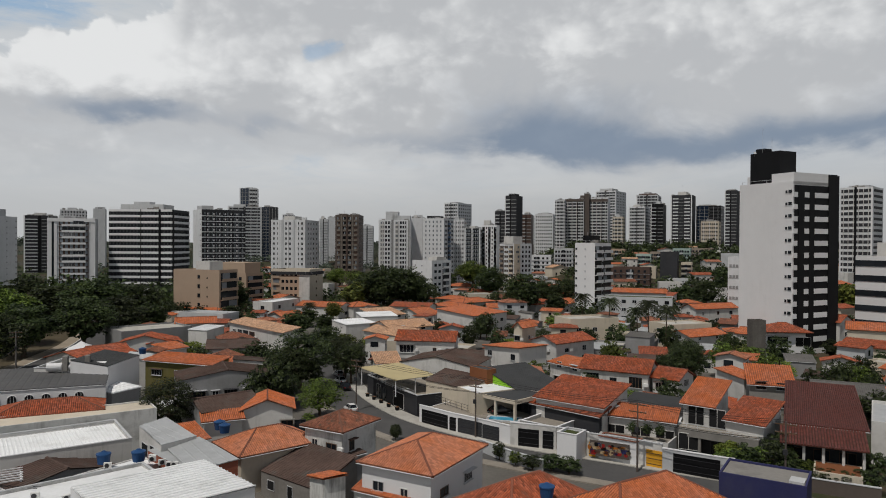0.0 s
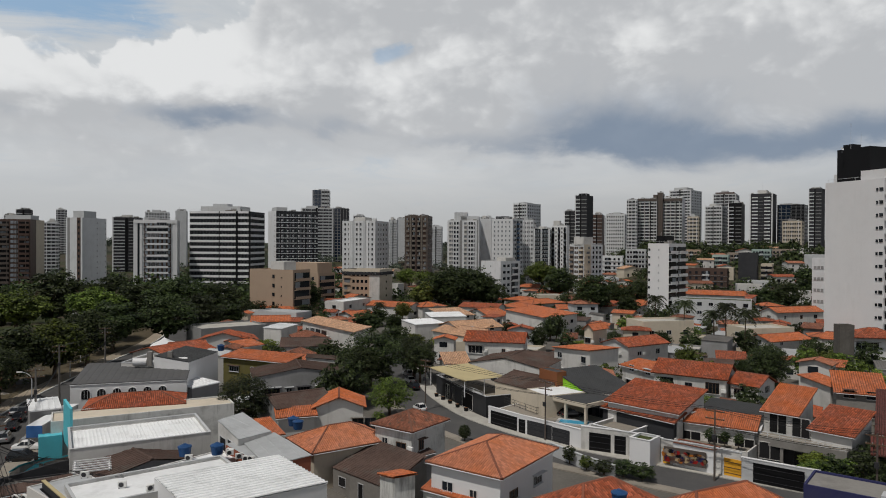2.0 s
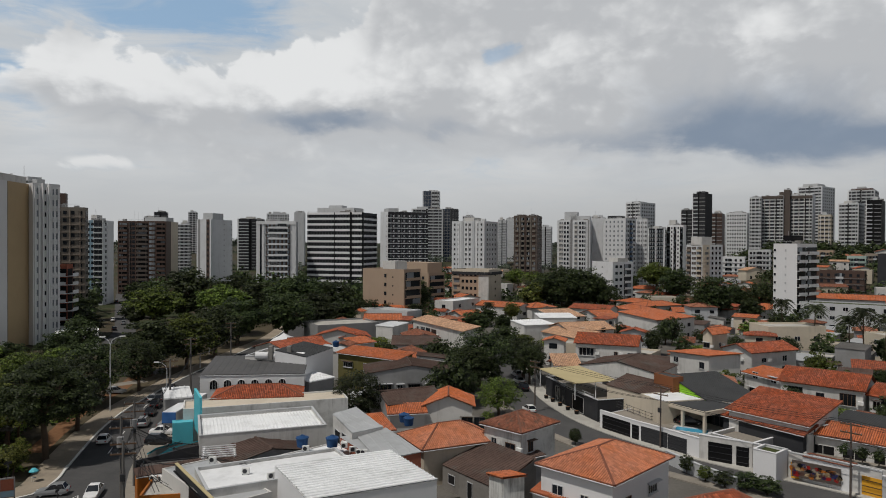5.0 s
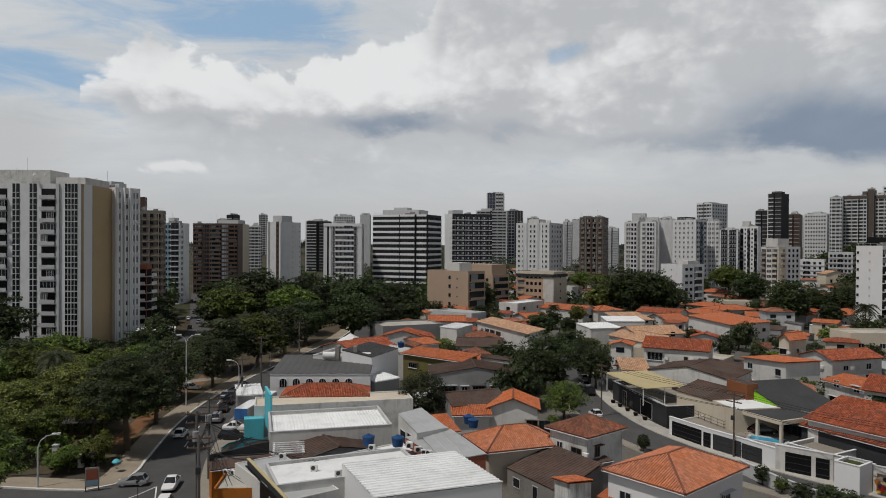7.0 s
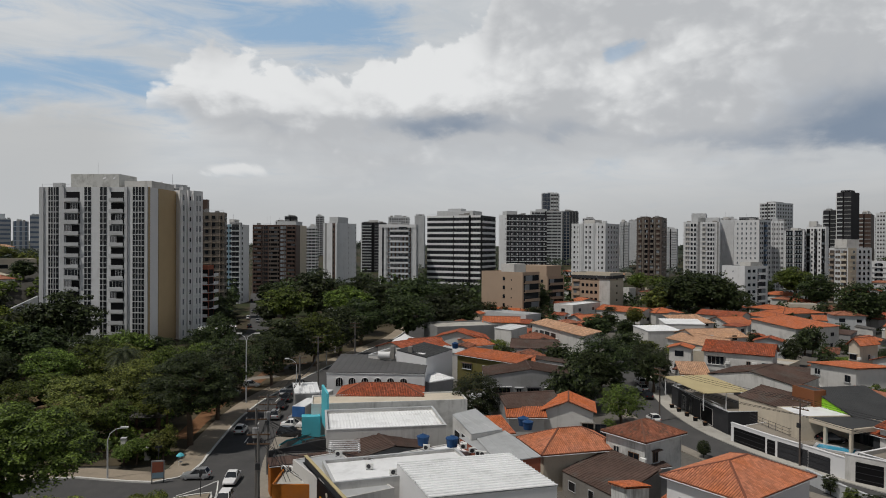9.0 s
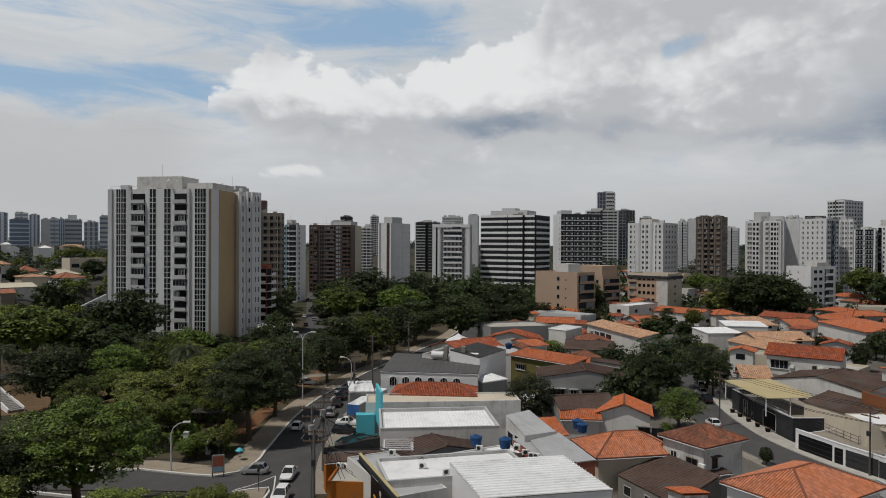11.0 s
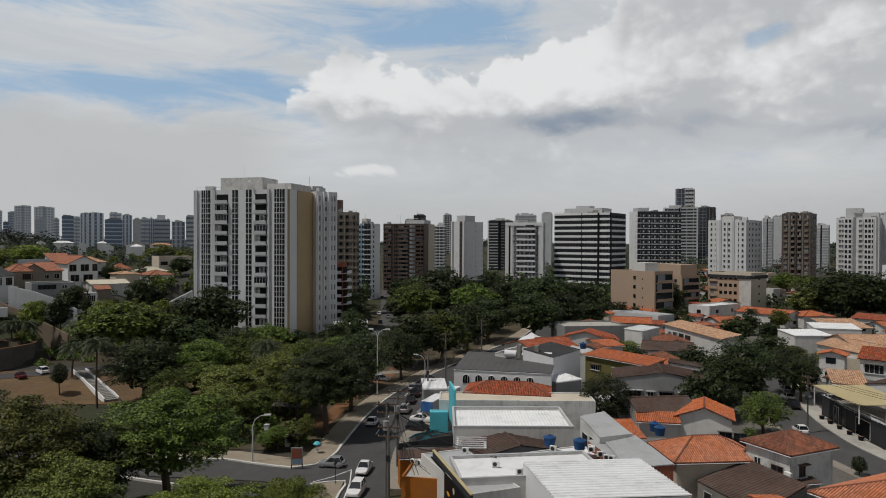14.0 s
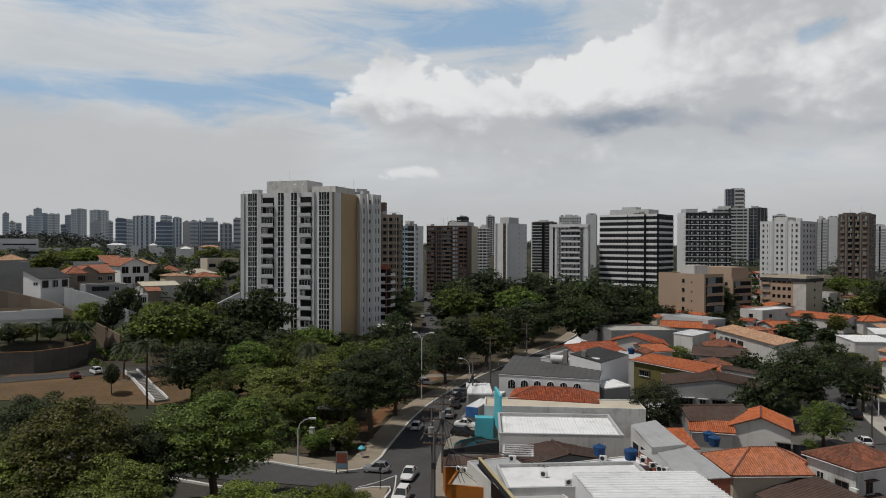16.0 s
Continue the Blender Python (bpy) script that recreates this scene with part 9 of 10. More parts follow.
tree(-114.9, 181.6, 9.0, 15.0, "spread")
tree(-90.8, 174.1, 8.2, 14.0, "dark")
tree(-88.9, 190.0, 8.0, 13.1, "dark")
tree(-87.3, 207.1, 6.0, 9.6, "dark")
tree(-127.7, 225.2, 10.0, 13.4, "dark")
tree(-129.9, 249.5, 9.0, 12.3, "spread")
tree(-93.6, 90.3, 5.4, 9.7, "spread")
tree(-93.0, 97.2, 5.2, 9.5, "spread")
tree(-181.6, 115.2, 6.6, 13.9, "dark")
tree(-155.9, 107.9, 6.8, 13.1, "dark")
tree(-176.0, 87.6, 3.7, 5.6, "dark")
tree(-179.8, 83.0, 3.1, 3.2, "light")
tree(-128.4, 94.7, 6.0, 9.3, "dark")
tree(-126.0, 101.0, 5.5, 8.9, "dark")
tree(-124.5, 107.5, 6.0, 8.8, "spread")
tree(-121.8, 114.5, 4.5, 7.2, "dark")
tree(-176.4, 90.0, 3.8, 6.9, "dark")
tree(-176.1, 74.0, 3.2, 3.5, "dark")
tree(-161.5, 60.6, 2.6, 4.5, "olive")
tree(-160.3, 65.1, 1.9, 3.5, "dark")
tree(-170.8, 73.7, 2.1, 3.2, "light")
tree(-162.5, 57.7, 3.1, 4.1, "dark")
tree(-157.5, 69.1, 1.5, 2.5, "light")
tree(-164.0, 87.9, 4.1, 8.1, "dark")
tree(-126.2, 61.8, 1.8, 5.8, "dark")
tree(-217.6, 122.0, 2.8, 6.3, "dark")
tree(-178.5, 109.6, 4.3, 14.2, "dark")
tree(-170.2, 83.3, 3.2, 12.8, "dark")
tree(-168.9, 76.7, 3.4, 9.3, "light")
tree(-155.3, 86.0, 4.3, 13.2, "light")
tree(-153.7, 92.7, 3.8, 13.3, "olive")
tree(-152.3, 98.8, 4.9, 13.5, "light")
tree(-256.6, 103.0, 6.5, 8.5, "light")
tree(-274.9, 123.7, 7.3, 9.5, "light")
tree(-278.3, 180.2, 7.4, 9.6, "light")
tree(-217.6, 148.6, 5.1, 6.6, "dark")
tree(-247.8, 171.8, 3.0, 5.9, "olive")
tree(-165.9, 87.4, 1.6, 12.5, "dark")
tree(-221.1, 135.9, 2.2, 4.0, "yard")
tree(-253.4, 144.2, 2.1, 5.4, "light")
sheet_roof("low hall under white sheets beside the far avenue", -137.0, 142.0, 42.0, 10.0, 9.0, 4.2, 0.6, LIGHTROOF, WHITE)
tree(-146.5, 163.0, 4.5, 8.0, "dark")
tree(-158.0, 172.5, 5.0, 9.0, "dark")
tree(-172.0, 189.0, 6.0, 10.0, "dark")
tree(-190.0, 208.0, 6.5, 11.0, "dark")
tree(-150.0, 188.0, 5.0, 9.5, "dark")
tree(-168.0, 212.0, 6.0, 11.0, "dark")
tree(-196.0, 246.0, 6.5, 11.0, "dark")
tree(-312.6, 131.2, 7.2, 7.1, "light")
tree(-281.4, 111.1, 5.1, 5.3, "light")
tree(-309.6, 135.7, 7.3, 7.2, "light")
tree(-221.0, 125.3, 2.7, 4.5, "dark")
tree(-98.9, 65.3, 4.4, 7.9, "round")
tree(-84.6, 63.9, 4.0, 7.2, "olive")
tree(-80.1, 68.0, 2.8, 6.3, "spread")
tree(-69.3, 65.8, 2.0, 3.9, "olive")
tree(-71.0, 63.2, 1.8, 3.4, "spread")
tree(-100.8, 73.2, 4.5, 7.5, "spread")
tree(-85.2, 75.9, 3.6, 6.1, "spread")
tree(-85.4, 96.7, 4.0, 6.0, "spread")
tree(-114.4, 119.6, 4.5, 9.2, "dark")
tree(-110.6, 221.6, 11.1, 16.1, "dark")
tree(-100.6, 228.5, 10.1, 14.1, "dark")
tree(-142.5, 235.4, 11.2, 15.7, "dark")
tree(-93.9, 282.9, 11.8, 15.3, "dark")
tree(-81.2, 264.9, 9.6, 13.1, "dark")
# trees among the houses
tree(-38.5, 96.8, 4.6, 9.1, "dark")
tree(-26.9, 130.9, 6.3, 11.4, "dark")
tree(-27.6, 126.7, 5.4, 8.8, "dark")
tree(-19.2, 109.0, 3.9, 6.6, "round")
tree(49.9, 140.7, 4.3, 8.6, "dark")
tree(46.2, 144.0, 2.6, 5.0, "dark")
tree(31.6, 268.0, 7.6, 13.4, "dark")
tree(43.0, 262.0, 5.2, 9.0, "dark")
tree(-27.0, 118.5, 3.3, 5.6, "dark")
tree(-29.5, 128.5, 4.2, 7.2, "dark")
tree(-24.8, 131.5, 2.7, 4.8, "dark")
tree(-20.0, 140.7, 5.7, 8.9, "dark")
tree(-58.2, 160.5, 3.6, 4.7, "light")
tree(-41.2, 148.6, 4.5, 5.6, "dark")
tree(-26.6, 158.4, 5.0, 8.8, "dark")
tree(-17.9, 135.4, 3.9, 8.6, "dark")
tree(-26.9, 277.3, 11.0, 17.1, "dark")
tree(-16.8, 286.1, 11.7, 17.9, "dark")
tree(-9.3, 284.9, 7.5, 14.3, "dark")
tree(-35.1, 273.9, 6.6, 12.0, "olive")
tree(30.3, 262.3, 9.0, 16.7, "dark")
tree(46.8, 132.5, 4.5, 9.9, "dark")
tree(66.6, 160.7, 3.7, 7.4, "dark")
tree(47.1, 178.9, 2.5, 4.7, "round")
tree(23.9, 339.7, 9.4, 16.6, "dark")
tree(14.9, 356.7, 10.5, 18.4, "spread")
tree(51.3, 290.0, 8.5, 13.3, "dark")
tree(42.8, 296.9, 7.3, 12.1, "dark")
tree(1.9, 375.0, 7.4, 12.3, "dark")
tree(-26.0, 305.9, 10.5, 18.0, "dark")
tree(-43.0, 341.8, 8.4, 13.4, "spread")
tree(-55.7, 370.8, 8.5, 13.6, "spread")
tree(-15.3, 293.6, 8.2, 15.6, "dark")
tree(-43.7, 224.3, 3.7, 6.4, "dark")
tree(-41.9, 198.1, 5.5, 8.1, "dark")
tree(-35.4, 208.0, 3.7, 6.3, "dark")
tree(-25.2, 178.2, 3.2, 4.3, "light")
tree(-18.2, 174.0, 2.6, 4.2, "light")
tree(6.9, 179.4, 2.9, 6.6, "dark")
tree(17.5, 175.1, 3.1, 3.8, "light")
tree(74.0, 340.0, 6.7, 11.1, "dark")
tree(146.3, 249.8, 6.1, 14.3, "light")
tree(114.9, 301.4, 7.4, 12.3, "dark")
tree(104.8, 300.8, 5.9, 9.8, "dark")
tree(136.6, 336.9, 6.6, 16.5, "dark")
tree(-70.4, 230.5, 4.9, 6.6, "dark")
tree(-60.9, 223.3, 4.4, 5.8, "dark")
tree(-38.0, 240.5, 3.9, 6.9, "olive")
tree(33.2, 201.3, 3.3, 7.4, "spread")
tree(26.1, 180.1, 2.9, 5.8, "dark")
tree(36.9, 175.7, 3.2, 6.5, "dark")
tree(58.8, 181.2, 3.3, 6.6, "dark")
tree(69.0, 157.0, 3.3, 5.1, "olive")
tree(66.1, 133.0, 2.0, 5.4, "light")
palm(40.5, 201.0, 12.6, r=3.2)
palm(46.8, 194.4, 11.9, r=3.2)
palm(53.1, 177.2, 12.7, r=3.2)
palm(56.5, 174.1, 11.6, r=3.2)
palm(51.0, 181.0, 10.5, r=3.2)
palm(-130.0, 230.9, 12.2, r=2.4)
palm(-43.5, 225.9, 7.5, r=2.4)
palm(-134.7, 68.2, 6.2, r=2.8)
palm(-113.4, 61.6, 11.1, r=2.8)
palm(-91.6, 79.1, 10.5, r=2.8)
palm(-166.5, 60.2, 3.5, r=2.8)
palm(-162.8, 69.6, 3.5, r=2.8)
palm(-163.1, 63.4, 3.5, r=2.8)
palm(-160.7, 71.7, 3.5, r=2.8)
palm(-150.5, 109.3, 11.2, r=2.8)
palm(-162.4, 100.6, 10.3, r=2.8)
palm(-151.1, 99.7, 11.1, r=2.8)
palm(-69.6, 37.4, 4.9, r=2.8)
# garden shrubs
tree(38.6, 87.9, 2.6, 3.5, "round")
tree(40.9, 87.9, 2.3, 4.2, "dark")
tree(36.3, 87.2, 1.9, 3.1, "light")
tree(44.3, 89.7, 2.5, 3.6, "dark")
tree(46.0, 89.4, 1.6, 2.5, "olive")
tree(41.6, 87.1, 2.1, 2.5, "round")
tree(34.1, 92.9, 0.8, 2.5, "round")
tree(-6.5, 96.8, 1.1, 2.5, "dark")
tree(96.9, 165.2, 1.6, 2.7, "light")
tree(93.6, 165.3, 2.7, 5.4, "dark")
tree(-21.1, 78.7, 1.0, 2.5, "dark")
tree(-72.8, 64.9, 1.7, 2.5, "olive")
tree(-70.2, 65.6, 1.5, 2.5, "dark")
tree(-72.0, 62.1, 1.7, 2.5, "spread")
tree(-70.6, 68.0, 1.3, 4.0, "light")
tree(-84.3, 68.4, 3.4, 4.8, "olive")
tree(-79.2, 61.2, 2.7, 4.4, "dark")
# street walls of the villas
wall_line("white villa wall with black garage doors on the street", [(-3.5, 106.9), (1.5, 101.9), (5.5, 98.5), (9.4, 95.0)], 2.7, CLEAN, gates=((3.4, 5.6, 2.2, BLACK), (7.2, 1.2, 2.1, BLACK), (10.4, 4.4, 2.2, DARKGREY), (14.2, 3.0, 2.1, DARKGREY)), coping=CLEAN)
wall_line("white wall with paired garage doors", [(9.4, 95.0), (15.1, 92.8), (19.1, 90.2)], 3.2, WHITE, gates=((2.6, 2.9, 2.5, BLACK), (6.0, 2.9, 2.5, BLACK), (8.5, 0.9, 2.1, METAL)), coping=CLEAN)
wall_line("white wall with a painted mural band and a mustard gate", [(19.1, 90.2), (23.0, 88.2), (27.2, 85.2)], 3.1, WHITE, gates=((0.6, 0.9, 2.0, MUSTARD), (8.6, 2.0, 2.2, MUSTARD)), coping=PALE)
wall_line("pale wall with a wide black garage door", [(27.1, 84.7), (32.1, 81.6), (34.2, 80.5)], 2.8, PALE, gates=((4.0, 5.4, 2.4, BLACK), (8.6, 1.0, 2.2, METAL)), coping=CLEAN)
wall_line("low garden wall on the near side of the street", [(5.1, 92.1), (8.8, 87.0), (12.2, 83.6)], 1.6, PALE)
coloured_panels("painted mural of dark and warm colours on a street wall", (19.1, 89.1), (23.6, 86.7), 0.7, 2.6, 34, (BROWN, RUST, NAVY, TAUPE, RED, TAN, BLACK, TILE_RED))
tree(11.2, 84.6, 1.7, 2.0, "yard")
tree(13.4, 84.2, 1.9, 2.2, "yard")
tree(15.4, 83.4, 1.9, 2.0, "yard")
tree(9.2, 86.2, 1.2, 2.0, "yard_light")
tree(7.4, 88.6, 1.2, 2.4, "yard")
tree(-20.9, 80.9, 1.6, 2.6, "yard")
tree(30.3, 94.9, 1.2, 1.8, "yard")
tree(37.6, 94.1, 2.4, 3.0, "yard")
tree(35.4, 92.6, 1.8, 2.4, "yard")
tree(39.5, 95.5, 2.2, 3.6, "yard")
tree(27.1, 91.1, 0.9, 1.8, "yard", z=2.4, label="potted dark green shrub on a terrace")
tree(25.4, 91.9, 0.9, 1.8, "yard", z=2.4, label="potted dark green shrub on a terrace")
tree(28.5, 90.2, 0.9, 1.8, "yard", z=2.4, label="potted dark green shrub on a terrace")
tree(34.7, 83.2, 2.0, 3.4, "yard_light")
tree(36.5, 82.7, 2.4, 3.8, "yard")
tree(38.5, 83.3, 2.2, 3.6, "yard_light")
tree(39.9, 82.5, 2.2, 4.4, "yard")
tree(41.4, 81.8, 2.0, 3.2, "yard")
tree(42.9, 81.4, 1.8, 2.6, "yard_light")
tree(43.9, 79.5, 2.0, 2.2, "yard")
tree(46.2, 78.5, 2.2, 2.0, "yard")
tree(48.1, 77.8, 2.0, 2.6, "yard")
tree(51.5, 81.9, 2.0, 3.4, "yard")
tree(41.8, 84.6, 2.0, 4.6, "yard")
wall_line("low brown garden wall before the red house", [(41.0, 78.4), (43.9, 76.7), (47.7, 74.7)], 1.5, BROWN, coping=PALE)
# the avenue: parked and driving cars
car(-55.8, 63.3, -62, CARWHITE, "saloon")
car(-60.4, 62.4, -152, CARSILVER, "hatch")
car(-69.2, 80.4, 118, CARWHITE, "hatch")
car(-51.6, 57.3, -62, CARWHITE, "suv")
car(-69.9, 89.4, 118, CARSILVER, "suv")
car(-73.2, 95.2, 118, CARBLACK, "saloon")
car(-75.7, 99.8, 118, CARBLACK, "suv")
car(-78.0, 103.9, 118, CARGREY, "hatch")
car(-64.0, 86.1, 20, CARWHITE, "saloon")
car(-61.4, 81.8, 20, CARBLACK, "suv")
car(-65.2, 89.4, 20, CARSILVER, "saloon")
car(-78.9, 106.9, 118, CARSILVER, "hatch")
car(-81.4, 111.6, 118, CARBLACK, "saloon")
car(-79.1, 103.5, 118, CARSILVER, "hatch")
car(-89.2, 106.7, 30, CARSILVER, "hatch")
car(-88.1, 99.5, 30, CARGREY, "saloon")
car(-100.5, 94.0, 30, CARSILVER, "saloon")
car(-0.9, 95.1, -32, CARWHITE, "hatch")
car(-18.5, 130.3, 118, CARBLACK, "suv")
car(-20.1, 136.6, 118, CARWHITE, "saloon")
car(-21.6, 143.4, 118, CARSILVER, "hatch")
car(-15.1, 113.8, 118, CARWHITE, "hatch")
car(-37.4, 227.3, 100, CARWHITE, "saloon")
car(-37.4, 236.9, 100, CARSILVER, "hatch")
car(-34.6, 221.5, 100, CARWHITE, "hatch")
car(-35.6, 240.3, 100, CARSILVER, "saloon")
car(47.3, 183.0, 10, CARSILVER, "hatch")
car(-152.2, 180.9, 128, CARBLACK, "hatch")
car(-160.0, 194.5, 128, CARSILVER, "hatch")
car(-182.4, 219.0, 128, CARSILVER, "hatch")
car(-187.8, 230.4, 128, CARWHITE, "hatch")
car(-219.0, 261.6, 128, CARBLACK, "hatch")
car(-235.2, 286.2, 128, CARBLACK, "hatch")
car(-258.2, 312.1, 128, CARBLACK, "hatch")
car(-169.9, 201.2, 128, CARWHITE, "hatch")
car(-141.0, 61.8, 170, CARRED, "saloon", z=1.75)
car(-142.5, 66.5, 172, CARWHITE, "suv", z=1.75)
# poles, lamps and cables
utility_pole(-43.7, 53.2, 9.9, rot=30)
utility_pole(-48.4, 58.6, 10.5, rot=30, transformer=True)
utility_pole(-53.6, 67.0, 9.8, rot=30, transformer=True)
utility_pole(-66.5, 91.0, 10.0, rot=30, transformer=False)
utility_pole(-77.5, 112.0, 10.0, rot=30, transformer=False)
utility_pole(-84.0, 136.0, 10.0, rot=30, transformer=False)
wires("slack black overhead cables between street poles", (-48.4, 58.6, 10.5), (-53.6, 67.0, 9.8), 3)
wires("bundle of low telephone cables between street poles", (-48.4, 58.6, 7.6), (-53.6, 67.0, 7.1), 3, 0.15, 0.8, 0.035)
wires("slack black overhead cables between street poles", (-53.6, 67.0, 9.8), (-66.5, 91.0, 10.0), 3)
wires("bundle of low telephone cables between street poles", (-53.6, 67.0, 7.1), (-66.5, 91.0, 6.6), 3, 0.15, 0.8, 0.035)
wires("slack black overhead cables between street poles", (-43.7, 53.2, 9.9), (-48.4, 58.6, 10.5), 3)
wires("bundle of low telephone cables between street poles", (-43.7, 53.2, 7.0), (-48.4, 58.6, 7.6), 3, 0.15, 0.4, 0.04)
wires("slack black overhead cables between street poles", (-66.5, 91.0, 10.0), (-77.5, 112.0, 10.0), 3)
wires("bundle of low telephone cables between street poles", (-66.5, 91.0, 6.6), (-77.5, 112.0, 6.6), 3, 0.15, 0.8, 0.035)
wires("slack black overhead cables between street poles", (-77.5, 112.0, 10.0), (-84.0, 136.0, 10.0), 3)
wires("bundle of low telephone cables between street poles", (-77.5, 112.0, 6.6), (-84.0, 136.0, 6.6), 3, 0.15, 0.8, 0.035)
wires("slack service cables from a street pole to a shop", (-48.4, 58.6, 7.8), (-41.2, 57.4, 4.2), 2, 0.2, 0.7, 0.03)
wires("slack service cables from a street pole to a shop", (-53.6, 67.0, 7.3), (-42.6, 56.4, 4.2), 2, 0.2, 0.7, 0.03)
wires("slack service cables from a street pole to a shop", (-48.4, 58.6, 7.3), (-41.9, 59.4, 6.0), 2, 0.2, 0.7, 0.03)
wires("slack service cables from a street pole to a shop", (-53.6, 67.0, 6.8), (-47.2, 70.5, 4.4), 2, 0.2, 0.7, 0.03)
wires("slack service cables from a street pole to a shop", (-48.4, 58.6, 6.8), (-56.2, 77.4, 4.4), 2, 0.2, 0.7, 0.03)
wires("slack service cables from a street pole to a shop", (-53.6, 67.0, 6.3), (-35.4, 60.6, 6.2), 2, 0.2, 0.7, 0.03)
utility_pole(37.6, 75.4, 8.6, rot=-35)
utility_pole(23.9, 84.3, 8.6, rot=-35)
utility_pole(4.8, 98.5, 8.6, rot=-35)
utility_pole(-14.2, 114.2, 8.6, rot=-35)
wires("thin overhead cables along the curved street", (37.6, 75.4, 8.6), (23.9, 84.3, 8.6), 3, 0.8, 0.5)
wires("low slack cables along the curved street", (37.6, 75.4, 6.6), (23.9, 84.3, 6.6), 2, 0.2, 0.5, 0.03)
wires("thin overhead cables along the curved street", (23.9, 84.3, 8.6), (4.8, 98.5, 8.6), 3, 0.8, 0.5)
wires("low slack cables along the curved street", (23.9, 84.3, 6.6), (4.8, 98.5, 6.6), 2, 0.2, 0.5, 0.03)
wires("thin overhead cables along the curved street", (4.8, 98.5, 8.6), (-14.2, 114.2, 8.6), 3, 0.8, 0.5)
wires("low slack cables along the curved street", (4.8, 98.5, 6.6), (-14.2, 114.2, 6.6), 2, 0.2, 0.5, 0.03)
street_lamp(-69.6, 57.8, 5.9, rot=40, arms=1)
street_lamp(-80.8, 95.2, 12.1, rot=30, arms=2)
street_lamp(-98.6, 150.0, 11.1, rot=30, arms=2)
street_lamp(-89.3, 132.4, 5.6, rot=0, arms=1)
street_lamp(-78.8, 106.9, 6.1, rot=200, arms=1)
# roof tanks and units
water_tank(-33.3, 67.9, 6.0)
water_tank(-30.2, 68.7, 6.0)
water_tank(-27.6, 85.6, 4.6)
water_tank(-26.5, 84.1, 4.6)
water_tank(9.1, 59.6, 6.0)
water_tank(-54.9, 126.5, 7.2)
air_conditioner(-39.4, 60.6, 5.95, 16)
air_conditioner(-32.2, 66.5, 5.95, 14)
air_conditioner(-28.8, 68.6, 5.95, 26)
air_conditioner(-27.4, 67.6, 5.95, 41)
air_conditioner(-25.9, 66.9, 5.95, 1)
air_conditioner(-31.6, 58.0, 5.95, 51)
air_conditioner(-34.5, 58.5, 5.95, 20)
air_conditioner(-44.9, 58.9, 4.15, -5)
air_conditioner(-44.1, 59.0, 4.15, -18)
air_conditioner(-26.4, 66.9, 5.95, 10)
air_conditioner(-29.0, 69.1, 5.95, -20)
dish(-159.1, 131.0, 44.1, 0)
dish(-157.5, 132.8, 44.2, -15)
dish(-153.3, 142.1, 43.6, -15)
dish(-151.9, 143.6, 43.6, 21)
dish(82.0, 182.4, 51.0, 18)
dish(86.4, 180.4, 50.7, 6)
mast(-160.8, 130.4, 44.6, 4.6)
mast(84.1, 182.5, 51.8, 6.6)
mast(86.1, 181.6, 51.7, 4.1)
mast(-247.5, 309.1, 36.2, 6.6)
mast(-244.5, 311.5, 36.3, 6.6)
mast(-61.3, 400.7, 41.9, 5.6)
mast(-52.5, 401.9, 41.9, 5.6)
mast(-58.6, 294.2, 14.1, 6.6)
mast(-62.1, 293.5, 14.1, 6.6)
mast(-55.8, 294.8, 14.1, 7.6)
mast(209.1, 604.9, 69.8, 9.6)
WAYS = [(smooth_line(AVENUE, 4.0), 9.5), (smooth_line(STREET, 4.0), 8.5), (smooth_line([(-58, 60), (-66, 57), (-80, 49.5), (-92, 43.5), (-104, 36.5), (-120, 26)], 4.0), 8.5),
        (smooth_line([(-133, 158), (-180, 219), (-270, 328), (-330, 400)], 5.0), 8.0), (smooth_line([(-92, 118), (-108, 98), (-113, 86)], 4.0), 3.0), (smooth_line([(-100, 82), (-121, 74)], 4.0), 7.0)]


def free(x, y, r, ways=True):
    """Whether a circle is clear of the buildings and roads."""
    if any((x - a) ** 2 + (y - b) ** 2 < (r + c * 0.86) ** 2 for a, b, c in FOOT):
        return False
    return not ways or not any((p.x - x) ** 2 + (p.y - y) ** 2 < (w + r * 0.6) ** 2 for line, w in WAYS for p in line)


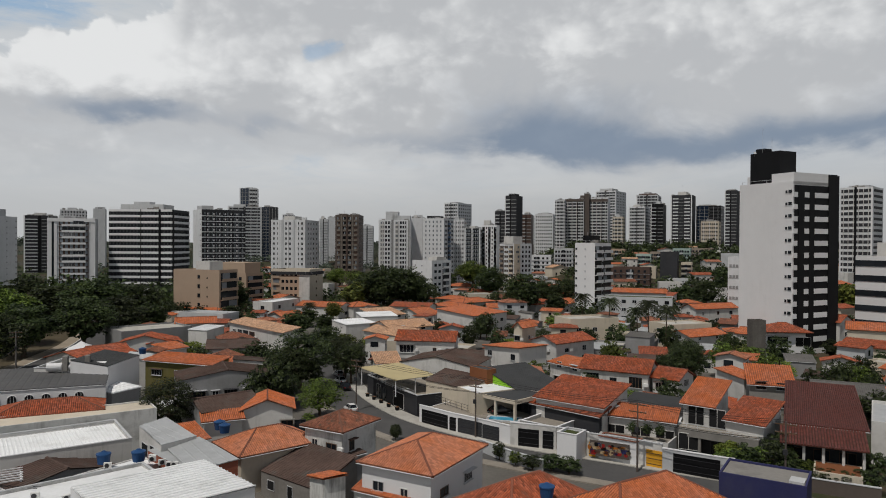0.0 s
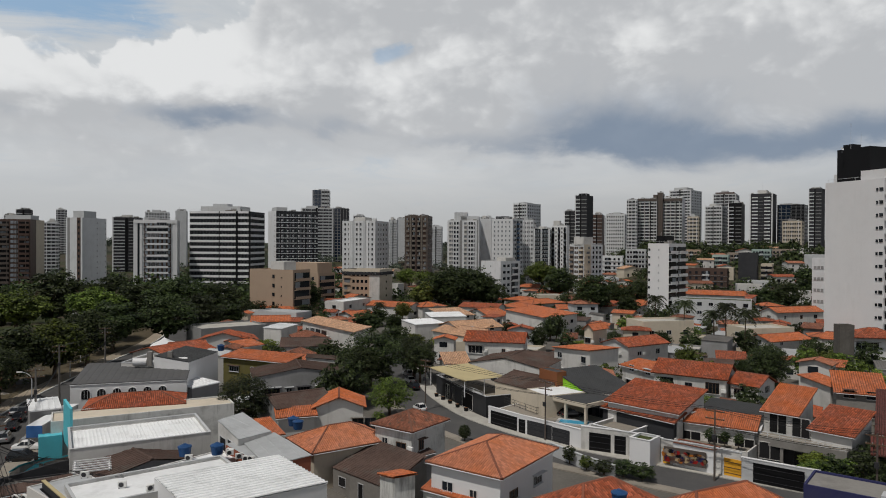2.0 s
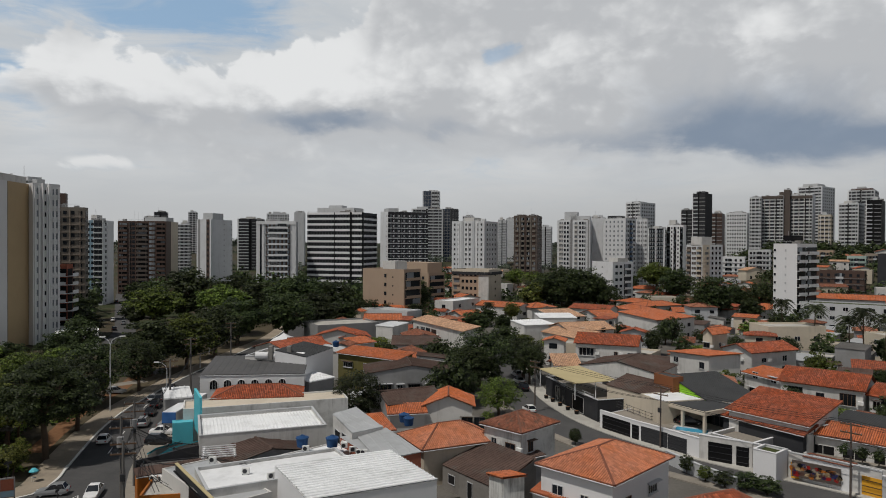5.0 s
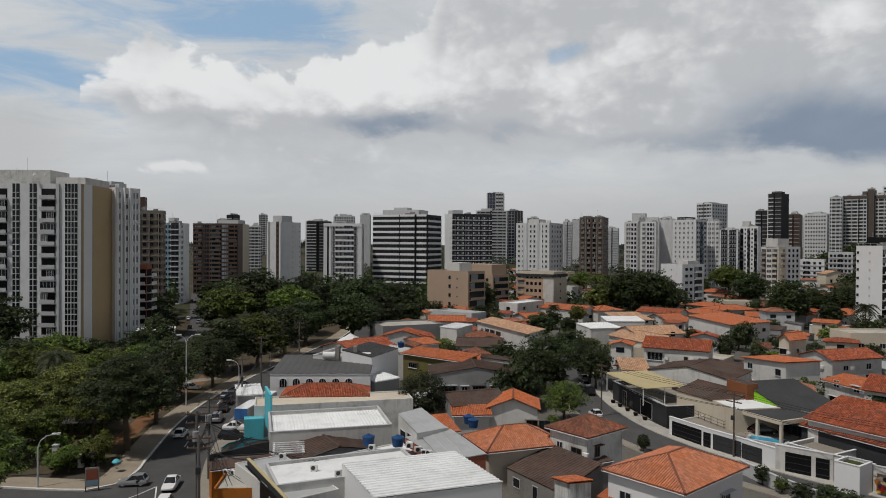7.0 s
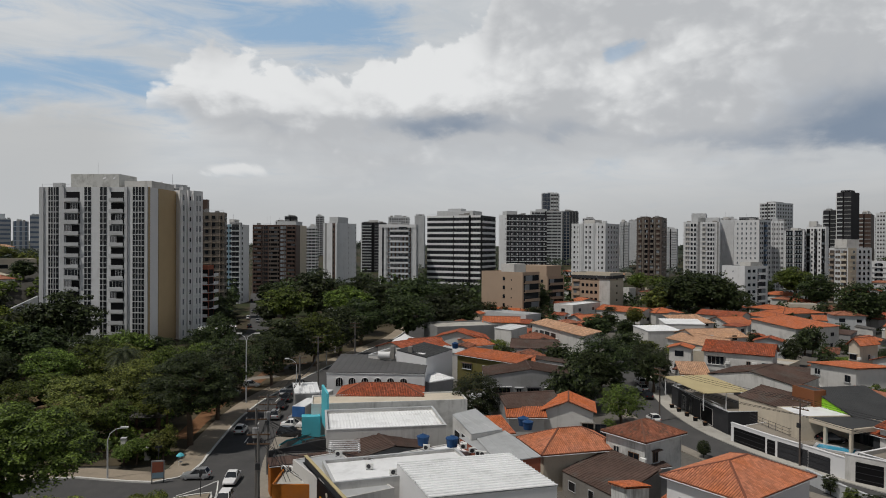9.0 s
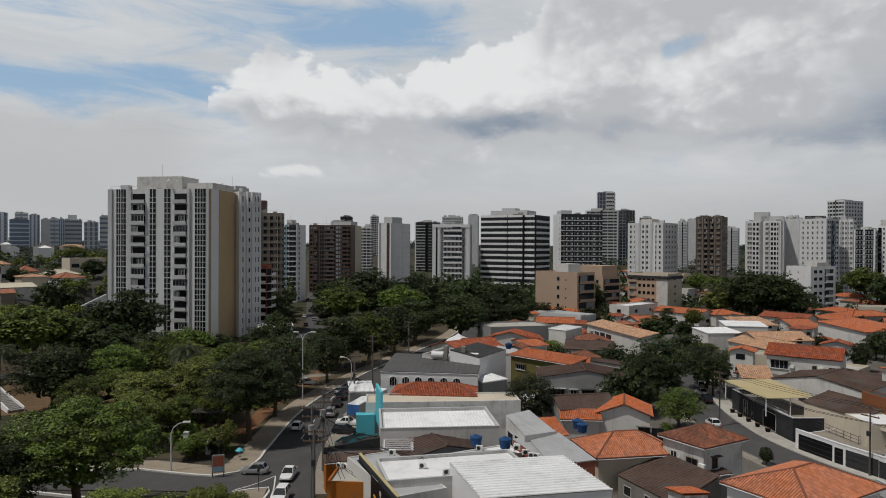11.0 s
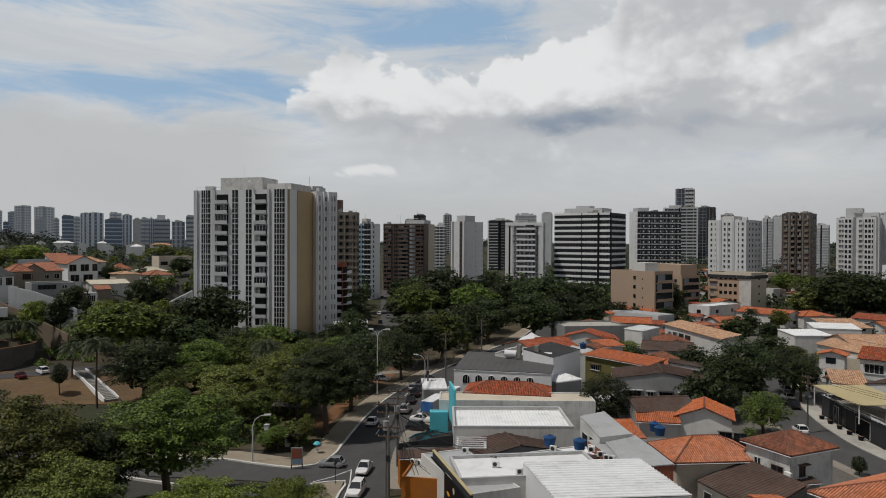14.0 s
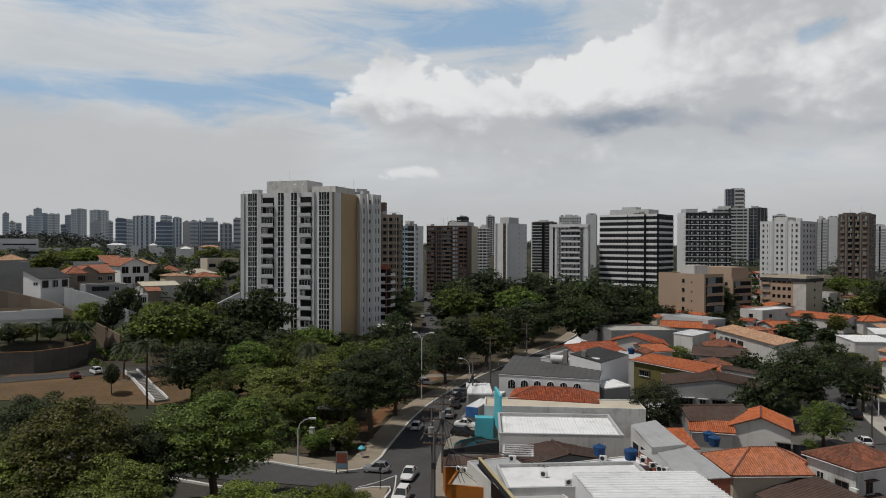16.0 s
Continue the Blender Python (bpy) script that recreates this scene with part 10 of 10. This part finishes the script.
# ---- the far quarter: low houses and woods up to the skyline ----
def far_quarter():
    rng = random.Random(11)
    made = 0
    tries = 0
    while made < 150 and tries < 9000:
        tries += 1
        az, r = rng.uniform(-16, 34), 250 + 340 * rng.random() ** 1.3
        x, y = r * math.sin(radians(az)), r * math.cos(radians(az))
        if not free(x, y, 6.0):
            continue
        made += 1
        kind = rng.choice(("hip", "gable", "gable", "gable_y", "shed"))
        tile = rng.choice((TILE, TILE_SOFT, TILE_SOFT, TILE_MID, TILE_MID, TILE_PALE, TILE_OLD))
        word = {TILE: "orange", TILE_SOFT: "faded salmon", TILE_MID: "weathered orange", TILE_PALE: "pale", TILE_OLD: "blackened"}[tile]
        wall = rng.choice((WHITE, WHITE, OFFWHITE, PALE))
        shade = {WHITE: "white", OFFWHITE: "cream", PALE: "pale grey"}[wall]
        h = rng.choice((3.4, 3.8, 4.2, 6.0))
        if rng.random() < 0.25:
            block(f"{shade} flat-roofed house in the far quarter", x, y, -az + rng.uniform(-35, 35), rng.uniform(8, 14), rng.uniform(7, 10), h + rng.choice((0, 0, 3)), wall, rng.choice((SCREED, LIGHTROOF, FIBRE, ZINC)), z=ground_z(x, y))
        else:
            house(f"{shade} house with {word} tiles in the far quarter", x, y, -az + rng.uniform(-35, 35), rng.uniform(8, 14), rng.uniform(7, 10), h, kind, None, wall, tile, auto=(2, 0, 0), z=ground_z(x, y), plain=True)


far_quarter()


def near_fill():
    """Small annexes, sheds and yard trees in the gaps between the nearer houses."""
    rng = random.Random(23)
    made = tries = 0
    while made < 125 and tries < 26000:
        tries += 1
        az, r = rng.uniform(-24, 34), rng.uniform(108, 268)
        x, y = r * math.sin(radians(az)), r * math.cos(radians(az))
        if not free(x, y, 2.8) or any((x - a) ** 2 + (y - b) ** 2 < (3.4 + c) ** 2 for a, b, c in TREE_AT):
            continue
        made += 1
        w, d, h = rng.uniform(4.5, 8.0), rng.uniform(4, 7), rng.choice((2.8, 3.2, 3.6, 4.2, 5.6))
        rot = -az + rng.choice((0, 0, 90)) + rng.uniform(-30, 10)
        m = pose(x, y, 0, 0, 0, rot) @ Vector((-w / 2, -d / 2, 0))
        pick = rng.random()
        if pick < 0.6:
            tile = rng.choice((TILE, TILE_SOFT, TILE_MID, TILE_MID, TILE_OLD))
            house("small annex with " + {TILE: "orange", TILE_SOFT: "faded salmon", TILE_MID: "weathered", TILE_OLD: "blackened"}[tile] + " clay tiles in a yard", m.x, m.y, rot, w, d, h, rng.choice(("shed", "gable", "hip", "gable_y")), None, rng.choice((WHITE, OFFWHITE, GREY, PALE)), tile, auto=(1, 0, 1), plain=True)
        elif pick < 0.85:
            sheet_roof("low shed under dark sheets in a back yard", m.x, m.y, rot, w, d, h, 0.6, rng.choice((BROWNROOF, FIBRE, ZINC)), rng.choice((WHITE, GREY)), rib=0.5)
        else:
            block("small flat-roofed annex with stained walls", m.x, m.y, rot, w, d, h, rng.choice((WHITE, OFFWHITE, GREY)), SCREED)
    made = tries = 0
    while made < 150 and tries < 12000:
        tries += 1
        az, r = rng.uniform(-24, 34), rng.uniform(105, 300)
        x, y = r * math.sin(radians(az)), r * math.cos(radians(az))
        if not free(x, y, 0.7):
            continue
        made += 1
        s = rng.uniform(1.2, 3.6)
        FOOT.append((x, y, s * 0.6))
        tree(x, y, s, s * rng.uniform(1.7, 2.6), rng.choice(("yard", "yard", "yard", "yard", "yard_light")))


near_fill()


def scatter(seed, n, az0, az1, r0, r1, size, tall):
    rng = random.Random(seed)
    out = []
    for _ in range(n):
        az, r = rng.uniform(az0, az1), r0 + (r1 - r0) * rng.random() ** 0.8
        x, y = r * math.sin(radians(az)), r * math.cos(radians(az))
        s = rng.uniform(0.6, 1.3)
        if not free(x, y, size * s * 0.5) or (-41.4 < az < -38.4 and 150 < r < 470) or (-68.5 < az < -58 and 115 < r < 168) or any(abs(az - a) < 0.7 and b - 38 < r < b for a, b in CLEARINGS):
            continue
        out.append((x, y, ground_z(x, y) - 0.5, size * s, tall * s * rng.uniform(0.8, 1.2)))
    return out


woods("dark green trees scattered among the far houses", scatter(1, 620, -16, 36, 235, 520, 3.4, 6.5), LEAF_DARK, 1, leaf=0.66, per=76)
woods("dense dark woods along the ridge", scatter(2, 420, 4, 40, 470, 640, 6.0, 10.0), LEAF_DARK, 2, leaf=0.66, per=76)
woods("green park woods beyond the avenue", scatter(3, 420, -44, -13, 240, 470, 5.2, 12.0), LEAF_DARK, 3, leaf=0.62, per=86)
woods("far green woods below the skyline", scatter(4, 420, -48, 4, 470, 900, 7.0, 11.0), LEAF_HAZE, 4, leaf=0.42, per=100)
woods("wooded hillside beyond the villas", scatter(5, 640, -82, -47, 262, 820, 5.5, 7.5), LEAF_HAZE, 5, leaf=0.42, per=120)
woods("lighter green crowns on the hillside", scatter(6, 70, -78, -53, 262, 480, 4.5, 6.0), LEAF_LIGHT, 6)
woods("green undergrowth of the park", scatter(7, 330, -66, -43, 70, 190, 2.2, 2.4), LEAF, 7, leaf=0.42)
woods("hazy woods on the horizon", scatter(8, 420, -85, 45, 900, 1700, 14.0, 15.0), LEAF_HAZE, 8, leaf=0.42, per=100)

woods("dark garden trees crowding the eastern houses", scatter(9, 420, 8, 36, 215, 470, 3.6, 7.0), LEAF_DARK, 9, leaf=0.66, per=76)
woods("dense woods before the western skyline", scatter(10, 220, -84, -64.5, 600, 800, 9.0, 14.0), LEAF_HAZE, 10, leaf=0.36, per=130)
woods("garden shrubs between the hillside villas", scatter(11, 170, -64, -49, 200, 262, 2.6, 4.2), LEAF, 11, leaf=0.7, per=60)
